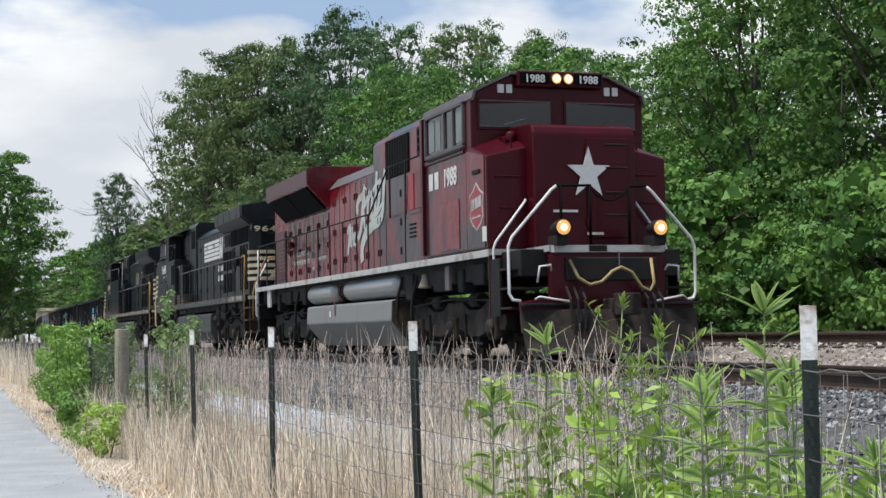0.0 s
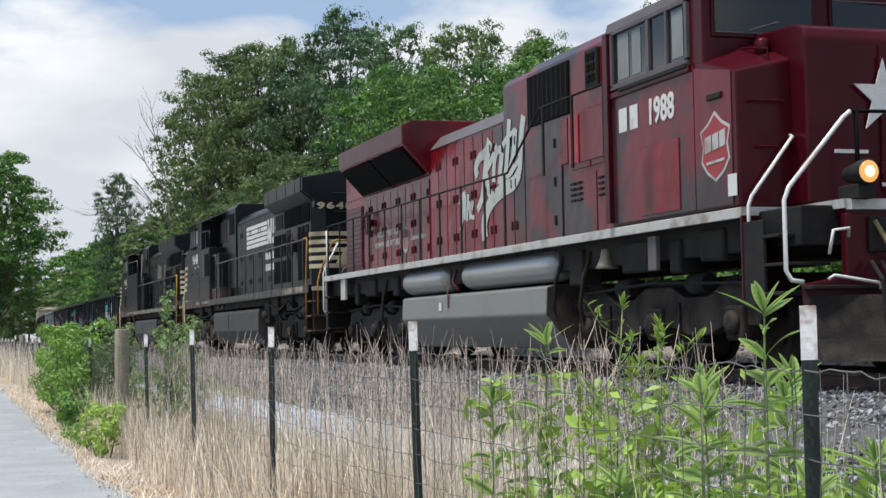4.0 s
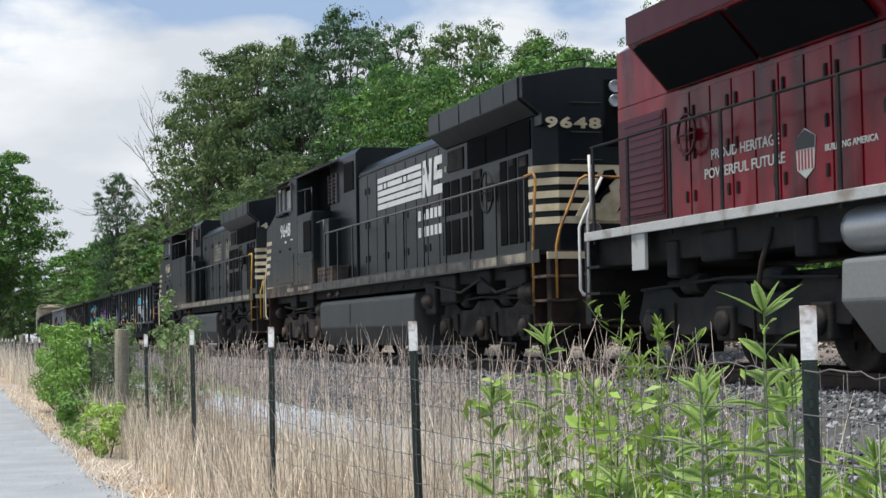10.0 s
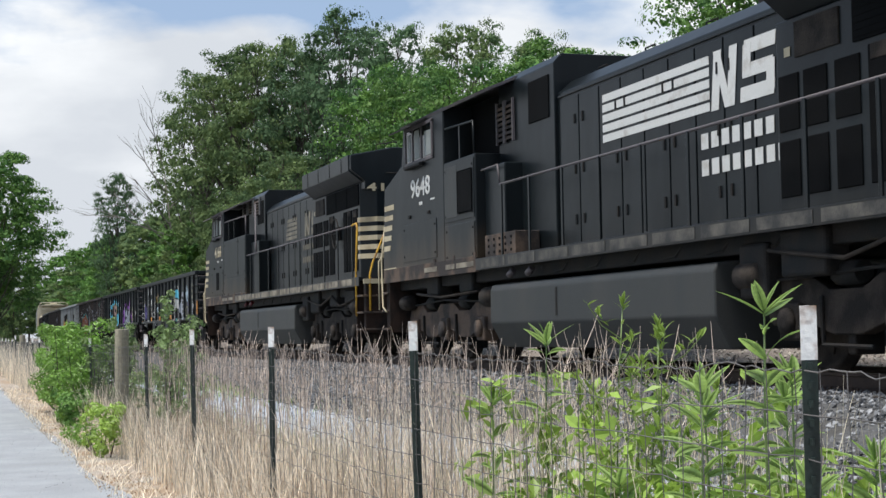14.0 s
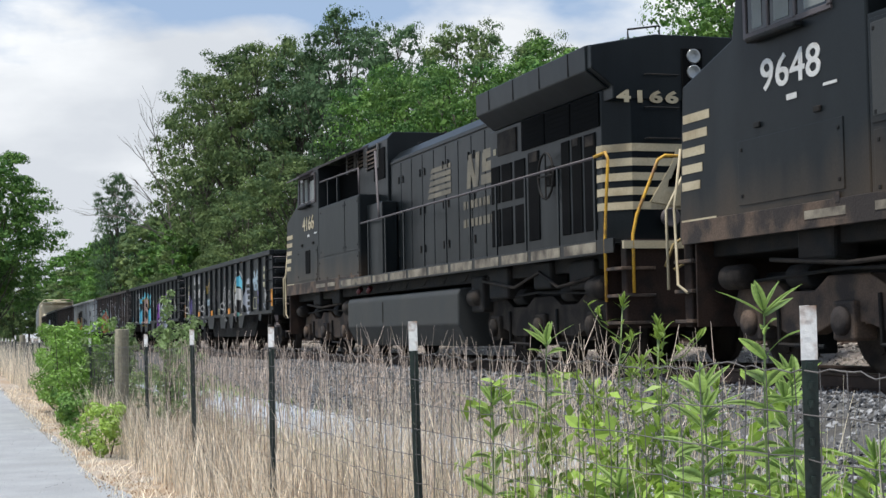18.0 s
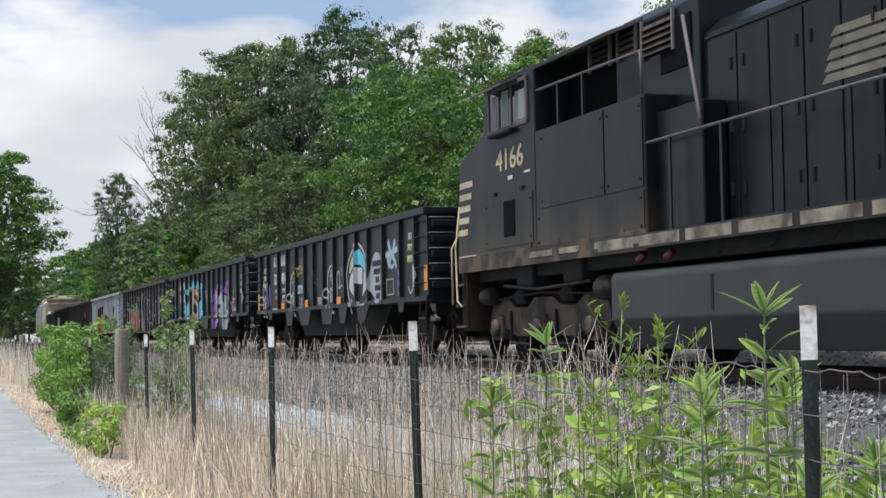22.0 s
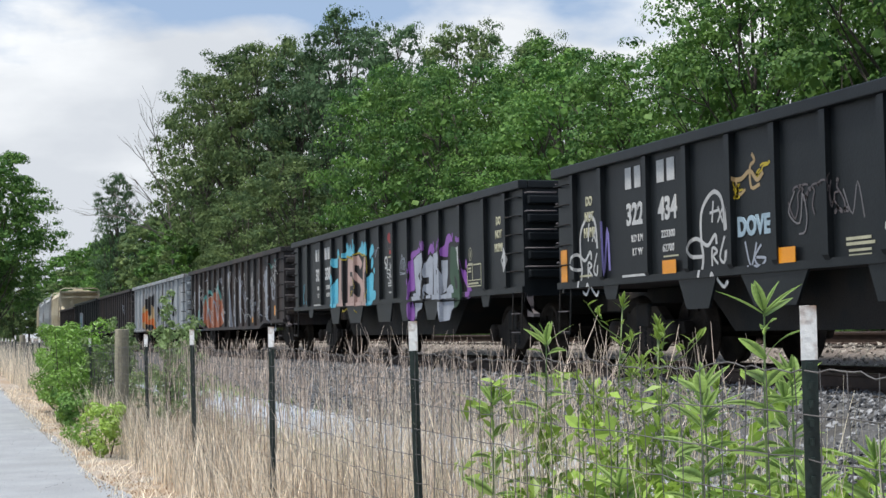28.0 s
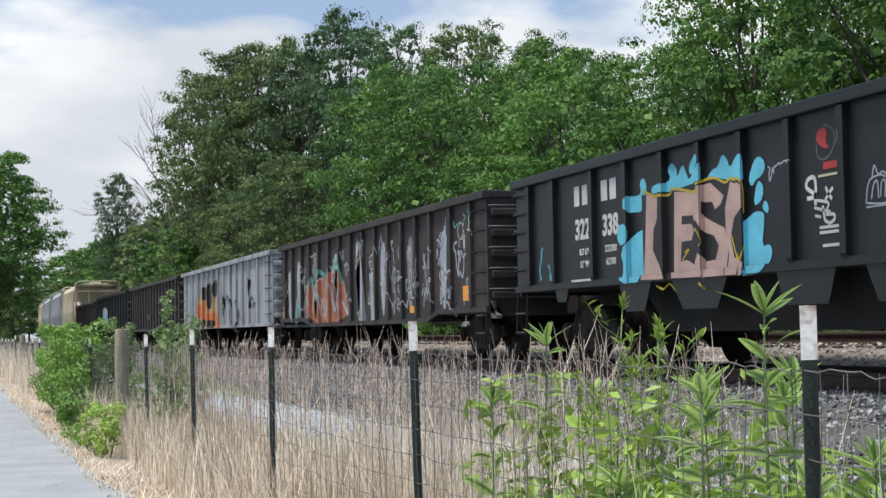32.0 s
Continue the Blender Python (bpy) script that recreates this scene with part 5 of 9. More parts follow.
    for a, b, c, d in ((2.0, 2.9, 1.05, 1.45), (3.6, 4.3, 1.1, 1.5), (5.4, 6.3, 1.0, 1.5), (16.4, 17.1, 1.15, 1.5), (18.3, 19.0, 1.15, 1.5), (6.6, 7.2, 0.8, 1.4)):
        bm = BM()
        box(bm, -1.38, -1.08, a, b, c, d, 0.04)
        part("underframe_box", bm, "dark", u)
    for a, r in ((7.0, 0.16), (15.6, 0.17), (20.4, 0.14), (1.9, 0.17)):
        bm = BM()
        lathe(bm, (-1.3, a, 1.05), [(-0.25, 0.05), (-0.22, r), (0.22, r), (0.25, 0.05)], "y", 16)
        part("cylinder", bm, "truck", u)
    bm = BM()
    tube(bm, [(-1.4, 2.0, 1.2), (-1.42, 3.2, 1.1), (-1.4, 4.0, 1.35), (-1.42, 5.0, 1.15), (-1.4, 6.5, 1.3)], 0.025, 8)
    part("brake_pipe", bm, "truck", u)
    bm = BM()
    tube(bm, [(-1.42, 16.0, 1.15), (-1.42, 18.0, 1.1), (-1.4, 19.5, 1.2)], 0.025, 8)
    part("brake_pipe", bm, "truck", u)
    for yy in (14.2, 13.4):
        bm = BM()
        tube(bm, [(-1.45, yy, 1.42), (-1.48, yy + 0.12, 1.34)], 0.05, 8)
        part("fuel_cap", bm, "redlamp" if second else "roofgrey", u)
    truck3(u, [2.35, 4.35, 6.35], "truck")
    truck3(u, [16.35, 18.35, 20.2], "rustdirt")
    return u


black_locomotive(43.5, "9648", False)
black_locomotive(65.8, "4166", True)
# ---- freight cars ----
for nm, c in (("g_blue", (0.13, 0.52, 0.68)), ("g_pink", (0.48, 0.33, 0.29)), ("g_purple", (0.27, 0.10, 0.40)), ("g_silver", (0.38, 0.41, 0.47)), ("g_green", (0.03, 0.08, 0.04)), ("g_ink", (0.012, 0.011, 0.013)),
              ("g_rust", (0.36, 0.13, 0.07)), ("g_faded", (0.17, 0.16, 0.165)), ("g_pale", (0.36, 0.48, 0.56)), ("g_teal", (0.10, 0.32, 0.30)), ("g_orange", (0.55, 0.15, 0.03)), ("g_white", (0.55, 0.55, 0.54)), ("g_lilac", (0.25, 0.22, 0.5)), ("g_red", (0.4, 0.03, 0.03)), ("g_sand", (0.42, 0.30, 0.15)), ("g_yellow", (0.5, 0.38, 0.03)), ("g_cream", (0.5, 0.48, 0.33))):
    M[nm] = mat("sprayed_" + nm[2:] + "_paint", c, 0.55, var=0.14, scale=3.0, grain=35, bump=0.03)


def blob(pts, n=2):
    """Rounds the corners of a short outline."""
    for _ in range(n):
        out = []
        for i, p in enumerate(pts):
            q = pts[(i + 1) % len(pts)]
            out += [(0.75 * p[0] + 0.25 * q[0], 0.75 * p[1] + 0.25 * q[1]), (0.25 * p[0] + 0.75 * q[0], 0.25 * p[1] + 0.75 * q[1])]
        pts = out
    return pts


def spray(car, name, shapes, material, lift=0, strokes=()):
    """Paint on the car's side: it lies on the sheets and runs on over the ribs. shapes: outlines in (y, z); strokes: (points, width)."""
    ribs, xp, xr = car["ribs_at"], car["sheet_x"], car["rib_x"]
    flat = BM()
    for s in shapes:
        flat.faces.new([flat.verts.new((0, y, z)) for y, z in s])
    for pts, w in strokes:
        stroke(flat, 0.0, pts, w)
    flat.normal_update()
    bmesh.ops.triangulate(flat, faces=flat.faces[:])
    bm, half = BM(), car["rib_w"] / 2 - 0.004
    base = bpy.data.meshes.new("flat")
    flat.to_mesh(base)
    flat.free()
    ys = [v.co.y for v in base.vertices]
    low = car["sill_z"]
    proud, slant = xp - xr, 2.2
    over = proud * slant    # paint that lands on a rib's flank and face, sprayed along the car
    cuts = [(None, None, 0)]
    for r in ribs:
        if min(ys) < r + half + over and max(ys) > r - half:
            cuts += [(r - half, r - half + over, 1), (r - half + over, r + half + over, 2)]
    out = 0.003 + 0.0015 * lift
    for a, b, where in cuts:
        t = BM()
        t.from_mesh(base)
        if where:
            for co, no in (((0, a, 0), (0, -1, 0)), ((0, b, 0), (0, 1, 0))):
                bmesh.ops.bisect_plane(t, geom=t.verts[:] + t.edges[:] + t.faces[:], plane_co=co, plane_no=no, clear_outer=True)
        for v in t.verts:
            if where == 0:
                v.co.x = xp - out
            elif where == 1:
                v.co.x, v.co.y = xp - (v.co.y - a) / slant - out, a - 0.004 - out
            else:
                v.co.x, v.co.y = xr - out, v.co.y - over
        me = bpy.data.meshes.new("piece")
        t.to_mesh(me)
        t.free()
        bm.from_mesh(me)
        bpy.data.meshes.remove(me)
    if low is not None and min(v.co.z for v in base.vertices) < low + 0.09:
        t = BM()
        t.from_mesh(base)
        for co, no in (((0, 0, low + 0.002), (0, 0, -1)), ((0, 0, low + 0.088), (0, 0, 1))):
            bmesh.ops.bisect_plane(t, geom=t.verts[:] + t.edges[:] + t.faces[:], plane_co=co, plane_no=no, clear_outer=True)
        for v in t.verts:
            v.co.x = -1.578 - 0.0015 * lift
        me = bpy.data.meshes.new("piece")
        t.to_mesh(me)
        t.free()
        bm.from_mesh(me)
        bpy.data.meshes.remove(me)
    bpy.data.meshes.remove(base)
    bmesh.ops.recalc_face_normals(bm, faces=bm.faces[:])
    for f in bm.faces:
        if f.normal.x > 0:
            f.normal_flip()
    return part(name, bm, material, car["ob"])


def truck2(u, y, turning=True):
    for side in (-1, 1):
        bm = BM()
        prism(bm, [(y - 1.15, 0.42), (y - 1.12, 0.58), (y - 0.6, 0.60), (y - 0.35, 0.78), (y + 0.35, 0.78), (y + 0.6, 0.60), (y + 1.12, 0.58), (y + 1.15, 0.42), (y + 0.6, 0.36), (y + 0.35, 0.20), (y - 0.35, 0.20), (y - 0.6, 0.36)], side * 0.92, side * 1.06, "x", 0.015)
        part("truck_frame", bm, "truck", u)
        for a in (y - 0.89, y + 0.89):
            bm = BM()
            lathe(bm, (0, a, 0.46), [(side * 0.95, 0.14), (side * 1.12, 0.14), (side * 1.15, 0.05)], "x", 12)
            part("bearing", bm, "truck", u)
        for k in (-0.2, 0.0, 0.2):
            bm = BM()
            lathe(bm, (side * 1.0, y + k, 0), [(0.26, 0.075)] + [(0.28 + 0.03 * i, 0.085 if i % 2 else 0.07) for i in range(13)], "z", 8)
            part("spring", bm, "dark", u)
    bm = BM()
    box(bm, -1.1, 1.1, y - 0.2, y + 0.2, 0.5, 0.82, 0.03)
    part("bolster", bm, "dark", u)
    for a in (y - 0.89, y + 0.89):
        wheelset(u, a, 0.46, turning)


def gondola(y, label, material, ribs, bottom=1.06, skirts=True, length=16.05, top=2.74, rib_w=0.11, turning=True, deep=None, top_mat=None):
    """An open-topped car: sheets with upright ribs, a top rail, ladders and two trucks. Its front end is at y = 0 of its own space."""
    u = unit("gondola_car", y, label, "freight car", "freight cars behind the locomotives")
    L = length
    low = deep if deep else [(0.0, bottom), (L, bottom)]
    for side in (-1, 1):
        bm = BM()
        prism(bm, [(0.02, top - 0.05)] + [(L - 0.02, top - 0.05)] + [(a, b) for a, b in reversed(low)], side * 1.50, side * 1.535)
        part("side_sheet", bm, material, u)
        bm = BM()
        box(bm, min(side * 1.48, side * 1.625), max(side * 1.48, side * 1.625), -0.05, L + 0.05, top - 0.13, top, 0.015)
        part("top_rail", bm, top_mat or material, u)
        bm = BM()
        pts = low + [(a, b + 0.09) for a, b in reversed(low)]
        prism(bm, pts, side * 1.52, side * 1.575)
        part("side_sill", bm, material, u)
        for r in (ribs if side < 0 else ribs[::2]):
            bm = BM()
            zb = float(np.interp(r, [a for a, _ in low], [b for _, b in low]))
            prism(bm, [(side * 1.53, zb), (side * 1.605, zb + 0.12), (side * 1.605, top - 0.14), (side * 1.53, top - 0.13)], r - rib_w / 2, r + rib_w / 2, "y")
            part("rib", bm, material, u)
        if skirts:
            for a, b, c, d in ((1.5, 1.6, 1.85, 1.95), (4.05, 4.45, 4.9, 5.1), (5.9, 6.1, 6.5, 6.7), (7.2, 7.35, 8.2, 8.35), (9.4, 9.65, 10.5, 10.8), (11.35, 11.55, 12.1, 12.3), (14.0, 14.1, 14.4, 14.5)):
                bm = BM()
                zz = 0.71 if c - b > 0.4 else 0.88
                prism(bm, [(a, 1.07), (b, zz), (c, zz), (d, 1.07)], side * 1.525, side * 1.555)
                part("skirt", bm, material, u)
    for a, b in ((0.0, 0.06), (L - 0.06, L)):
        bm = BM()
        box(bm, -1.5, 1.5, a, b, bottom - 0.05, top - 0.02)
        part("end_sheet", bm, material, u)
        bm = BM()
        box(bm, -1.475, 1.475, a - 0.05, b + 0.05, top - 0.12, top - 0.004, 0.015)
        part("top_rail", bm, top_mat or material, u)
        for k in range(5):
            z = bottom + 0.22 + k * (top - bottom - 0.3) / 5
            bm = BM()
            ya, yb = (a - 0.09, a) if a == 0.0 else (b, b + 0.09)
            box(bm, -1.48, 1.48, ya, yb, z, z + 0.12, 0.02)
            part("end_rib", bm, material, u)
            e = a - 0.13 if a == 0.0 else b + 0.13
            grab(u, [(-1.52, e + (0.1 if a == 0 else -0.1), z + 0.16), (-1.52, e, z + 0.16), (-1.05, e, z + 0.16), (-1.05, e + (0.1 if a == 0 else -0.1), z + 0.16)], "roofgrey", 0.011)
            s0, s1 = (0.1, 0.55) if a == 0.0 else (L - 0.55, L - 0.1)
            grab(u, [(-1.53, s0, z + 0.1), (-1.63, s0, z + 0.1), (-1.63, s1, z + 0.1), (-1.53, s1, z + 0.1)], "dark", 0.011)
    bm = BM()
    box(bm, -1.45, 1.45, 0.05, L - 0.05, bottom + 0.0, bottom + 0.05)
    part("floor", bm, "rust", u)
    bm = BM()
    box(bm, -0.22, 0.22, -0.5, L + 0.5, 0.74, 1.06, 0.02)
    part("centre_sill", bm, "dark", u)
    bm = BM()
    if skirts:
        prism(bm, [(3.6, 1.06), (4.4, 0.45), (11.6, 0.45), (12.4, 1.06)], -1.2, 1.2)
    else:
        box(bm, -1.3, 1.3, 3.2, L - 3.2, 0.72, 0.95)
    part("underbody", bm, "dark", u)
    for a in (0.05, L - 0.45):
        bm = BM()
        tube(bm, [(-1.55, a, bottom), (-1.58, a, 0.44), (-1.58, a + 0.4, 0.44), (-1.55, a + 0.4, bottom)], 0.013, 6)
        st = part("sill_step", bm, "dark", u)
        for z in (0.46, 0.74):
            bm = BM()
            box(bm, -1.60, -1.56, a + 0.02, a + 0.38, z, z + 0.015)
            part("tread", bm, "roofgrey", st)
    bm = BM()
    prism(bm, [(0.02, 1.10), (0.16, 1.10), (0.10, 0.92), (-0.04, 0.79), (-0.26, 0.74), (-0.26, 0.69), (0.0, 0.70), (-0.02, 0.86)], -1.5, -1.40)
    part("bracket", bm, "roofgrey", u, "grey curved corner bracket")
    coupler(u, -0.65, 1), coupler(u, L + 0.65, -1)
    bm = BM()
    lathe(bm, (-0.7, L * 0.6, 0.8), [(-0.6, 0.05), (-0.55, 0.18), (0.55, 0.18), (0.6, 0.05)], "y", 14)
    part("air_reservoir", bm, "dark", u)
    truck2(u, 1.75, turning), truck2(u, L - 1.75, turning)
    return {"ob": u, "ribs_at": ribs, "sheet_x": -1.535, "rib_x": -1.605, "rib_w": rib_w, "sill_z": None if deep else bottom}


RIBS = [0.68, 1.68, 2.9, 4.05, 5.05, 6.02, 7.0, 8.0, 9.0, 9.98, 10.95, 12.0, 13.08, 14.46, 15.42]


def reflectors(car, ys, z=1.14):
    for y in ys:
        bars(car["ob"], "reflector", [(y, y + 0.36, z, z + 0.16)], -1.576, "orange")


def hump_notice(car, y, z, h=0.125):
    for k, w in enumerate(("DO", "NOT", "HUMP")):
        lettering("notice", w, h, -1.538, y, z - k * 0.21, "g_cream", car["ob"], bold=0.006, squeeze=0.8)


def diamond(car, y, z):
    spray(car, "diamond_mark", [[(y - 0.16, z), (y, z + 0.2), (y + 0.16, z), (y, z - 0.2)]], "g_white")
    bars(car["ob"], "mark_line", [(y - 0.1, y + 0.1, z - 0.03, z + 0.03)], -1.541, "g_ink")


def letters_blocks(car, number_a, number_b, y, z):
    """Reporting mark as plain bars, then the car's number and its load lines."""
    u = car["ob"]
    for k in range(2):
        bars(u, "mark_bar", [(y - 0.04 - 0.28 * k, y + 0.14 - 0.28 * k, z + 0.45, z + 0.72)], -1.538, "g_white")
        bars(u, "mark_bar", [(y - 0.98 - 0.28 * k, y - 0.78 - 0.28 * k, z + 0.45, z + 0.72)], -1.538, "g_white")
    lettering("number", number_a, 0.27, -1.538, y - 0.12, z, "g_white", u, bold=0.012, squeeze=0.9)
    lettering("number", number_b, 0.27, -1.538, y - 1.05, z, "g_white", u, bold=0.012, squeeze=0.9)
    for k, (a, b) in enumerate((("LD LMT", "223300"), ("LT WT", "62700"))):
        lettering("load_line", a, 0.09, -1.538, y - 0.22, z - 0.22 - 0.17 * k, "g_white", u, bold=0.002)
        lettering("load_line", b, 0.09, -1.538, y - 1.05, z - 0.22 - 0.17 * k, "g_white", u, bold=0.002)
    bars(u, "small_print", [(y - 0.5, y + 0.2, 1.14, 1.17)], -1.578, "g_white")


def scribble(car, name, y, z, w, h, material, seed, n=7, pen=0.035):
    """An unreadable sprayed scrawl: a few looping pen strokes."""
    r = random.Random(seed)
    lines = []
    for _ in range(max(2, n // 3)):
        p = [(y + r.uniform(-w, w) / 2, z + r.uniform(-h, h) / 2)]
        for _ in range(4):
            p.append((p[-1][0] + r.uniform(-w, w) * 0.42, min(z + h / 2, max(z - h / 2, p[-1][1] + r.uniform(-h, h) * 0.6))))
        curve = []
        for i in range(len(p) - 1):
            for k in range(4):
                t = k / 4
                curve.append((p[i][0] * (1 - t) + p[i + 1][0] * t + 0.05 * w * math.sin(6.28 * t), p[i][1] * (1 - t) + p[i + 1][1] * t + 0.08 * h * math.sin(3.1 * t)))
        lines.append((curve, pen))
    spray(car, name, [], material, 2, lines)


def freight():
    # first black car: an eye, an oval with bars, small scrawls
    c = gondola(88.9, "black ribbed gondola car with a sprayed eye and white scrawls", "gondola", RIBS)
    u = c["ob"]
    spray(c, "graffiti", [blob([(5.05, 2.32), (5.6, 2.08), (5.86, 1.82), (5.84, 1.5), (5.66, 1.08), (4.42, 1.05), (4.31, 1.6), (4.4, 2.0), (4.7, 2.26)], 1)], "g_ink", 0)
    spray(c, "graffiti", [], "g_white", 1, [([(5.15, 2.36), (5.64, 2.12), (5.92, 1.83), (5.89, 1.52), (5.75, 1.21), (5.52, 0.9)], 0.055), ([(4.92, 2.37), (4.57, 2.22), (4.33, 2.0), (4.27, 1.58), (4.39, 0.9)], 0.055)])
    spray(c, "graffiti", [blob([(5.26, 2.2), (5.64, 2.0), (5.75, 1.72), (5.30, 1.93)], 1)], "g_cream", 1)
    spray(c, "graffiti", [[(5.22, 2.2), (4.84, 2.25), (4.49, 2.09), (4.32, 1.9), (4.36, 1.76), (4.77, 1.92), (5.18, 1.93)]], "g_blue", 2)
    spray(c, "graffiti", [[(5.30, 1.86), (5.63, 1.7), (5.74, 1.47), (5.55, 1.35), (5.25, 1.26), (5.33, 1.64)], [(4.50, 1.8), (4.31, 1.72), (4.31, 1.4), (4.64, 1.25), (4.52, 1.52)]], "g_white", 2)
    spray(c, "graffiti", [[(5.19, 1.88), (4.59, 1.84), (4.61, 1.51), (5.21, 1.54)]], "g_white", 3)
    spray(c, "graffiti", [[(5.14, 1.17), (4.72, 1.14), (4.73, 1.03), (5.15, 1.04)]], "g_teal", 1)
    spray(c, "graffiti", [[(4.73, 1.08), (4.33, 1.12), (4.37, 0.88), (4.61, 0.9)]], "g_cream", 1)
    spray(c, "graffiti", [[(5.62, 1.25), (5.44, 1.16), (5.50, 1.03), (5.66, 1.06)]], "g_pink", 1)
    spray(c, "graffiti", [blob([(3.9, 1.85), (3.75, 2.06), (3.49, 2.12), (3.22, 2.06), (3.10, 1.93), (3.11, 1.15), (3.27, 1.07), (3.56, 1.10), (3.8, 1.27), (4.24, 1.40), (4.12, 1.64)], 1)], "g_silver", 0)
    for k, words in enumerate(("EVERYTHING", "INSIDE OF", "ME IS", "BROKEN", "NOW")):
        lettering("sprayed_words", words, 0.105, -1.5415, 3.48 - 0.02 * k, 1.84 - 0.165 * k, "g_ink", u, bold=0.006, squeeze=0.72)
    for k, (pts, w) in enumerate((([(2.62, 2.28), (2.48, 2.1), (2.36, 1.98), (2.24, 2.1), (2.12, 2.28)], 0.12), ([(2.80, 2.0), (2.4, 2.03), (1.94, 2.1)], 0.11), ([(2.70, 2.08), (2.54, 1.78), (2.44, 1.95)], 0.11), ([(2.36, 1.98), (2.20, 1.92), (2.03, 1.74)], 0.12), ([(2.5, 1.95), (2.40, 1.76), (2.2, 1.8)], 0.08))):
        spray(c, "graffiti", [], "g_pale", k, [(pts, w)])
    spray(c, "graffiti", [], "g_lilac", 0, [([(1.95, 1.7), (1.82, 1.62), (1.96, 1.5), (1.82, 1.42), (1.96, 1.3), (1.84, 1.2)], 0.06)])
    bars(u, "data_panel", [(2.25, 2.75, 1.22, 1.24), (2.25, 2.75, 1.52, 1.54), (2.25, 2.27, 1.22, 1.54), (2.73, 2.75, 1.22, 1.54)], -1.538, "g_cream")
    hump_notice(c, 1.1, 2.22), hump_notice(c, 14.95, 2.15), diamond(c, 0.86, 1.55)
    bars(u, "reflector", [(0.03, 0.22, 1.25, 1.70)], -1.538, "orange"), bars(u, "reflector", [(15.75, 15.97, 1.14, 1.60)], -1.538, "orange")
    reflectors(c, (6.35, 9.6, 12.3))
    letters_blocks(c, "322", "434", 13.62, 1.80)
    for a in (0.0, 3.55, -4.0):
        # a rounded outline with an arm, a foot and a few marks inside
        for k, (pts, w) in enumerate((([(11.75, 1.06), (11.68, 1.29), (11.72, 1.47), (11.71, 1.78), (11.55, 1.95), (11.36, 2.01), (11.2, 1.89), (11.15, 1.56)], 0.05), ([(11.68, 1.30), (11.97, 1.31), (12.1, 1.38), (12.02, 1.48), (11.83, 1.51), (11.69, 1.46), (11.55, 1.42), (11.38, 1.53), (11.35, 1.42)], 0.045),
                                      ([(11.66, 1.0), (11.54, 0.96), (11.45, 1.04), (11.41, 1.10), (11.35, 1.03), (11.2, 0.94), (11.13, 1.0)], 0.04), ([(11.40, 1.91), (11.44, 1.67)], 0.035), ([(11.5, 1.78), (11.28, 1.80)], 0.03), ([(11.30, 1.84), (11.19, 1.65)], 0.03), ([(11.18, 1.83), (11.31, 1.66)], 0.03),
                                      ([(11.46, 1.18), (11.45, 1.38), (11.33, 1.34), (11.43, 1.29), (11.32, 1.20)], 0.035), ([(11.16, 1.50), (11.28, 1.28), (11.18, 1.21), (11.15, 1.34)], 0.035))):
            spray(c, "graffiti", [], "g_white", k % 4, [([(y + a, z) for y, z in pts], w)])
    lettering("sprayed_words", "DOVE", 0.20, -1.5415, 10.50, 1.48, "g_pale", u, bold=0.014, squeeze=0.95)
    for k, (pts, w, m) in enumerate((([(10.70, 1.41), (10.58, 1.14), (10.45, 1.39)], 0.03, "g_silver"), ([(10.35, 1.36), (10.5, 1.23), (10.39, 1.13), (10.26, 1.21), (10.46, 1.23)], 0.03, "g_silver"),
                                     ([(11.0, 2.11), (10.75, 2.09), (10.55, 2.16), (10.4, 2.05), (10.27, 2.12)], 0.05, "g_sand"), ([(10.51, 2.34), (10.45, 2.26), (10.55, 2.2), (10.53, 1.98), (10.35, 2.0)], 0.04, "g_sand"), ([(10.87, 2.10), (10.80, 1.93), (10.66, 1.97)], 0.035, "g_sand"),
                                     ([(9.64, 1.86), (9.77, 1.65), (9.56, 1.53), (9.49, 1.82), (9.42, 1.6), (9.46, 1.44), (9.58, 1.42)], 0.02, "g_faded"), ([(8.75, 1.8), (8.6, 1.55), (8.5, 1.85), (8.4, 1.5)], 0.02, "g_faded"),
                                     ([(6.78, 1.33), (6.82, 1.73), (6.64, 1.86), (6.55, 1.64), (6.66, 1.48), (6.38, 1.55)], 0.04, "g_white"), ([(6.45, 1.95), (6.36, 1.82), (6.40, 1.74)], 0.03, "g_white"),
                                     ([(7.35, 2.32), (7.25, 2.2), (7.2, 2.3)], 0.07, "g_red"), ([(14.55, 1.9), (14.5, 1.2), (14.35, 1.8), (14.3, 1.25)], 0.06, "g_lilac"), ([(1.25, 1.35), (1.1, 1.22), (0.95, 1.3), (0.78, 1.36)], 0.05, "g_silver"))):
        spray(c, "scrawl", [], m, 1 + k % 3, [(pts, w)])
    # second black car: pale block letters on blue, silver and purple wild shapes
    bars(c["ob"], "small_print", [(8.3, 8.72, 1.30, 1.33), (8.24, 8.72, 1.25, 1.28), (8.3, 8.68, 1.14, 1.165), (8.3, 8.68, 1.19, 1.215)], -1.538, "g_cream")
    bars(c["ob"], "small_print", [(14.9, 15.3, 1.20, 1.225), (12.3, 12.7, 1.34, 1.36)], -1.538, "g_cream")
    for yy, zz, w, h, m, n in ((9.5, 1.62, 0.55, 0.5, "roofgrey", 301), (8.6, 1.85, 0.5, 0.55, "roofgrey", 302), (10.6, 2.04, 0.6, 0.3, "g_yellow", 303)):
        scribble(c, "scrawl", yy, zz, w, h, m, n, 9, 0.022)
    c = gondola(106.35, "black ribbed gondola car with pink, blue, purple and silver graffiti", "gondola", RIBS)
    u = c["ob"]
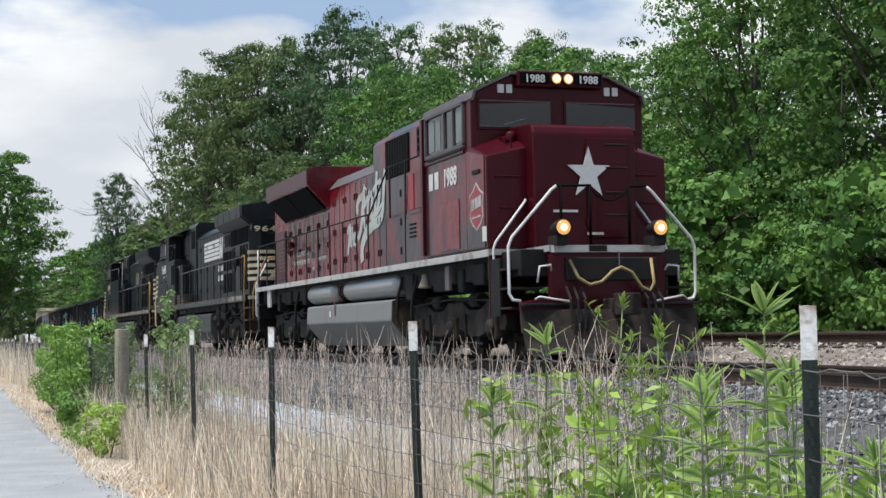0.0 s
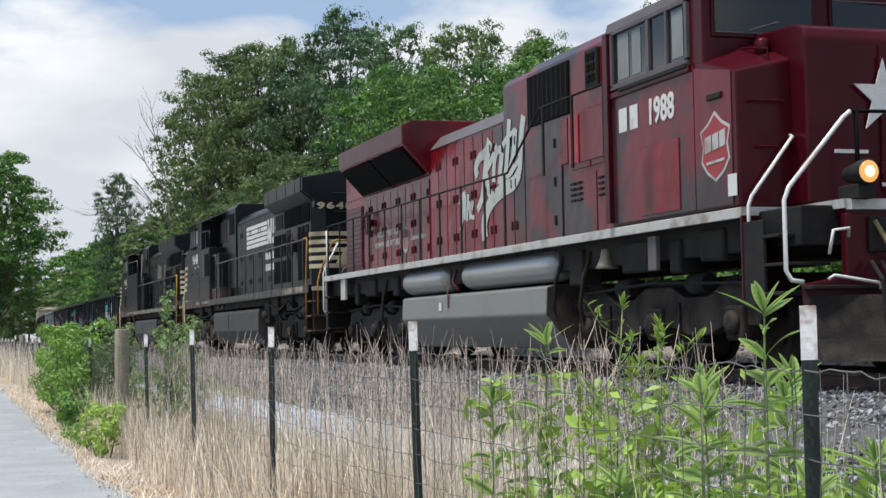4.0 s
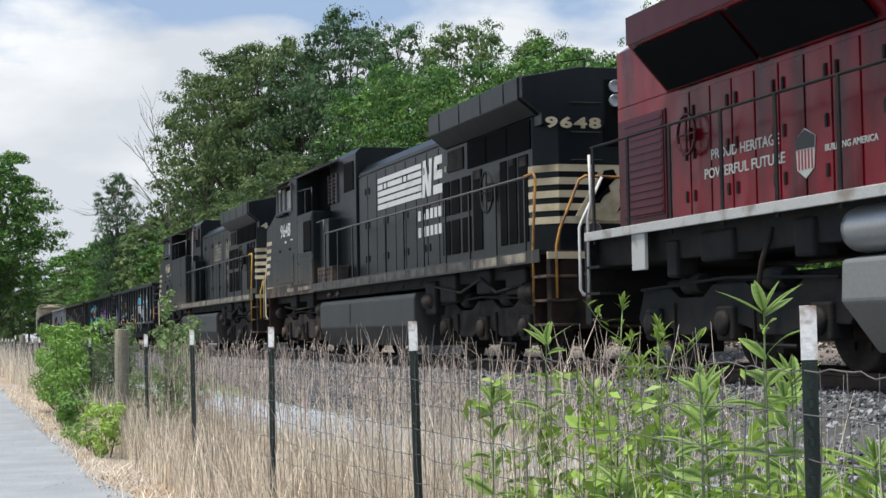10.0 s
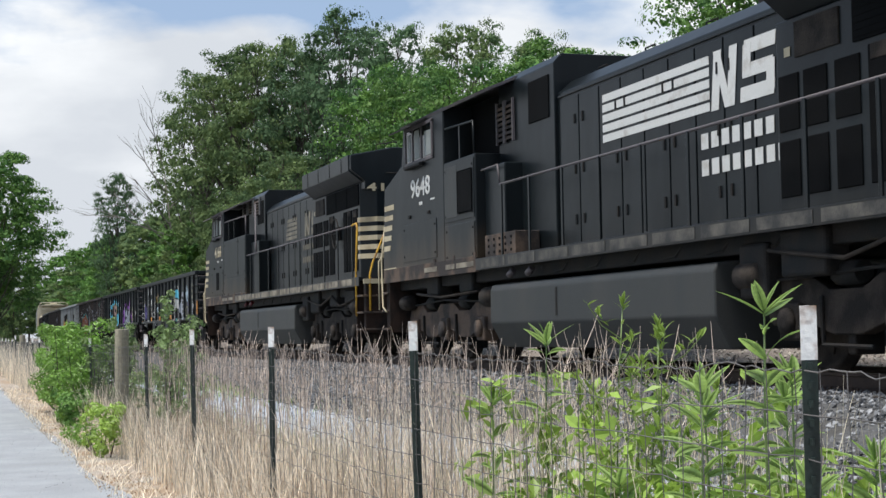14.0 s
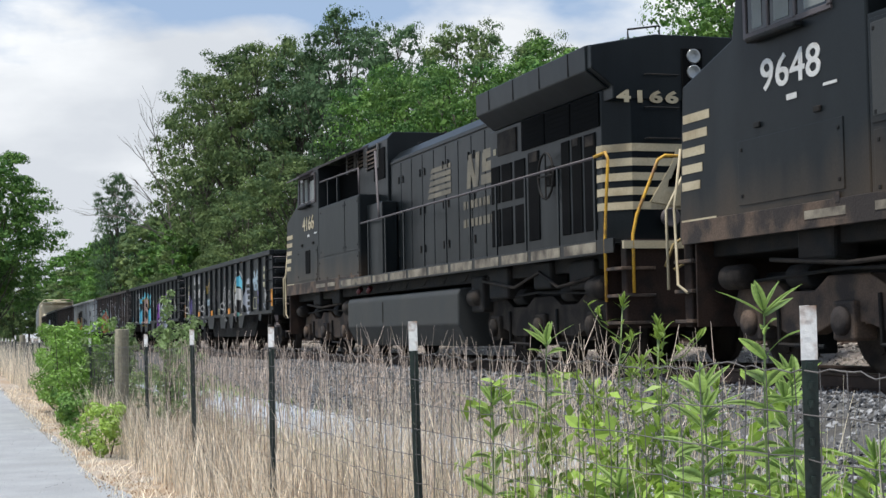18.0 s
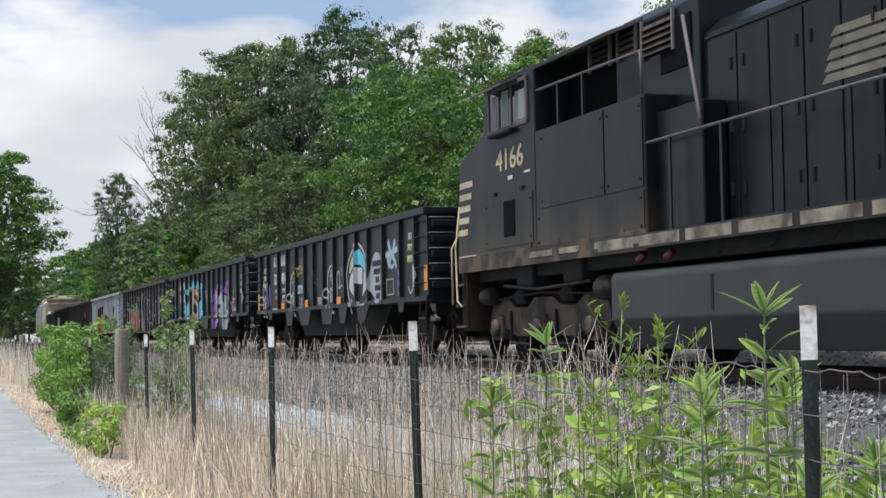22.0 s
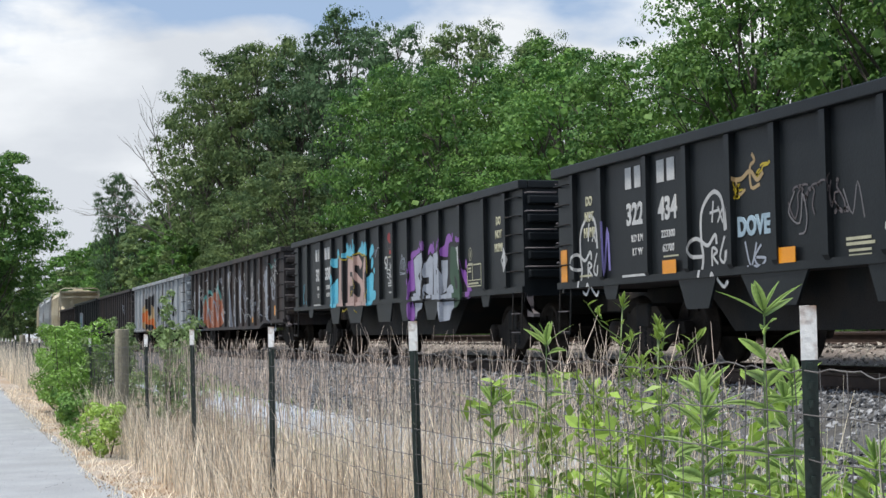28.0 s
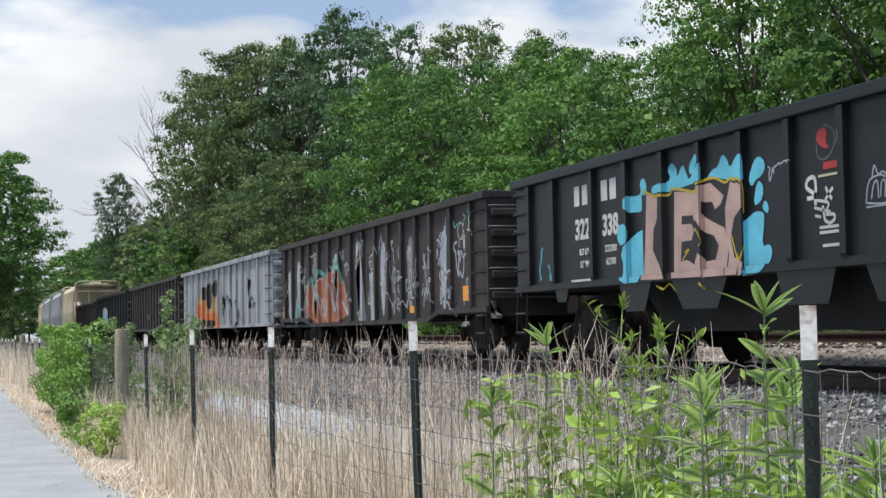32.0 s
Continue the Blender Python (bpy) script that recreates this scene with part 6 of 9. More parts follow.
    spray(c, "graffiti", [blob([(12.17, 2.17), (11.76, 2.14), (11.61, 2.16), (11.65, 2.31), (11.53, 2.36), (11.44, 2.24), (11.48, 1.93), (12.18, 1.96)], 1)], "g_blue", 0)
    spray(c, "graffiti", [blob([(12.28, 1.49), (11.96, 1.62), (11.66, 1.71), (11.47, 1.70), (11.51, 1.07), (12.28, 1.06), (12.17, 1.27)], 1)], "g_blue", 0.25)
    spray(c, "graffiti", [blob([(12.39, 1.82), (12.12, 1.82), (12.05, 1.68), (12.11, 1.56), (12.33, 1.56)], 1)], "g_blue", 0.5)
    spray(c, "graffiti", [blob([(11.33, 2.12), (11.28, 2.24), (10.99, 2.21), (10.76, 2.26), (10.87, 2.38), (10.73, 2.46), (10.60, 2.36), (10.61, 2.25), (10.45, 2.42), (10.37, 2.29), (10.29, 2.19), (10.13, 2.35), (10.03, 2.37), (10.04, 2.11), (10.77, 2.05)], 1)], "g_blue", 0.75)
    spray(c, "graffiti", [blob([(10.30, 2.29), (10.28, 2.39), (10.14, 2.49), (10.11, 2.39), (10.22, 2.25)], 1)], "g_blue", 1)
    spray(c, "graffiti", [blob([(9.92, 2.14), (9.71, 2.27), (9.59, 2.27), (9.48, 2.42), (9.36, 2.34), (9.31, 2.23), (9.15, 2.37), (9.06, 2.33), (9.04, 2.00), (9.63, 2.11)], 1)], "g_blue", 1.25)
    spray(c, "graffiti", [blob([(8.90, 2.06), (8.84, 2.18), (8.72, 2.30), (8.58, 2.27), (8.53, 2.16), (8.62, 2.08), (8.75, 2.05), (8.83, 1.98)], 1)], "g_blue", 1.5)
    spray(c, "graffiti", [blob([(8.81, 1.77), (8.72, 2.04), (8.61, 2.01), (8.58, 1.91), (8.64, 1.81)], 1)], "g_blue", 1.75)
    spray(c, "graffiti", [blob([(8.62, 1.76), (8.55, 1.83), (8.48, 1.75), (8.50, 1.67), (8.59, 1.71)], 1)], "g_blue", 2)
    spray(c, "graffiti", [blob([(9.15, 1.60), (8.89, 1.67), (8.77, 1.72), (8.59, 1.70), (8.58, 1.61), (8.65, 1.33), (8.47, 1.36), (8.42, 1.24), (8.59, 1.08), (8.78, 1.05), (9.19, 1.04)], 1)], "g_blue", 2.25)
    spray(c, "graffiti", [[(11.59, 2.14), (10.77, 2.11), (10.12, 2.16), (9.67, 2.17), (9.07, 2.06), (9.07, 1.11), (9.34, 1.05), (11.58, 1.09)]], "g_ink", 3)
    spray(c, "graffiti", [[(11.45, 2.14), (11.15, 2.06), (11.17, 1.81), (11.27, 1.69), (11.30, 1.44), (11.15, 1.27), (11.05, 1.08), (11.58, 1.09), (11.51, 1.53)]], "g_pink", 4)
    spray(c, "graffiti", [[(10.68, 2.10), (10.09, 2.04), (10.10, 1.78), (10.50, 1.80), (10.51, 1.70), (10.25, 1.69), (10.20, 1.61), (10.26, 1.50), (10.52, 1.50), (10.55, 1.27), (10.38, 1.28), (10.14, 1.19), (10.04, 1.07), (10.74, 1.08)]], "g_pink", 4.25)
    spray(c, "graffiti", [[(10.15, 2.10), (9.77, 2.12), (9.46, 1.95), (9.53, 1.86), (9.67, 1.81), (9.73, 1.90), (10.03, 1.92), (10.04, 1.79), (9.74, 1.68), (9.45, 1.59), (9.38, 1.39), (9.44, 1.06), (10.04, 1.05), (10.22, 1.17), (10.15, 1.34), (9.89, 1.24), (9.68, 1.25), (9.60, 1.40), (9.71, 1.52), (10.05, 1.60), (10.21, 1.75)]], "g_pink", 4.5)
    spray(c, "graffiti", [[(9.30, 2.09), (9.09, 2.02), (9.09, 1.78), (9.23, 1.69), (9.32, 1.47), (9.25, 1.26), (9.10, 1.18), (9.15, 1.05), (9.42, 1.06), (9.37, 1.28), (9.43, 1.58), (9.43, 1.81)]], "g_pink", 4.75)
    spray(c, "graffiti", [], "g_yellow", 5.5, [([(11.54, 2.19), (11.18, 2.09), (10.79, 2.08), (10.72, 2.14), (10.11, 2.04)], 0.030), ([(10.16, 2.13), (9.71, 2.17), (9.42, 2.09), (9.28, 2.12), (9.07, 2.02), (9.05, 1.71)], 0.030), ([(9.30, 1.50), (9.21, 1.29), (9.16, 1.22), (9.05, 1.38)], 0.025), ([(10.44, 1.37), (10.33, 1.40), (10.51, 1.28)], 0.020), ([(10.19, 1.63), (10.06, 1.48), (10.12, 1.42)], 0.020)])
    spray(c, "graffiti", [], "g_yellow", 0, [([(11.24, 1.01), (11.06, 0.96), (10.88, 1.02), (10.71, 0.93)], 0.025), ([(10.15, 1.00), (9.98, 0.93), (9.78, 1.00), (9.58, 0.95)], 0.025)])
    spray(c, "graffiti", [blob([(5.96, 1.85), (5.91, 1.97), (5.69, 2.00), (5.51, 1.99), (5.44, 2.06), (5.36, 1.99), (5.22, 2.10), (5.13, 2.14), (5.07, 2.08), (5.09, 1.93), (5.80, 1.83)], 1)], "g_purple", 0)
    spray(c, "graffiti", [blob([(6.09, 1.80), (5.95, 1.83), (5.78, 1.84), (5.68, 1.75), (5.63, 1.26), (6.01, 1.25), (6.05, 1.10), (6.17, 1.10), (6.13, 1.37), (6.00, 1.52), (6.07, 1.66)], 1)], "g_purple", 0.25)
    spray(c, "graffiti", [blob([(6.15, 1.06), (5.77, 1.05), (5.69, 0.70), (6.12, 0.71), (6.21, 0.89)], 1)], "g_purple", 0.5)
    spray(c, "graffiti", [blob([(4.85, 1.89), (4.82, 1.96), (4.69, 2.06), (4.60, 2.06), (4.47, 1.99), (4.45, 1.89), (4.76, 1.85)], 1)], "g_purple", 0.75)
    spray(c, "graffiti", [blob([(4.39, 1.93), (4.33, 2.05), (4.21, 2.09), (4.19, 1.96), (4.32, 1.91)], 1)], "g_purple", 1)
    spray(c, "graffiti", [blob([(4.20, 1.83), (4.18, 1.94), (4.11, 1.89), (4.13, 1.80)], 1)], "g_purple", 1.25)
    spray(c, "graffiti", [blob([(4.13, 1.78), (4.13, 1.93), (3.98, 1.97), (3.85, 1.99), (3.80, 2.07), (3.73, 2.15), (3.58, 2.18), (3.45, 2.10), (3.41, 2.01), (3.61, 1.99), (3.67, 1.74)], 1)], "g_purple", 1.5)
    spray(c, "graffiti", [blob([(3.28, 2.01), (3.26, 2.11), (3.19, 2.10), (3.15, 2.05), (3.00, 2.07), (3.00, 1.97)], 1)], "g_purple", 1.75)
    spray(c, "graffiti", [blob([(3.07, 1.73), (2.97, 1.67), (2.96, 1.52), (2.69, 1.51), (2.67, 1.31), (2.56, 1.24), (2.43, 1.19), (2.43, 1.10), (2.55, 1.03), (2.72, 1.03), (2.76, 1.21), (2.99, 1.38), (3.04, 1.50)], 1)], "g_purple", 2)
    for a, b, w in ((6.16, 1.42, 0.05), (6.12, 1.63, 0.04), (5.34, 2.09, 0.04), (4.53, 2.04, 0.04), (4.17, 2.08, 0.03), (3.43, 2.12, 0.04), (3.13, 2.14, 0.04), (2.72, 1.60, 0.06)):
        spray(c, "paint_drop", [blob([(a - w, b), (a, b + w * 2.0), (a + w, b), (a, b - w * 1.5)])], "g_purple", 0)
    spray(c, "graffiti", [[(5.77, 1.85), (5.19, 1.98), (5.08, 1.91), (5.07, 1.77), (4.93, 1.78), (4.70, 1.93), (4.56, 1.86), (4.17, 1.97), (4.09, 1.81), (3.68, 1.77), (3.63, 1.99), (3.54, 2.03), (3.02, 1.98), (3.03, 1.71), (2.89, 1.39), (2.67, 1.21), (2.67, 1.02), (4.05, 1.03), (6.02, 1.06), (6.01, 1.24), (5.65, 1.26)]], "g_ink", 3)
    spray(c, "graffiti", [[(5.73, 1.82), (5.49, 1.90), (5.16, 1.92), (5.12, 1.74), (5.21, 1.56), (5.17, 1.44), (5.26, 1.32), (5.20, 1.24), (5.23, 1.08), (5.75, 1.07), (5.82, 1.20), (5.62, 1.21), (5.65, 1.34)]], "g_silver", 4)
    spray(c, "graffiti", [[(5.06, 1.73), (4.93, 1.75), (4.70, 1.86), (4.53, 1.80), (4.57, 1.31), (4.60, 1.09), (5.14, 1.09), (5.16, 1.25), (5.10, 1.34), (4.80, 1.36), (4.80, 1.47), (5.10, 1.47), (5.17, 1.53), (5.17, 1.59)]], "g_silver", 4.25)
    spray(c, "graffiti", [[(4.52, 1.87), (4.23, 1.90), (4.18, 1.78), (4.22, 1.61), (4.14, 1.55), (4.04, 1.49), (3.98, 1.34), (4.03, 1.05), (4.53, 1.06), (4.51, 1.43)]], "g_silver", 4.5)
    spray(c, "graffiti", [[(4.05, 1.73), (3.68, 1.72), (3.69, 1.49), (3.78, 1.22), (3.60, 1.29), (3.43, 1.31), (3.39, 1.22), (3.38, 1.04), (4.01, 1.05), (3.95, 1.22), (4.03, 1.46)]], "g_silver", 4.75)
    spray(c, "graffiti", [[(5.69, 1.03), (5.20, 1.02), (5.28, 0.92), (5.54, 0.87), (5.66, 0.71)]], "g_silver", 5)
    spray(c, "graffiti", [[(4.73, 1.02), (4.28, 1.01), (3.39, 1.01), (3.37, 0.91), (3.52, 0.85), (3.64, 0.69), (4.16, 0.67), (4.26, 0.88), (4.52, 0.90)]], "g_silver", 5.25)
    spray(c, "graffiti", [[(5.45, 1.52), (5.31, 1.59), (5.34, 1.42)]], "g_ink", 6)
    spray(c, "graffiti", [[(5.15, 1.44), (4.81, 1.48), (4.80, 1.36), (5.00, 1.40)]], "g_ink", 6.1)
    spray(c, "graffiti", [[(5.11, 1.23), (4.84, 1.17), (4.87, 1.09), (4.97, 1.09)]], "g_ink", 6.2)
    spray(c, "graffiti", [[(4.36, 1.58), (4.26, 1.58), (4.36, 1.48)]], "g_ink", 6.3)
    spray(c, "graffiti", [[(5.27, 1.25), (5.18, 1.30), (5.21, 1.10), (5.24, 1.10)]], "g_ink", 6.4)
    spray(c, "graffiti", [[(4.29, 1.30), (4.21, 1.19), (4.25, 1.17), (4.31, 1.17)]], "g_ink", 6.5)
    spray(c, "graffiti", [[(3.98, 1.15), (3.76, 1.20), (3.78, 1.14), (3.96, 1.13)]], "g_ink", 6.6)
    spray(c, "graffiti", [blob([(3.50, 1.94), (3.36, 1.94), (3.18, 1.88), (3.11, 1.72), (3.07, 1.55), (2.98, 1.39), (2.91, 1.22), (2.92, 1.02), (3.37, 1.02), (3.38, 1.25), (3.56, 1.32), (3.54, 1.70)], 1)], "g_green", 7)
    spray(c, "graffiti", [[(3.35, 1.00), (3.05, 1.00), (3.21, 0.91), (3.36, 0.89)]], "g_green", 7.25)
    spray(c, "graffiti", [blob([(3.32, 1.45), (3.24, 1.40), (3.12, 1.29), (3.16, 1.20), (3.25, 1.21), (3.30, 1.30)], 1)], "g_ink", 8)
    spray(c, "graffiti", [[(3.24, 1.91), (3.05, 1.91), (3.05, 1.72), (3.02, 1.49), (3.09, 1.64), (3.15, 1.82)]], "g_white", 7.5)
    letters_blocks(c, "322", "338", 13.62, 1.72)
    hump_notice(c, 1.1, 2.15), diamond(c, 0.86, 1.58)
    bars(u, "data_panel", [(1.95, 2.66, 1.22, 1.24), (1.95, 2.66, 1.57, 1.59), (1.95, 1.97, 1.22, 1.59), (2.38, 2.40, 1.33, 1.59), (2.64, 2.66, 1.22, 1.59), (1.95, 2.66, 1.32, 1.335)], -1.538, "g_cream")
    bars(u, "panel_print", [(2.46, 2.6, 1.51, 1.54), (2.46, 2.6, 1.46, 1.49), (2.1, 2.6, 1.26, 1.29)], -1.538, "g_cream")
    bm = BM()
    ring = [(2.49 + 0.075 * math.cos(k * math.pi / 8), 1.76 + 0.10 * math.sin(k * math.pi / 8)) for k in range(17)]
    stroke(bm, -1.538, ring, 0.014), stroke(bm, -1.538, [(2.49, 1.81), (2.49, 1.71)], 0.03)
    part("round_mark", bm, "g_cream", u)
    bars(u, "small_print", [(2.38, 2.6, 1.585, 1.61)], -1.538, "g_cream")
    spray(c, "graffiti", [blob([(7.54, 2.32), (7.50, 2.42), (7.38, 2.44), (7.32, 2.39), (7.36, 2.29), (7.28, 2.22), (7.40, 2.23)], 1)], "g_red", 0)
    spray(c, "graffiti", [], "roofgrey", 1, [([(7.38, 2.46), (7.24, 2.41), (7.18, 2.30), (7.26, 2.17), (7.39, 2.12), (7.50, 2.16), (7.52, 2.28)], 0.02)])
    bars(u, "small_red_print", [(7.12, 7.4, 2.02, 2.09)], -1.538, "g_red")
    bars(u, "small_print", [(7.0, 7.5, 1.95, 1.975)], -1.538, "g_cream")
    spray(c, "scrawl", [], "g_white", 2, [([(7.72, 1.76), (7.55, 1.77), (7.63, 1.82), (7.73, 1.88), (7.69, 1.95), (7.58, 1.96), (7.55, 1.86), (7.57, 1.75), (7.56, 1.68)], 0.045), ([(7.37, 1.85), (7.33, 1.78), (7.26, 1.72)], 0.04), ([(7.24, 1.83), (7.33, 1.77), (7.38, 1.72)], 0.04), ([(7.55, 1.73), (7.33, 1.69), (7.37, 1.62)], 0.03), ([(7.59, 1.66), (7.30, 1.60)], 0.03), ([(7.43, 1.67), (7.40, 1.53), (7.34, 1.50)], 0.035), ([(7.38, 1.58), (7.24, 1.57), (7.23, 1.52), (7.34, 1.48)], 0.035), ([(7.58, 1.58), (7.47, 1.56)], 0.03)])
    spray(c, "scrawl", [], "g_silver", 1, [([(6.68, 1.63), (6.61, 1.84), (6.35, 1.85), (6.32, 1.62), (6.68, 1.63)], 0.018), ([(6.59, 1.66), (6.55, 1.79), (6.49, 1.82), (6.47, 1.66)], 0.018), ([(6.44, 1.67), (6.42, 1.80), (6.36, 1.81), (6.37, 1.66)], 0.018), ([(6.57, 1.86), (6.53, 1.97), (6.47, 1.88), (6.40, 1.90), (6.34, 1.87), (6.39, 1.85)], 0.018), ([(6.68, 1.59), (6.30, 1.59)], 0.014)])
    scribble(c, "scrawl", 14.85, 1.45, 0.3, 0.5, "g_blue", 23), scribble(c, "scrawl", 8.3, 2.0, 0.25, 0.3, "g_silver", 24, pen=0.02)
    spray(c, "graffiti", [], "g_ink", 2, [([(8.82, 1.20), (8.68, 1.18), (8.48, 1.20)], 0.025), ([(8.73, 1.26), (8.69, 1.21), (8.77, 1.16)], 0.025), ([(8.58, 1.27), (8.67, 1.23), (8.57, 1.20), (8.62, 1.16)], 0.025)])
    bars(u, "small_print", [(7.05, 7.5, 1.44, 1.47), (7.05, 7.5, 1.39, 1.42), (7.1, 7.45, 1.26, 1.29), (7.1, 7.45, 1.1, 1.13)], -1.538, "g_white")
    # third: rusty brown
    r3 = [0.72, 1.8, 2.95, 3.85, 4.8, 5.75, 6.7, 7.7, 8.7, 9.7, 10.7, 11.7, 12.65, 13.5, 14.55, 15.4]
    c = gondola(123.75, "rust-brown gondola car covered in faded scrawls", "rust", r3, 0.78, False, deep=[(0.0, 0.80), (2.6, 0.80), (3.3, 0.66), (12.6, 0.66), (13.4, 0.80), (16.05, 0.80)], rib_w=0.13)
    spray(c, "graffiti", [blob([(13.3, 1.75), (12.0, 1.7), (10.9, 1.85), (10.0, 1.95), (9.3, 1.5), (8.85, 0.74), (13.2, 0.72)], 1)], "g_rust", 0)
    spray(c, "graffiti", [], "g_teal", 1, [([(13.1, 1.2), (12.6, 1.8), (12.2, 1.3), (11.9, 1.9), (11.2, 1.8)], 0.12), ([(10.6, 1.9), (10.0, 2.05), (9.6, 1.6)], 0.12), ([(14.4, 0.75), (14.2, 1.3), (13.9, 0.9)], 0.2)])
    spray(c, "graffiti", [], "g_silver", 2, [([(12.5, 1.0), (12.1, 1.7), (11.6, 0.9)], 0.09), ([(11.2, 0.8), (10.8, 1.6), (10.3, 1.0), (9.9, 1.7)], 0.1), ([(9.6, 1.2), (9.1, 0.9)], 0.1)])
    spray(c, "graffiti", [[(8.35, 2.4), (7.95, 2.38), (7.75, 1.6), (7.6, 0.75), (8.2, 0.75), (8.4, 1.7)], [(7.3, 1.7), (6.95, 1.75), (6.85, 0.75), (7.2, 0.75)], [(15.2, 2.0), (14.9, 2.1), (14.7, 0.85), (15.1, 0.8)]], "g_silver", 0)
    for k, (a, b, w, h) in enumerate(((6.2, 1.4, 0.6, 1.2), (5.25, 1.5, 0.5, 1.3), (4.3, 1.6, 0.6, 1.3), (3.4, 1.3, 0.4, 1.2), (2.3, 1.9, 0.7, 0.9), (2.3, 1.0, 0.6, 0.5), (1.2, 1.5, 0.6, 0.9), (13.9, 1.5, 0.5, 1.0))):
        scribble(c, "scrawl", a, b, w, h, "g_silver", 40 + k, pen=0.045)
    rr = random.Random(15)
    for k in range(15):
        yy = r3[k] + 0.5
        for j in range(3):
            scribble(c, "scrawl", yy + rr.uniform(-0.1, 0.1), rr.uniform(0.95, 2.25), 0.5, rr.uniform(0.4, 0.9), "g_white" if (k + j) % 3 else "g_silver", 200 + 3 * k + j, pen=0.028)
        if k % 2:
            spray(c, "pale_drip", [blob([(yy - 0.2, 2.3), (yy + 0.15, 2.2), (yy + 0.2, 1.5), (yy + 0.05, 0.8), (yy - 0.1, 0.9), (yy - 0.15, 1.6)], 1)], "g_silver" if k % 4 == 1 else "g_faded", 0)
    scribble(c, "scrawl", 1.3, 2.3, 0.6, 0.3, "g_teal", 51)
    bars(c["ob"], "reflector", [(0.95, 1.25, 1.0, 1.25), (4.1, 4.4, 0.85, 0.98), (15.55, 15.85, 0.9, 1.2)], -1.54, "orange")
    # fourth: grey, streaked
    c = gondola(141.0, "weathered pale-grey gondola car with orange and black graffiti", "galv", [0.35, 1.85, 3.2, 4.2, 5.25, 6.25, 7.45, 8.45, 9.45, 10.55, 11.55, 12.6, 13.9, 15.4], 0.72, False, length=16.3, rib_w=0.12)
    spray(c, "graffiti", [blob([(13.2, 1.6), (11.9, 2.0), (9.0, 1.8), (8.2, 0.72), (12.9, 0.72)], 1)], "g_sand", 0)
    spray(c, "graffiti", [[(13.0, 1.5), (12.2, 1.55), (12.1, 1.15), (13.0, 1.1)], [(11.9, 1.6), (11.2, 1.6), (11.1, 0.95), (11.8, 1.0)], [(10.8, 1.2), (9.2, 1.25), (8.2, 0.74), (9.0, 0.72), (9.6, 1.0), (10.8, 1.0)]], "g_orange", 1)
    spray(c, "graffiti", [blob([(11.9, 2.1), (11.0, 2.12), (11.0, 1.7), (11.9, 1.65)], 1), blob([(10.8, 2.2), (9.9, 2.2), (9.9, 1.4), (10.8, 1.35)], 1), blob([(9.6, 2.25), (8.6, 2.3), (8.6, 1.8), (9.6, 1.7)], 1), blob([(12.0, 1.0), (11.2, 1.05), (11.2, 0.74), (12.0, 0.74)], 1), blob([(10.9, 1.0), (9.3, 1.0), (9.2, 0.74), (10.9, 0.74)], 1)], "g_ink", 2)
    for k, (a, b) in enumerate(((7.8, 1.2), (6.4, 1.2), (5.0, 1.1), (3.0, 1.5))):
        scribble(c, "scrawl", a, b, 0.8, 1.0, "g_ink", 60 + k, pen=0.08)
    # the rest of the string, farther off
    c = gondola(158.5, "dark rusty gondola car", "rust", [0.5 + 0.95 * k for k in range(17)], 0.72, False, rib_w=0.13)
    scribble(c, "scrawl", 4.0, 1.6, 1.2, 0.8, "g_silver", 71), scribble(c, "scrawl", 9.0, 1.4, 1.0, 0.8, "g_silver", 72)
    c = gondola(175.9, "black gondola car with a pale blue and white tag", "gondola", [0.5 + 1.25 * k for k in range(13)], 0.8, False, turning=False)
    spray(c, "graffiti", [blob([(12.4, 2.0), (11.0, 2.2), (9.6, 1.8), (9.2, 0.9), (11.9, 0.85)])], "g_silver", 0)
    spray(c, "graffiti", [blob([(11.8, 1.9), (11.0, 2.0), (10.6, 1.0), (11.5, 0.95)])], "g_blue", 1)
    gondola(193.2, "rusty brown low gondola car", "rust", [0.5 + 0.95 * k for k in range(15)], 0.8, False, length=14.0, top=2.6, turning=False)


freight()


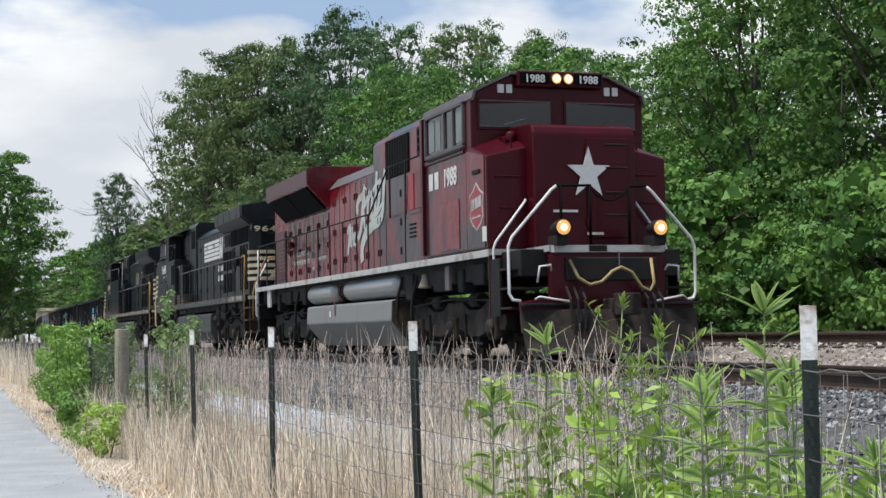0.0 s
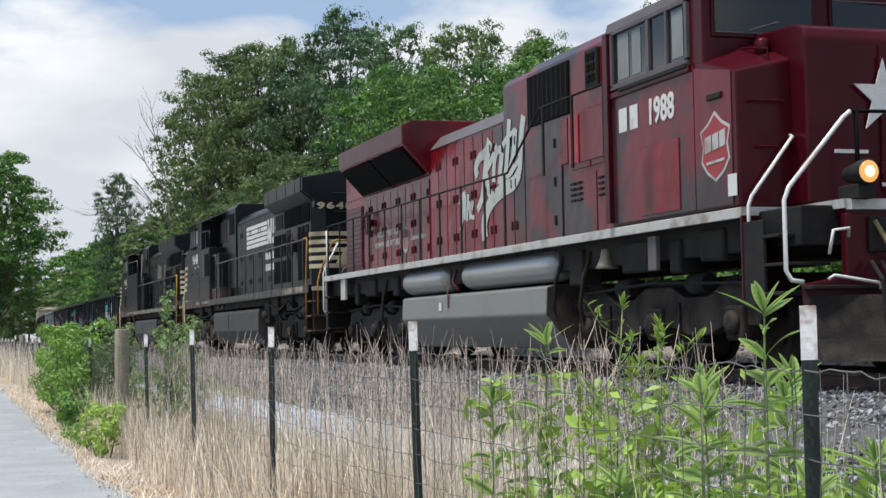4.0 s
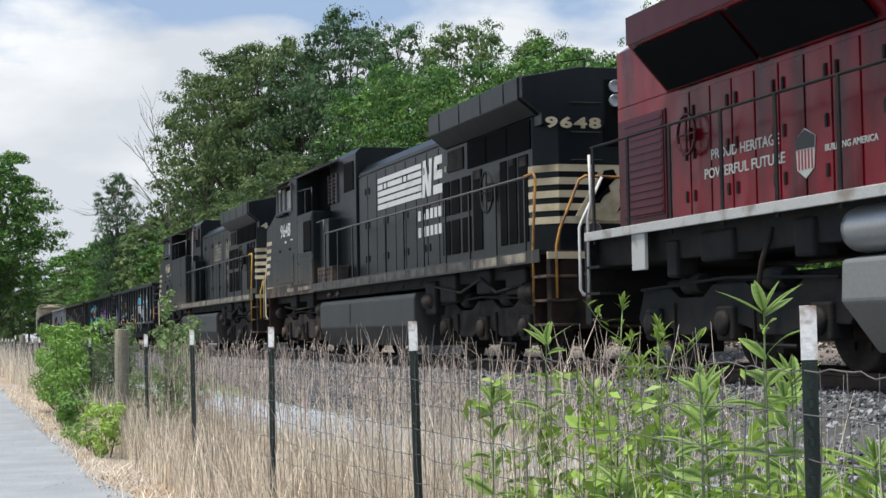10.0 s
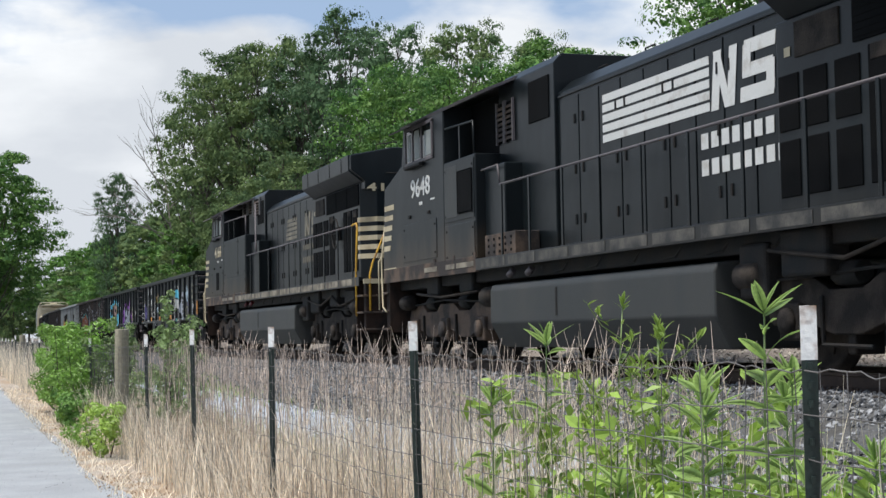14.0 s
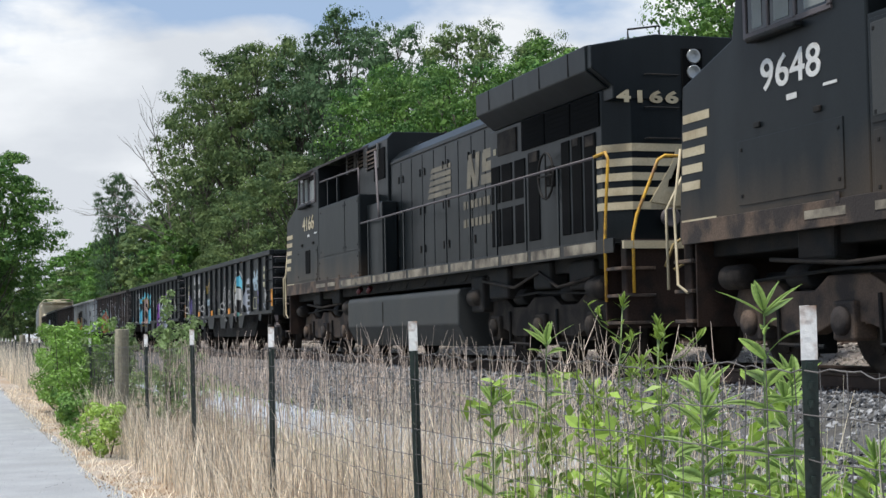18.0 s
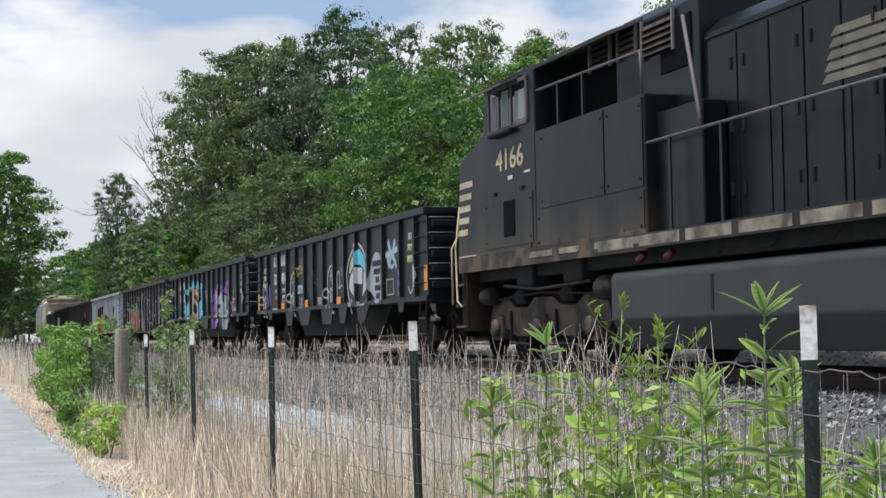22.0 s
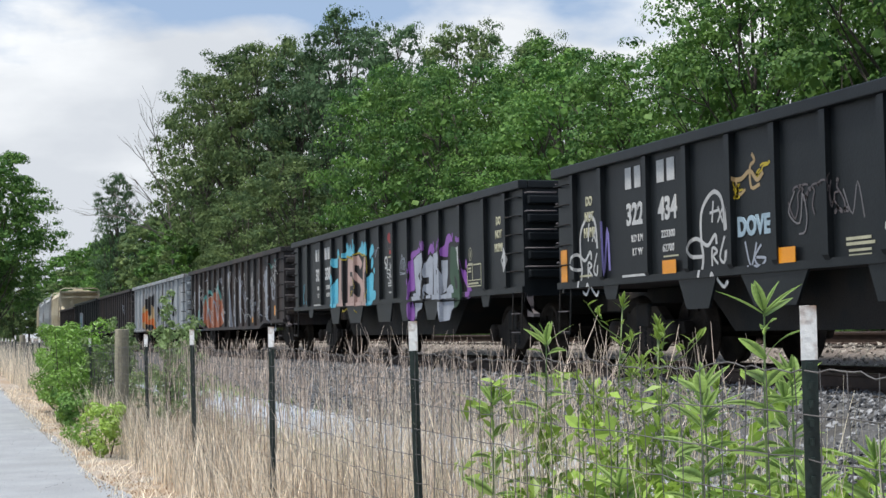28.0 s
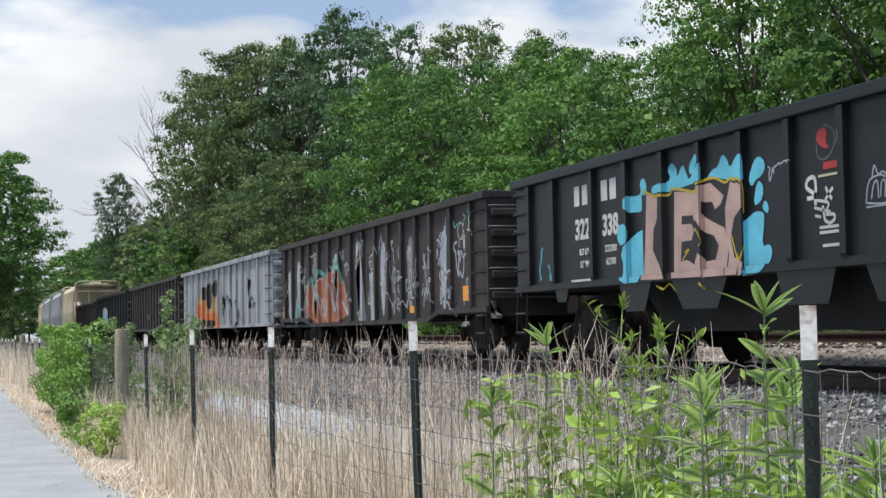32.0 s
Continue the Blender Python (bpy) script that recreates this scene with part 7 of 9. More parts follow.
def hopper(y, length, material, label):
    """A covered hopper car: curved sides, roof with hatches, end cage and slope sheets."""
    u = unit("covered_hopper_car", y, label, "freight car", "freight cars behind the locomotives")
    L = length
    prof = [(-1.50, 1.35), (-1.58, 2.4), (-1.55, 3.7), (-1.35, 4.05), (-0.7, 4.22), (0.7, 4.22), (1.35, 4.05), (1.55, 3.7), (1.58, 2.4), (1.50, 1.35)]
    bm = BM()
    v = [[bm.verts.new((x, yy, z)) for x, z in prof] for yy in (1.3, L - 1.3)]
    for i in range(len(prof)):
        j = (i + 1) % len(prof)
        bm.faces.new((v[0][i], v[0][j], v[1][j], v[1][i]))
    bm.faces.new(v[0][::-1]), bm.faces.new(v[1])
    bmesh.ops.recalc_face_normals(bm, faces=bm.faces[:])
    part("body", bm, material, u)
    for a, s in ((0.1, 1), (L - 0.1, -1)):
        bm = BM()
        prism(bm, [(a, 1.45), (a + s * 1.25, 3.0), (a + s * 1.25, 2.9), (a + s * 0.2, 1.4)], -1.5, 1.5)
        part("slope_sheet", bm, material, u)
        bm = BM()
        box(bm, -1.5, 1.5, min(a, a + s * 1.25), max(a, a + s * 1.25), 4.0, 4.1)
        part("roof_end", bm, material, u)
        for x in (-1.45, 1.45):
            bm = BM()
            box(bm, x - 0.06, x + 0.06, min(a, a + s * 0.12), max(a, a + s * 0.12), 1.2, 4.05)
            part("end_post", bm, material, u)
        for x in (-0.6,):
            bm = BM()
            box(bm, x - 0.03, x + 0.03, min(a, a + s * 0.06), max(a, a + s * 0.06), 1.2, 4.0)
            part("ladder_rail", bm, material, u)
        for z in (1.25, 2.6, 3.6):
            bm = BM()
            box(bm, -1.45, 1.45, min(a, a + s * 0.08), max(a, a + s * 0.08), z, z + 0.1)
            part("end_beam", bm, material, u)
        bm = BM()
        tube(bm, [(-1.5, a, 3.9), (-1.45, a, 4.2), (-1.2, a, 4.32), (1.2, a, 4.32), (1.45, a, 4.2), (1.5, a, 3.9)], 0.035, 8)
        part("roof_rail", bm, material, u)
    for k in range(9):
        yy = 1.6 + k * (L - 3.2) / 8
        bm = BM()
        box(bm, -1.60, -1.55, yy - 0.04, yy + 0.04, 1.4, 3.7)
        part("rib", bm, material, u)
    for k in range(4):
        bm = BM()
        box(bm, -0.35, 0.35, 1.6 + k * (L - 3) / 4, 1.2 + (k + 1) * (L - 3) / 4, 4.2, 4.32, 0.03)
        part("hatch", bm, material, u)
    bm = BM()
    box(bm, -0.3, 0.3, -0.4, L + 0.4, 0.75, 1.3)
    prism(bm, [(2.5, 1.4), (4.0, 0.4), (L - 4.0, 0.4), (L - 2.5, 1.4)], -1.2, 1.2)
    part("underbody", bm, "dark", u)
    truck2(u, 1.8, False), truck2(u, L - 1.8, False)
    coupler(u, -0.6, 1), coupler(u, L + 0.6, -1)


hopper(208.4, 13.0, "tan", "tan covered hopper car with rust streaks")
hopper(222.3, 15.0, "grey", "pale grey covered hopper car")
hopper(238.6, 18.0, "grey", "grey covered hopper car far down the train")
hopper(258.0, 18.0, "tan", "tan covered hopper car far down the train")
# ---- ground, tracks ----
M["path"] = mat("pale_stone_dust_path", (0.315, 0.33, 0.345), 0.95, var=0.28, scale=1.6, grain=90, bump=0.35, col2=(0.24, 0.25, 0.26), cover=0.48, edge=0.2)
M["strawbed"] = mat("dry_straw_litter", (0.27, 0.225, 0.175), 0.95, var=0.3, scale=2.5, grain=70, bump=0.5, col2=(0.22, 0.18, 0.14), cover=0.45, edge=0.15)
M["litter"] = mat("tan_leaf_litter", (0.30, 0.215, 0.14), 0.95, var=0.3, scale=1.6, grain=50, bump=0.4, col2=(0.36, 0.33, 0.29), cover=0.48, edge=0.15)
M["lane"] = mat("pale_gravel_lane", (0.36, 0.395, 0.445), 0.95, var=0.2, scale=0.7, grain=45, bump=0.5, col2=(0.27, 0.285, 0.30), cover=0.42, edge=0.12)
# bed darker than its stones: the shade of the gaps is in its colour
M["ballast"] = mat("gap_shaded_grey_ballast", (0.080, 0.080, 0.080), 0.95, var=0.5, scale=2.0, grain=22, bump=1.0, col2=(0.060, 0.057, 0.053), cover=0.45)
M["ballast2"] = mat("brown_ballast_bed", (0.22, 0.19, 0.165), 0.95, var=0.5, scale=2.0, grain=22, bump=1.0, col2=(0.17, 0.14, 0.12), cover=0.45)
M["floor"] = mat("woodland_floor", (0.055, 0.075, 0.03), 0.95, var=0.4, scale=0.6, grain=15, bump=0.6, col2=(0.08, 0.06, 0.04), cover=0.45)
M["stone"] = mat("grey_stone", (0.23, 0.235, 0.245), 0.9, var=0.2, scale=9, grain=60, bump=0.2, island=0.7)
M["grit"] = mat("pale_grit", (0.32, 0.33, 0.345), 0.95, var=0.15, scale=9, grain=60, bump=0.1, island=0.2)
M["lanestone"] = mat("pale_blue_grey_gravel", (0.36, 0.39, 0.43), 0.95, var=0.15, scale=9, grain=60, bump=0.1, island=0.3)
M["stone2"] = mat("brownish_stone", (0.42, 0.38, 0.33), 0.9, var=0.2, scale=9, grain=60, bump=0.2, island=0.7)

PROFILE = [(-900, 0.0), (-60, 0.0), (-8, 0.0), (-2.6, 0.0), (1.22, 0.0), (1.75, 0.01), (3.3, -0.02), (4.6, -0.04), (5.7, -0.02), (6.3, 0.05), (7.1, 0.24), (7.9, 0.44), (8.35, 0.49), (11.1, 0.50), (11.7, 0.60), (12.5, 0.84), (12.75, 0.875), (15.0, 0.875), (15.8, 0.78), (16.8, 0.45), (18.5, 0.35), (30, 0.6), (60, 1.0), (900, 1.0)]
BAND = ["floor", "floor", "floor", "path", "litter", "strawbed", "lane", "lane", "ballast", "ballast", "ballast", "ballast", "ballast", "ballast2", "ballast2", "ballast2", "ballast2", "ballast2", "ballast2", "floor", "floor", "floor", "floor"]


def height_at(x):
    return float(np.interp(x, [p[0] for p in PROFILE], [p[1] for p in PROFILE]))


def ground():
    ys = [-300, -40, -8] + [i * 1.5 for i in range(-4, 60)] + [100, 110] + [120 + 12 * i for i in range(29)] + [800, 2500]
    names = sorted(set(BAND))
    me = bpy.data.meshes.new("ground")
    xs = []
    for (x0, _), (x1, _) in zip(PROFILE, PROFILE[1:]):
        xs += [x0 + (x1 - x0) * k / 3 for k in range(3)] if x0 > -8 and x1 < 20 else [x0]
    xs.append(PROFILE[-1][0])
    verts, faces, idx = [], [], []
    for y in ys:
        for x in xs:
            w = (0.3 if x < 1.7 else 0.16) * noise.noise((x * 0.9, y * (0.55 if x < 1.7 else 0.35), 3.1)) if 0.5 < x < 7.6 else 0
            z = height_at(x) + (0.05 * noise.noise((x * 0.8, y * 0.5, 0.0)) if -8 < x < 8 else 0) * (0.08 if x < 1.3 else 1)
            verts.append((x + w + bend(y) * min(1.0, max(0.0, (x - 2) / 4)), y, z))
    n = len(xs)
    for j in range(len(ys) - 1):
        for i in range(n - 1):
            faces.append((j * n + i, j * n + i + 1, (j + 1) * n + i + 1, (j + 1) * n + i))
            xm = (xs[i] + xs[i + 1]) / 2
            k = max(q for q in range(len(BAND)) if PROFILE[q][0] <= xm)
            idx.append(names.index(BAND[k]))
    me.from_pydata(verts, [], faces)
    for q in names:
        me.materials.append(M[q])
    me.polygons.foreach_set("material_index", idx)
    me.polygons.foreach_set("use_smooth", [True] * len(faces))
    tagged(new("ground", me), "gravel path, dry verge, pale gravel lane and ballast banks", "ground", kind="structure")


ground()

RAIL_OUT = [(-0.07, -0.18), (0.07, -0.18), (0.07, -0.168), (0.012, -0.15), (0.010, -0.045), (0.036, -0.035), (0.036, -0.006), (0.028, 0.0), (-0.028, 0.0), (-0.036, -0.006), (-0.036, -0.035), (-0.010, -0.045), (-0.012, -0.15), (-0.07, -0.168)]


def track(name, cx, top, label):
    t = tagged(new(name), label, "railway track", "railway tracks", "structure")
    t.matrix_basis = pose(cx, 0, top)
    for side in (-1, 1):
        bm = BM()
        ends = [-80] + list(range(110, 410, 10))
        rings = [[bm.verts.new((side * 0.7535 + x + bend(y), y, z)) for x, z in RAIL_OUT] for y in ends]
        for a, b in zip(rings, rings[1:]):
            for i in range(len(a)):
                bm.faces.new((a[i - 1], a[i], b[i], b[i - 1]))
        bm.faces.new(rings[0]), bm.faces.new(rings[-1][::-1])
        bmesh.ops.recalc_face_normals(bm, faces=bm.faces[:])
        rail = part("rail", bm, "rail", t)
        rail.data.materials.append(M["railtop"])
        for p in rail.data.polygons:
            if p.normal.z > 0.9 and abs(p.center.z) < 0.004:
                p.material_index = 1
    bm = BM()
    box(bm, -1.3, 1.3, -0.115, 0.115, -0.36, -0.186, 0.01)
    tie = done("tie", bm, M["tie"])
    bm = BM()
    box(bm, -0.17, 0.17, -0.1, 0.1, -0.19, -0.176)
    for sx in (-0.1, 0.1):
        box(bm, sx - 0.012, sx + 0.012, -0.07, -0.045, -0.178, -0.155), box(bm, sx - 0.012, sx + 0.012, 0.045, 0.07, -0.178, -0.155)
    plate = done("tie_plate", bm, M["rail"])
    rnd = random.Random(4)
    for i in range(150):
        y = 2 + i * 0.52
        share("tie", tie, t, pose(rnd.uniform(-0.04, 0.04), y, rnd.uniform(-0.012, 0.0), 0, 0, rnd.uniform(-1, 1)))
        if i < 80:
            share("tie_plate", plate, t, pose(-0.7535, y, 0))
    return t


track("track_near", TRACK_X, RAIL_Z, "rusty steel rails on dark wooden ties in ballast")
track("track_far", TRACK2_X, RAIL2_Z, "rusty steel rails of the second track on raised ballast")


def stones(name, material, x0, x1, y0, y1, count, size, seed, label):
    """Broken stone lying on the ground: rough six-cornered lumps."""
    g = np.random.RandomState(seed)
    n = count
    x = g.uniform(x0, x1, n)
    y = y0 + (y1 - y0) * g.uniform(0, 1, n) ** 1.5
    z = np.interp(x, [p[0] for p in PROFILE], [p[1] for p in PROFILE])
    base = np.array([(1, 0, 0), (-1, 0, 0), (0, 1, 0), (0, -1, 0), (0, 0, 1), (0, 0, -1)], float)
    tri = np.array([(0, 2, 4), (2, 1, 4), (1, 3, 4), (3, 0, 4), (2, 0, 5), (1, 2, 5), (3, 1, 5), (0, 3, 5)])
    sz = size * g.uniform(0.55, 1.35, (n, 1, 1))
    v = base[None] * g.uniform(0.6, 1.15, (n, 6, 1)) * g.uniform(0.6, 1.2, (n, 1, 3)) + g.uniform(-0.25, 0.25, (n, 6, 3))
    q = g.normal(size=(n, 3, 3))
    q = np.linalg.qr(q)[0]
    v = np.einsum("nij,nkj->nki", q, v) * sz * 0.5
    v += np.stack([x, y, z + size * g.uniform(-0.1, 0.35, n)], 1)[:, None, :]
    f = tri[None] + 6 * np.arange(n)[:, None, None]
    tagged(new(name, raw(name, v.reshape(-1, 3), f.reshape(-1, 3), M[material])), label, "gravel", kind="stuff")


stones("ballast_stones", "stone", 5.6, 11.1, 7, 42, 32000, 0.064, 11, "loose grey broken ballast stones on the bank")
stones("ballast_stones", "stone2", 10.6, 15.5, 14, 60, 15000, 0.068, 12, "loose brownish ballast stones between the tracks")

stones("path_grit", "grit", -1.6, 1.25, 8.5, 32, 3000, 0.009, 13, "fine loose grit on the gravel path")
M["fleck"] = mat("tan_leaf_flecks", (0.32, 0.22, 0.135), 0.95, var=0.15, scale=9, grain=60, bump=0.1, island=0.3)
stones("leaf_litter", "fleck", 1.12, 1.78, 8.5, 40, 2500, 0.018, 15, "brown leaf scraps along the path's edge")
stones("lane_gravel", "lanestone", 3.2, 5.9, 7.0, 40, 7000, 0.032, 14, "loose pale gravel on the lane")

# ---- trees ----
M["bark"] = mat("grey_brown_bark", (0.10, 0.085, 0.07), 0.9, var=0.3, scale=3, grain=25, bump=0.6, stretch=(1, 1, 0.2))
M["deadwood"] = mat("bleached_dead_wood", (0.22, 0.20, 0.18), 0.9, var=0.2)
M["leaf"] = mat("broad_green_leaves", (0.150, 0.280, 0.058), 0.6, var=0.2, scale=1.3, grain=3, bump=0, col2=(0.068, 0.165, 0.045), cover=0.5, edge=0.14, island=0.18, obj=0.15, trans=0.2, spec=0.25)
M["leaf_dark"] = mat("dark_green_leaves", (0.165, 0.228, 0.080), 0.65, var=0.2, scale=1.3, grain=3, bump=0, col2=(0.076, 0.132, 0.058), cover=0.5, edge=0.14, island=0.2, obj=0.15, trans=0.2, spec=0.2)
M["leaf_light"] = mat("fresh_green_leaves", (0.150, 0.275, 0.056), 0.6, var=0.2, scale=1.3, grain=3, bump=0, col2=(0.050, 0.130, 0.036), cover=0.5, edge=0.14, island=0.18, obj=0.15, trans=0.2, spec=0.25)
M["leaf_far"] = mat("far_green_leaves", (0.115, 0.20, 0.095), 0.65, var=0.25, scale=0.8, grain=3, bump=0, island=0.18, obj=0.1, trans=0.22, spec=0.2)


def leaf_cloud(g, centres, radii, per, size, droop=0.2, wide=0.5, up=0.35, shell=(0.55, 1.06), jitter=0.36):
    """Leaves round many small clump centres; each leaf is one bent blade of two triangles."""
    n = len(centres) * per
    c = np.repeat(centres, per, 0)
    r = np.repeat(radii, per)[:, None]
    d = g.normal(size=(n, 3))
    d[:, 2] += up
    d /= np.linalg.norm(d, axis=1)[:, None]
    p = c + d * np.array([1.0, 1.0, 0.8]) * r * g.uniform(*shell, (n, 1))
    out = d * 1.2 + np.array([0, 0, 0.35]) + g.normal(size=(n, 3)) * jitter
    out /= np.linalg.norm(out, axis=1)[:, None]
    a = np.cross(out, g.normal(size=(n, 3)))
    a /= np.linalg.norm(a, axis=1)[:, None]
    b = np.cross(out, a)
    s = size * g.uniform(0.6, 1.35, (n, 1))
    v = np.stack([p - a * s, p - b * s * wide + out * s * 0.1, p + a * s - np.array([0, 0, droop]) * s, p + b * s * wide + out * s * 0.1], 1)
    f = np.arange(4 * n).reshape(n, 4)
    return v.reshape(-1, 3), f


def tree_kind(seed, height, width, low, lobes, boughs, per, leaf, material, flat=0.7, open_=0.0):
    """One tree as (trunk, limbs, crown) meshes. The crown reaches from low * height to the top: rounded lobes on an egg-shaped outline, each built of boughs whose leaves lie like shingles on their upper side, with dark gaps beneath. open_ thins it."""
    g = np.random.RandomState(seed)
    rnd = random.Random(seed)
    trunk, limbs = BM(), BM()
    lean = (rnd.uniform(-0.4, 0.4), rnd.uniform(-0.4, 0.4))
    top = height * 0.82
    line = [(lean[0] * (z / top) ** 2, lean[1] * (z / top) ** 2, z) for z in [top * k / 7 for k in range(8)]]
    tube(trunk, [(x, y, z - 0.3 if z == 0 else z) for x, y, z in line], 0.014 * height + 0.04, 9, 0.03)
    cs = []
    for i in range(lobes):
        t = ((i + 0.5) / lobes) ** 0.9
        a = i * 2.399 + rnd.uniform(-0.4, 0.4)
        girth = math.sqrt(max(0.0, 1 - ((t - 0.36) / 0.66) ** 2)) if t > 0.36 else 0.70 + 0.30 * t / 0.36
        spread = width * 0.5 * girth * rnd.uniform(0.5, 0.84)
        rad = width * rnd.uniform(0.15, 0.22) * (1.0 if t < 0.8 else 0.85)
        cs.append([Vector((math.cos(a) * spread, math.sin(a) * spread, (low + (1 - low) * t) * height)), rad])
    reach = max(c.z + 0.9 * rad * flat for c, rad in cs)
    for q in cs:
        q[0].z *= height / reach
        c, rad = q
        h = c.z / height
        s = Vector((lean[0] * h * h, lean[1] * h * h, max(0.15, h - 0.22) * height * 0.85))
        mid = (s + c) / 2 + Vector((rnd.uniform(-0.3, 0.3), rnd.uniform(-0.3, 0.3), -0.25))
        tube(limbs, [s, mid, c], 0.025 * rad + 0.03, 6, 0.012)
        for _ in range(3):
            e = c + Vector((rnd.uniform(-1, 1), rnd.uniform(-1, 1), rnd.uniform(-0.3, 0.8))) * rad * 0.8
            tube(limbs, [mid.lerp(c, 0.6), e], 0.02, 4, 0.006)
    at, rd = np.array([tuple(c) for c, _ in cs]), np.array([r for _, r in cs])
    # boughs sit on the outer and upper side of each lobe
    c, r = np.repeat(at, boughs, 0), np.repeat(rd, boughs)[:, None]
    out = np.concatenate([c[:, :2], np.zeros((len(c), 1))], 1)
    out /= np.linalg.norm(out, axis=1)[:, None] + 1e-6
    d = g.normal(size=c.shape) * 0.75 + out * 0.55 + np.array([0, 0, 0.35])
    d /= np.linalg.norm(d, axis=1)[:, None]
    p = c + d * np.array([1, 1, flat]) * r * (g.uniform(0.62, 0.98, r.shape) + 0.30 * g.uniform(0, 1, r.shape) ** 4)
    size = (r[:, 0] * g.uniform(0.28, 0.47, len(r)))
    ok = p[:, 2] + 0.5 * size < height
    p, size = p[ok], size[ok]
    if open_:
        keep = g.uniform(0, 1, len(p)) > open_
        p, size = p[keep], size[keep]

    def layer(centres, radii, n, leaf_size, lo, hi, lift, wide, jitter):
        m = len(centres) * n
        cc, rr = np.repeat(centres, n, 0), np.repeat(radii, n)[:, None]
        q = g.normal(size=(m, 3))
        if lift:
            q[:, 2] = np.abs(q[:, 2]) - lift
        q /= np.linalg.norm(q, axis=1)[:, None]
        pos = cc + q * np.array([1.12, 1.12, 0.62]) * rr * g.uniform(lo, hi, (m, 1))
        face = q * np.array([1, 1, 0.7]) + np.array([0, 0, 0.06]) + g.normal(size=(m, 3)) * jitter
        face /= np.linalg.norm(face, axis=1)[:, None]
        a = np.cross(face, g.normal(size=(m, 3)))
        a /= np.linalg.norm(a, axis=1)[:, None]
        b = np.cross(face, a)
        z = leaf_size * g.uniform(0.6, 1.35, (m, 1))
        sag = np.array([0, 0, 0.12]) * z
        return np.stack([pos - a * z - sag, pos - b * z * wide, pos + a * z - sag, pos + b * z * wide], 1).reshape(-1, 3)

    rows = [layer(p, size, per, leaf, 0.84, 1.12, 0.5, 0.72, 0.24), layer(p, size, 10, leaf * 1.9, 0.3, 0.7, 0.4, 0.8, 0.3), layer(at, rd * 0.6, 30, leaf * 2.8, 0.4, 0.9, 0, 0.8, 0.4)]
    core = np.stack([g.normal(size=40) * width * 0.12, g.normal(size=40) * width * 0.12, height * g.uniform(low + 0.05, 0.8, 40)], 1)
    rows.append(layer(core, np.full(40, width * 0.11), 14, leaf * 3.4, 0.3, 1.0, 0, 0.8, 0.5))
    v = np.concatenate(rows)
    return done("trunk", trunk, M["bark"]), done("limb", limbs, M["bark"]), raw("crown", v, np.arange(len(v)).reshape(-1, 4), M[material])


def tree_from(kind, name, label, m, scale=(1, 1, 1), group="trees along the tracks", crown_mat=None):
    t = thing(name, m, label, "tree", group)
    for nm, me in zip(("trunk", "limb", "crown"), kind):
        if me is not None:
            ob = share(nm, me, t)
            ob.scale = scale
    return t


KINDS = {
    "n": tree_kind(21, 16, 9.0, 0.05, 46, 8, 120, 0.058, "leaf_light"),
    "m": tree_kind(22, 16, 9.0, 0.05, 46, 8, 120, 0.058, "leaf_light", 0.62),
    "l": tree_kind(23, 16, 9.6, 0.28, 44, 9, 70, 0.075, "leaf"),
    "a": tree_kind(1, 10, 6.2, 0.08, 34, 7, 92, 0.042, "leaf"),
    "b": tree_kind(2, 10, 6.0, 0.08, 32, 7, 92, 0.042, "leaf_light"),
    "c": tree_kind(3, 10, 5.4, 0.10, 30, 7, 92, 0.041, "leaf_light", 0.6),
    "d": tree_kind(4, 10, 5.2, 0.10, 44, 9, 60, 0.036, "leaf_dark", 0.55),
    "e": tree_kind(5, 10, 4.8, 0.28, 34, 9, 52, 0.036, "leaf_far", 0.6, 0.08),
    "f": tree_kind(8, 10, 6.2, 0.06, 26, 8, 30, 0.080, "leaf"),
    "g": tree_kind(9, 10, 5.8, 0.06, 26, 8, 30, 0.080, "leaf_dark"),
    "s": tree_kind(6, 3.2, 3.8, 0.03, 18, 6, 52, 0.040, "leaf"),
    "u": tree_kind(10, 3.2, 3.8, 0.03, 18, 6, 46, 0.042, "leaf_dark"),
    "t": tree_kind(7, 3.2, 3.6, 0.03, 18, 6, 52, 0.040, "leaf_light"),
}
BREADTH = {"d": 1.15, "e": 1.12, "u": 1.14, "s": 1.14, "t": 1.12}
TREE_LABEL = {"l": "round-crowned broadleaf tree beside the path", "n": "tall broadleaf tree in full green leaf", "m": "spreading broadleaf tree in full green leaf", "a": "tall broadleaf tree in full green leaf", "b": "spreading broadleaf tree in full green leaf", "c": "fresh light-green broadleaf tree", "d": "dark-green tall tree with dense crown", "f": "broadleaf tree in full green leaf", "g": "dark-green broadleaf tree in dense leaf", "e": "distant pale-green open tree", "u": "dark-green dense shrub at the wood's edge", "s": "dense green shrub at the wood's edge", "t": "light-green leafy shrub at the wood's edge"}


def place_tree(k, px, y, top, turn, wide=1.0):
    """A tree of kind k whose foot stands at (px, y), top metres high."""
    base = {"s": 3.2, "t": 3.2, "u": 3.2, "n": 16.0, "m": 16.0, "l": 16.0}.get(k, 10.0)
    px += bend(y) if 200 < y < 400 and px > 13 else 0
    s = top / base
    return tree_from(KINDS[k], "shrub" if k in "stu" else "tree", TREE_LABEL[k], pose(px, y, height_at(px) - 0.1, 0, 0, turn), (s * wide * BREADTH.get(k, 1.2), s * wide * BREADTH.get(k, 1.2), s), "shrubs at the wood's edge" if k in "stu" else "trees along the tracks")


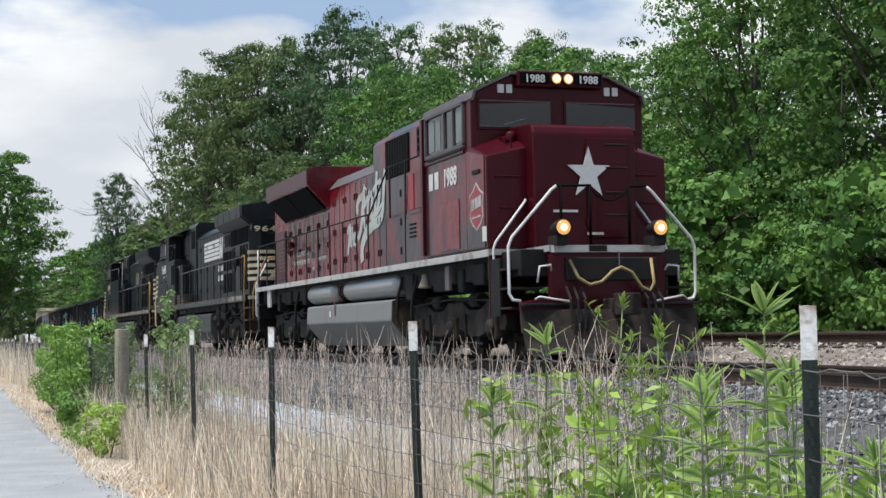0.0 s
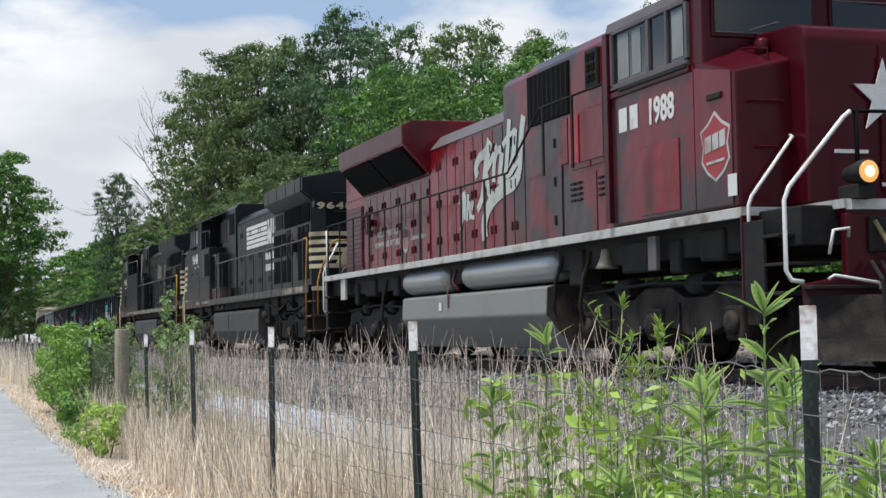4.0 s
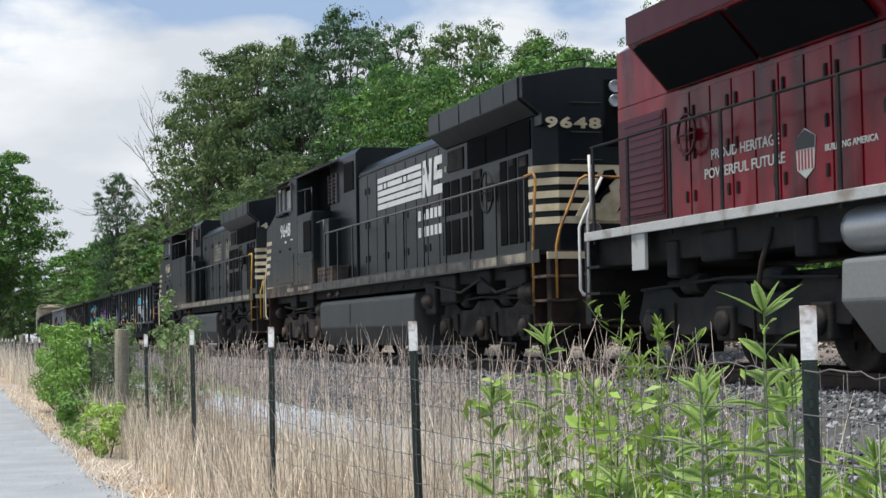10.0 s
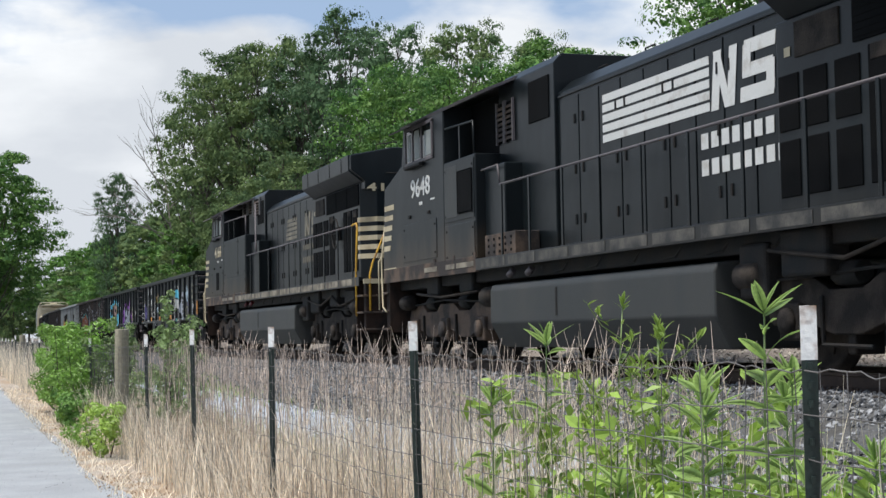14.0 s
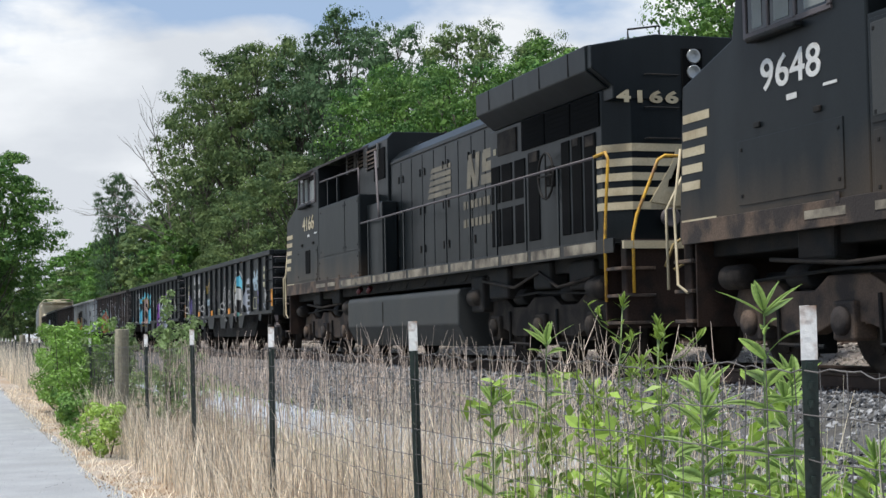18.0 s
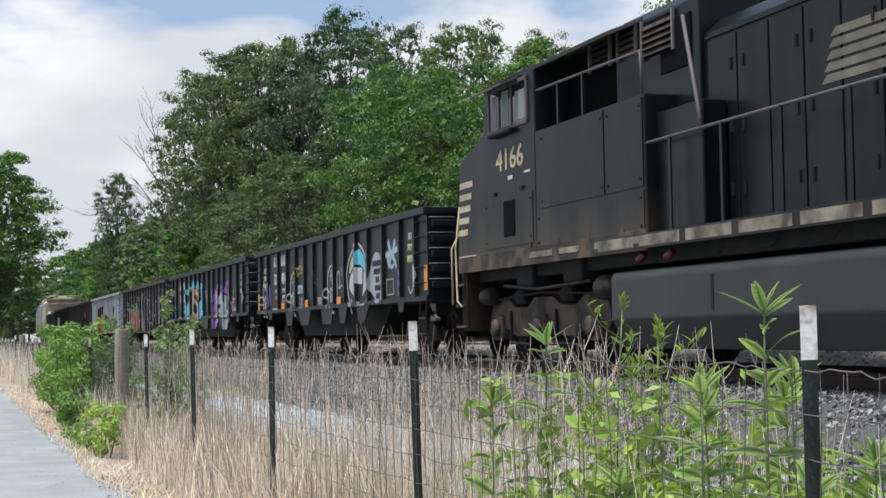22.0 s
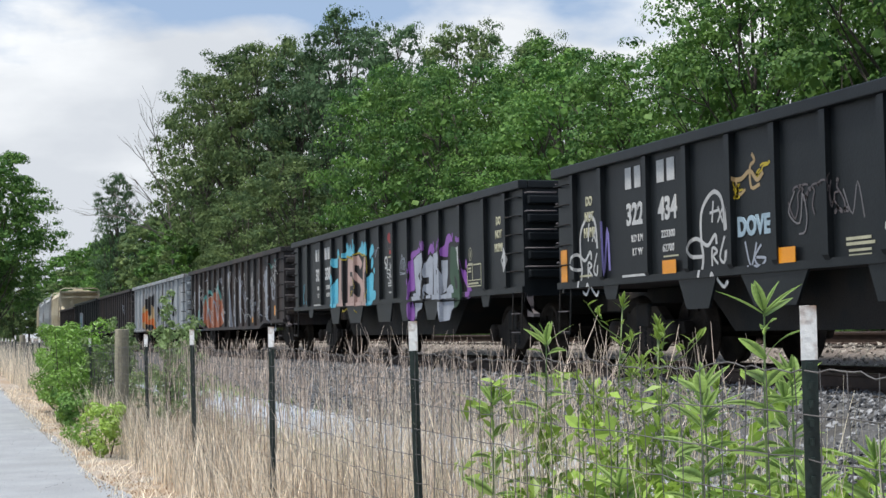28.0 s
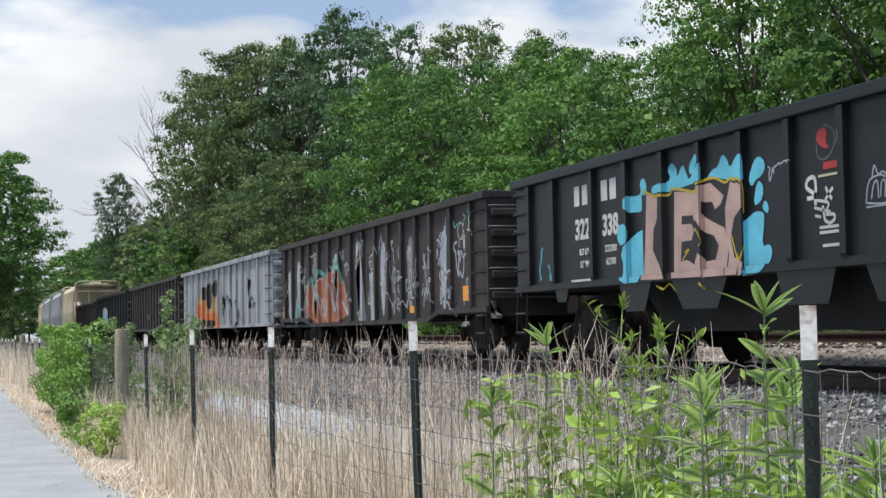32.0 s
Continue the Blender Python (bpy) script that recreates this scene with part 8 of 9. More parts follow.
# The wood behind the tracks, from near to far: kind, x, y, height, turn, breadth.
WOOD = [
    ("n", 23.5, 26, 16.0, 10, 0.8), ("m", 22.0, 32, 14.0, 70, 0.85), ("n", 26.5, 36, 16.5, 150, 0.75), ("c", 20.8, 37.5, 10.0, 200, 0.9), ("a", 23.0, 41, 13.0, 300, 0.75),
    ("b", 22.0, 46, 10.2, 30, 0.95), ("a", 21.5, 51, 10.6, 120, 0.95), ("c", 22.5, 55.5, 11.6, 250, 0.95), ("b", 23.5, 60, 12.8, 330, 0.85), ("a", 21.5, 64, 12.6, 45, 0.85),
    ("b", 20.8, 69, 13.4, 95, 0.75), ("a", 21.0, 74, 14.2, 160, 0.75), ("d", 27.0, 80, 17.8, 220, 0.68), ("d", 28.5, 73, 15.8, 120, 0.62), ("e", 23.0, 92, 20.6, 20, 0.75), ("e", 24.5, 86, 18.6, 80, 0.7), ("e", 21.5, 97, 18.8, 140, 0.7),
    ("d", 20.5, 99, 20.4, 290, 0.78), ("d", 18.8, 104, 20.4, 340, 0.74), ("d", 18.3, 114, 20.6, 15, 0.7), ("d", 18.0, 84, 11.0, 60, 0.95), ("d", 17.2, 92, 9.5, 10, 1.0), ("d", 17.4, 100, 10.5, 70, 0.8), ("f", 17.2, 110, 9.0, 30, 0.9),
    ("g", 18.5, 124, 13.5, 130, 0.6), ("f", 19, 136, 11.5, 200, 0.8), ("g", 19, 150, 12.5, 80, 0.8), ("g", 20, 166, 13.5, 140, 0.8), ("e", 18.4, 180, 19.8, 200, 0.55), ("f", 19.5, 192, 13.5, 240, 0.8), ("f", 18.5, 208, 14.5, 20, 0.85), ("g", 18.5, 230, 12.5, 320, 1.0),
    ("f", 18, 262, 16.5, 50, 0.95), ("g", 17, 300, 17, 110, 1.1), ("f", 16, 345, 14, 270, 1.3), ("g", 14, 390, 15, 190, 1.4), ("f", 8, 430, 16, 90, 1.6), ("f", -6, 450, 17, 10, 1.6), ("g", -25, 440, 18, 60, 1.6),
    ("l", 2.3, 100, 13.2, 10, 0.87), ("g", 0.0, 107, 13.0, 60, 0.85), ("g", 5.0, 150, 7.0, 40, 0.55), ("g", 4.5, 118, 4.6, 200, 0.62), ("g", 3.6, 122, 6.5, 90, 0.6), ("g", 21.0, 440, 18, 20, 0.8), ("f", 33, 430, 24, 75, 1.1), ("g", 45, 440, 24, 75, 1.1), ("f", 26, 455, 20, 75, 0.9), ("f", -1.5, 106, 12.0, 100, 0.8), ("b", 7.9, 320, 14.5, 210, 0.7), ("f", 2.6, 140, 9, 190, 0.8), ("f", 4.2, 178, 9.0, 150, 0.9), ("g", 5, 230, 12, 150, 1.2), ("g", 1.6, 128, 11, 30, 0.9),
]
for row in WOOD:
    place_tree(*row)
rnd = random.Random(9)
for i in range(36):
    y = 20 + i * 2.9 + (i * i) * 0.04
    place_tree("u" if y > 78 else "st"[i % 3 == 1], 18.2 + rnd.uniform(-0.5, 1.5), y, rnd.uniform(2.6, 4.6) * (1.25 if y < 45 else 1.0), rnd.uniform(0, 360), rnd.uniform(0.8, 1.15))
for i in range(8):
    place_tree("f", 30 + rnd.uniform(0, 5), 26 + i * 9, rnd.uniform(9, 11), rnd.uniform(0, 360), 1.1)

# ---- fence ----
M["wire"] = mat("weathered_fence_wire", (0.18, 0.17, 0.165), 0.6, 0.5, var=0.2)
M["postgreen"] = mat("dark_green_post_paint", (0.014, 0.03, 0.024), 0.5, var=0.3, scale=8)
M["posttip"] = mat("chipped_white_post_tip", (0.84, 0.84, 0.82), 0.6, var=0.12, scale=14, col2=(0.26, 0.14, 0.08), cover=0.42)
M["postwood"] = mat("weathered_wooden_post", (0.40, 0.365, 0.27), 0.9, var=0.25, scale=4, grain=40, bump=0.5, stretch=(2, 2, 0.3))
FENCE_X = 1.84


def wire_fence():
    f = thing("wire_fence", pose(FENCE_X, 0, 0), "woven wire fence on green steel posts with white tips", "fence")
    rnd = random.Random(5)
    bm = BM()
    prism(bm, [(-0.0175, -0.003), (0.0175, -0.003), (0.0175, 0.003), (0.003, 0.003), (0.003, 0.03), (-0.003, 0.03), (-0.003, 0.003), (-0.0175, 0.003)], -0.4, 1.125, "z")
    for k in range(26):
        box(bm, -0.005, 0.005, -0.012, -0.003, 0.05 + k * 0.042, 0.066 + k * 0.042)
    post = done("post", bm, M["postgreen"])
    bm = BM()
    prism(bm, [(-0.018, -0.0036), (0.018, -0.0036), (0.018, 0.0036), (0.0036, 0.0036), (0.0036, 0.0305), (-0.0036, 0.0305), (-0.0036, 0.0036), (-0.018, 0.0036)], 1.122, 1.243, "z")
    tip = done("tip", bm, M["posttip"])
    bm = BM()
    prism(bm, [(0.08 * math.cos(a * math.pi / 5) * (1 + 0.06 * math.sin(3 * a)), 0.08 * math.sin(a * math.pi / 5)) for a in range(10)], -0.4, 1.27, "z", 0.01)
    log = done("wooden_post", bm, M["postwood"])
    lean = {0: (1.2, 0.4), 1: (0.3, -0.4), 2: (-0.5, 0.3)}
    for n in range(-1, 25):
        y = 3.08 + 3.05 * n
        if n in (5, 13, 20):
            share("wooden_post", log, f, pose(0.03, y - 0.35 if n == 5 else y, rnd.uniform(-0.03, 0.03), rnd.uniform(-1, 1), rnd.uniform(-1, 1), rnd.uniform(0, 90)))
            continue
        rx, ry = lean.get(n, (rnd.uniform(-1.5, 1.5), rnd.uniform(-1, 1)))
        p = share("post", post, f, pose(0, y, 0 if n < 3 else rnd.uniform(-0.05, 0.05), rx, ry - 0.6, -90 + 62 + rnd.uniform(-6, 6)))
        share("tip", tip, p)
    # woven wire: crimped line wires and stay wires
    step = 0.115
    n = int(77 / step)
    zs = [1.112, 1.01, 0.91, 0.81, 0.70, 0.59, 0.475, 0.36, 0.24, 0.12]
    g = np.random.RandomState(3)
    ys = -0.1 + step * np.arange(n)
    phase = (ys - 3.08) / 3.05
    sag = -0.022 * np.sin(np.pi * (phase % 1.0)) + 0.012 * np.sin(ys * 1.7)
    def rope(pts, r):
        """A thin four-sided wire through pts, as vertex and face arrays."""
        d = np.gradient(pts, axis=0)
        d /= np.linalg.norm(d, axis=1)[:, None]
        up = np.where(np.abs(d[:, 2:3]) < 0.9, np.array([[0, 0, 1.0]]), np.array([[1.0, 0, 0]]))
        a = np.cross(d, up)
        a /= np.linalg.norm(a, axis=1)[:, None]
        b = np.cross(a, d)
        v = np.stack([pts + a * r, pts + b * r, pts - a * r, pts - b * r], 1).reshape(-1, 3)
        m = len(pts)
        q = np.array([[4 * i + k, 4 * i + (k + 1) % 4, 4 * i + 4 + (k + 1) % 4, 4 * i + 4 + k] for i in range(m - 1) for k in range(4)])
        return v, q
    for k, z in enumerate(zs):
        wob = g.normal(size=n) * (0.007 if k == 0 else 0.003)
        fine = np.repeat(ys, 3)[:-2] + np.tile([0, step / 3, 2 * step / 3], n)[:-2] if k == 0 else ys
        zz = np.interp(fine, ys, z + sag * (1.0 if k == 0 else 0.6) + wob) + (0.004 if k == 0 else 0.0015) * np.sin(fine * 2 * np.pi / step * 1.02)
        xx = -0.02 + 0.012 * np.interp(fine, ys, g.normal(size=n)) * 0.6
        v, q = rope(np.stack([xx, fine, zz], 1), 0.0019 if k == 0 else 0.0016)
        ob = new("line_wire", raw("line_wire", v, q, M["wire"]))
        ob.parent = f
    vs, qs, off = [], [], 0
    for i in range(n):
        hz = np.array(zs) + sag[i] * 0.7
        pts = np.stack([-0.02 + g.normal(size=len(zs)) * 0.003, ys[i] + g.normal(size=len(zs)) * 0.005, hz], 1)
        v, q = rope(pts, 0.0015)
        vs.append(v), qs.append(q + off)
        off += len(v)
    st = new("stay_wire", raw("stay_wire", np.concatenate(vs), np.concatenate(qs), M["wire"]))
    st.parent = f
    tagged(st, kind="stuff")


wire_fence()

M["straw"] = mat("dry_straw", (0.90, 0.79, 0.63), 0.85, var=0.1, scale=1.0, grain=20, bump=0, island=0.65, trans=0.3)
M["tanstraw"] = mat("tan_dry_undergrowth", (0.54, 0.41, 0.29), 0.85, var=0.12, scale=1.0, grain=20, bump=0, island=0.3, trans=0.35)
M["twig"] = mat("grey_dead_twigs", (0.66, 0.54, 0.45), 0.85, var=0.15, scale=2.0, grain=20, bump=0, island=0.3)
M["weed"] = mat("fresh_weed_leaves", (0.36, 0.53, 0.15), 0.55, var=0.2, scale=8, grain=60, bump=0.05, obj=0.2, trans=0.5)
M["weed_stem"] = mat("pale_green_stem", (0.20, 0.28, 0.09), 0.5, var=0.15)
M["shrubleaf"] = mat("bright_shrub_leaves", (0.20, 0.37, 0.06), 0.45, var=0.15, scale=2, grain=20, bump=0, island=0.35, trans=0.3)
M["sapleaf"] = mat("greyish_sapling_leaves", (0.22, 0.32, 0.12), 0.5, var=0.15, scale=2, grain=20, bump=0, island=0.3, trans=0.3)
M["lime"] = mat("yellow_green_leaves", (0.34, 0.50, 0.09), 0.5, var=0.15, scale=3, grain=20, bump=0, island=0.3, trans=0.35)


def blades(name, label, n, x, y, z, h, width, material, seed, lean=0.12, cat="dry grass"):
    """Thin standing stalks as tapering ribbons of two bends each."""
    g = np.random.RandomState(seed)
    a = g.uniform(0, np.pi, n)
    w = np.stack([np.cos(a), np.sin(a), np.zeros(n)], 1) * (width * g.uniform(0.6, 1.4, n))[:, None] / 2
    base = np.stack([x, y, z], 1)
    tilt = g.normal(size=(n, 3)) * lean
    tilt[:, 2] = 0
    crook = g.normal(size=(n, 4, 3)) * np.array([0.0, 0.012, 0.02, 0.03])[None, :, None]
    rows = []
    for k, t in enumerate((0.0, 0.4, 0.75, 1.0)):
        p = base + np.array([0, 0, 1.0]) * (h * t)[:, None] + tilt * (h * t * t)[:, None] + crook[:, k] * h[:, None]
        s = (1.0, 0.85, 0.6, 0.2)[k]
        rows += [p - w * s, p + w * s]
    v = np.stack(rows, 1)
    f = np.array([(0, 1, 3, 2), (2, 3, 5, 4), (4, 5, 7, 6)])[None] + 8 * np.arange(n)[:, None, None]
    tagged(new(name, raw(name, v.reshape(-1, 3), f.reshape(-1, 4), M[material])), label, cat, kind="stuff")


def verge():
    g = np.random.RandomState(31)
    # thick dry stand behind and through the fence
    n = 9000
    y = 5.2 + 22 * g.uniform(0, 1, n) ** 1.5
    x = FENCE_X + 0.08 + 1.25 * g.uniform(0, 1, n) ** 1.2
    keep = g.uniform(0, 1, n) < np.clip((y - 5.3) / 3.2, 0.10, 1)
    x, y = x[keep], y[keep]
    n = len(x)
    tall = g.uniform(0, 1, n) < np.where(y < 10, 0.14, 0.03)
    h = g.uniform(0.6, 1.0, n) * np.where(tall, 0.95, np.interp(y, [5, 8.0, 10.5, 30], [1.02, 1.0, 0.48, 0.42]))
    blades("dry_grass", "dense stand of tall dry tan grass along the fence", n, x, y, np.zeros(n), h, 0.0046, "straw", 32, 0.16)
    n = 5000
    y = 8.5 + 60 * g.uniform(0, 1, n) ** 1.3
    x = FENCE_X - 0.02 - 0.24 * g.uniform(0, 1, n) ** 1.5
    blades("dry_grass", "short dry tan grass on the path side of the fence", n, x, y, np.zeros(n), g.uniform(0.15, 0.7, n) * np.clip(1.25 - (FENCE_X - x) * 2, 0.3, 1), 0.006, "straw", 33, 0.2)
    n = 6000
    y = 5.5 + 22 * g.uniform(0, 1, n) ** 1.3
    x = FENCE_X - 0.1 + 1.2 * g.uniform(0, 1, n)
    blades("dry_grass", "short tan undergrowth among the dry stalks", n, x, y, np.zeros(n), g.uniform(0.12, 0.5, n), 0.006, "tanstraw", 38, 0.35)
    n = 4500
    y = g.uniform(27, 76, n)
    x = FENCE_X + g.uniform(-0.15, 0.5, n)
    blades("dry_grass", "tall dry tan grass along the far fence", n, x, y, np.zeros(n), g.uniform(0.5, 1.12, n), 0.012, "straw", 36, 0.1)
    n = 1500
    y = 8.5 + 30 * g.uniform(0, 1, n) ** 1.3
    x = FENCE_X - 0.3 - 0.42 * g.uniform(0, 1, n)
    blades("dry_grass", "flattened dry blades and litter at the path's edge", n, x, y, np.zeros(n), g.uniform(0.03, 0.14, n), 0.007, "straw", 37, 0.9)
    n = 380
    y = g.uniform(3.2, 5.8, n)
    x = FENCE_X + 0.1 + 1.3 * g.uniform(0, 1, n)
    blades("dry_grass", "sparse dry stalks among green weeds", n, x, y, np.zeros(n), g.uniform(0.5, 0.98, n), 0.005, "straw", 34, 0.1)
    # branching dead twigs that stand above the grass
    bm, r = BM(), random.Random(8)
    for i in range(420):
        y0 = 5.0 + 14.2 * r.random() ** 1.3
        x0 = FENCE_X + 0.15 + 1.0 * r.random()
        p = Vector((x0, y0, 0.45))
        hgt = r.uniform(0.45, 0.72)
        top = p + Vector((r.uniform(-0.08, 0.08), r.uniform(-0.1, 0.1), hgt))
        tube(bm, [p, p.lerp(top, 0.5) + Vector((r.uniform(-0.035, 0.035), r.uniform(-0.035, 0.035), 0)), top], 0.0027, 4, 0.0011)
        for _ in range(r.randint(2, 5)):
            q = p.lerp(top, r.uniform(0.45, 0.95))
            e = q + Vector((r.uniform(-0.09, 0.09), r.uniform(-0.12, 0.12), r.uniform(0.05, 0.2)))
            tube(bm, [q, q.lerp(e, 0.6) + Vector((0, 0, -0.012)), e], 0.0015, 3, 0.0007)
    ob = new("dead_twigs", done("dead_twigs", bm, M["twig"]))
    tagged(ob, "bare branching dead stalks above the dry grass", "dry weeds", kind="stuff")
    # a yellow-green patch beside the lane
    n = 2500
    x, y = 5.4 + g.normal(size=n) * 0.4, 40 + g.normal(size=n) * 6
    blades("low_grass", "patch of short yellow-green grass on the lane", n, x, y, np.zeros(n) - 0.03, g.uniform(0.05, 0.2, n), 0.012, "lime", 39, 0.35, "grass")
    # far verge and lane edge
    n = 6000
    y = 12 + 70 * g.uniform(0, 1, n) ** 1.4
    x = 3.2 + g.normal(size=n) * 0.25
    blades("low_grass", "low yellow-green grass at the lane's edge", n, x, y, np.zeros(n) - 0.02, g.uniform(0.06, 0.25, n), 0.008, "lime", 35, 0.3, "grass")


verge()


def leaf_mesh(length, width, bend, material, teeth=0):
    """A long pointed leaf with a folded midrib that bends down."""
    n = 11
    bm = BM()
    mid, L_, R_ = [], [], []
    for i in range(n + 1):
        t = i / n
        w = width / 2 * (math.sin(math.pi * min(1, t * 0.94 + 0.05)) ** 0.8) * (1 - 0.35 * t)
        if teeth and i % 2:
            w *= 0.8
        x, z = length * t, length * (0.32 * t - bend * t * t)
        mid.append(bm.verts.new((x, 0, z)))
        L_.append(bm.verts.new((x, w, z + w * 0.09))), R_.append(bm.verts.new((x, -w, z + w * 0.09)))
    for i in range(n):
        for s in (L_, R_):
            bm.faces.new((mid[i], mid[i + 1], s[i + 1], s[i])).smooth = True
    return done("leaf", bm, M[material])


LEAVES = {"big": leaf_mesh(0.22, 0.070, 0.36, "weed"), "mid": leaf_mesh(0.18, 0.062, 0.4, "weed"), "top": leaf_mesh(0.16, 0.052, 0.14, "weed"), "small": leaf_mesh(0.075, 0.030, 0.3, "lime", 1), "round": leaf_mesh(0.07, 0.052, 0.35, "lime", 1)}


def weed(x, y, height, kind, turn, label, lean=(0, 0)):
    """An upright weed: a stem, pairs of leaves up it and a tuft at its tip."""
    w = thing("weed_plant", pose(x, y, 0, lean[0], lean[1], turn), label, "weed", "weeds by the fence")
    bm = BM()
    tube(bm, [(0, 0, -0.03), (0.006, 0.004, height * 0.4), (-0.004, 0.006, height * 0.75), (0, 0, height)], 0.006 if kind == "tall" else 0.004, 7, 0.0025)
    part("stem", bm, "weed_stem", w)
    r = random.Random(int(x * 100 + y * 1000))
    z, a = height * 0.30, 0
    gap = 0.072 if kind == "tall" else 0.062
    while z < height - 0.04:
        t = z / height
        for s in (0, 180):
            key = ("big" if t < 0.86 else "mid") if kind == "tall" else "small"
            ob = share("leaf", LEAVES[key], w, pose(0, 0, z + r.uniform(-0.01, 0.01), r.uniform(-50, 50), r.uniform(-30, 12) - 10 * t, a + s + r.uniform(-14, 14)))
            sc = r.uniform(0.6, 1.0) * (0.72 + 0.3 * math.sin(math.pi * t))
            ob.scale = (sc, sc, sc)
        a += 90 + r.uniform(-20, 20)
        z += gap * r.uniform(0.8, 1.2)
    for j in range(0 if kind == "tall" else 5):
        zz, aa, ln = height * (0.62 + 0.07 * j), j * 137 + r.uniform(-20, 20), r.uniform(0.1, 0.17)
        tip = Vector((ln * math.cos(radians(aa)), ln * math.sin(radians(aa)), zz + ln * 0.75))
        bm = BM()
        tube(bm, [(0, 0, zz), (tip.x * 0.6, tip.y * 0.6, zz + ln * 0.3), tip], 0.0025, 5, 0.0015)
        part("shoot", bm, "weed_stem", w)
        for q in range(7):
            ob = share("leaf", LEAVES["small"], w, pose(*Vector((0, 0, zz)).lerp(tip, 0.4 + 0.1 * q), 0, r.uniform(-50, -10), aa + q * 137))
            ob.scale = (0.7, 0.7, 0.7)
    for k in range(7 if kind == "tall" else 9):
        ob = share("leaf", LEAVES["top" if kind == "tall" else "small"], w, pose(0, 0, height - 0.025 + 0.004 * k, 0, -8 - 8 * k if kind == "tall" else -30 - 5 * k, k * 137.5 + 20))
        sc = (1.0 - 0.09 * k) if kind == "tall" else 0.6
        ob.scale = (sc, sc, sc)
    return w


TALL = "tall fresh-green weed with long pointed leaves by the fence"
GOLD = "slim light-green weed with small toothed leaves"
weed(2.10, 3.74, 1.25, "tall", 10, TALL)
weed(2.22, 5.66, 1.16, "tall", 50, TALL)
weed(2.05, 4.02, 1.03, "tall", 80, TALL)
weed(2.30, 3.95, 1.05, "tall", 120, TALL)
weed(2.02, 5.74, 0.93, "tall", 140, TALL)
weed(2.2, 4.3, 0.95, "tall", 200, TALL)
weed(2.45, 4.25, 0.98, "tall", 240, TALL)
weed(2.0, 3.35, 0.80, "tall", 15, TALL)
weed(2.1, 3.05, 0.86, "tall", 75, TALL)
for i, (px, py, ph) in enumerate(((2.5, 3.6, 0.7), (2.35, 3.3, 0.78), (2.6, 4.0, 0.8), (2.25, 4.6, 0.82), (2.0, 4.5, 0.72), (2.7, 3.45, 0.62))):
    weed(px, py, ph, "tall", 40 * i + 25, TALL)
weed(2.30, 5.28, 1.29, "slim", 5, GOLD, (1, 3))
weed(2.32, 4.82, 1.21, "slim", 65, GOLD, (-1, 6))
weed(2.28, 4.98, 1.18, "slim", 125, GOLD, (0, -5))
weed(2.36, 5.05, 1.05, "slim", 185, GOLD, (3, 2))
weed(2.15, 5.15, 0.95, "slim", 210, GOLD, (2, -2))
weed(2.4, 4.6, 1.0, "slim", 270, GOLD)


def thicket(name, label, centres, radii, per, leaf, material, seed, stems=True, cat="shrub"):
    g = np.random.RandomState(seed)
    t = thing(name, pose(0, 0, 0), label, cat)
    v, f = leaf_cloud(g, np.array(centres, float), np.array(radii, float), per, leaf)
    ob = new("foliage", raw("foliage", v, f, M[material]))
    ob.parent = t
    if stems:
        r = random.Random(seed)
        for c in centres[::4]:
            bm = BM()
            tube(bm, [(c[0] * 0.5 + centres[0][0] * 0.5, c[1] * 0.7 + centres[0][1] * 0.3, 0), (c[0], c[1], c[2] * 0.6), (c[0] + r.uniform(-0.05, 0.05), c[1], c[2] + 0.1)], 0.008, 5, 0.003)
            part("stem", bm, "bark", t)
    return t


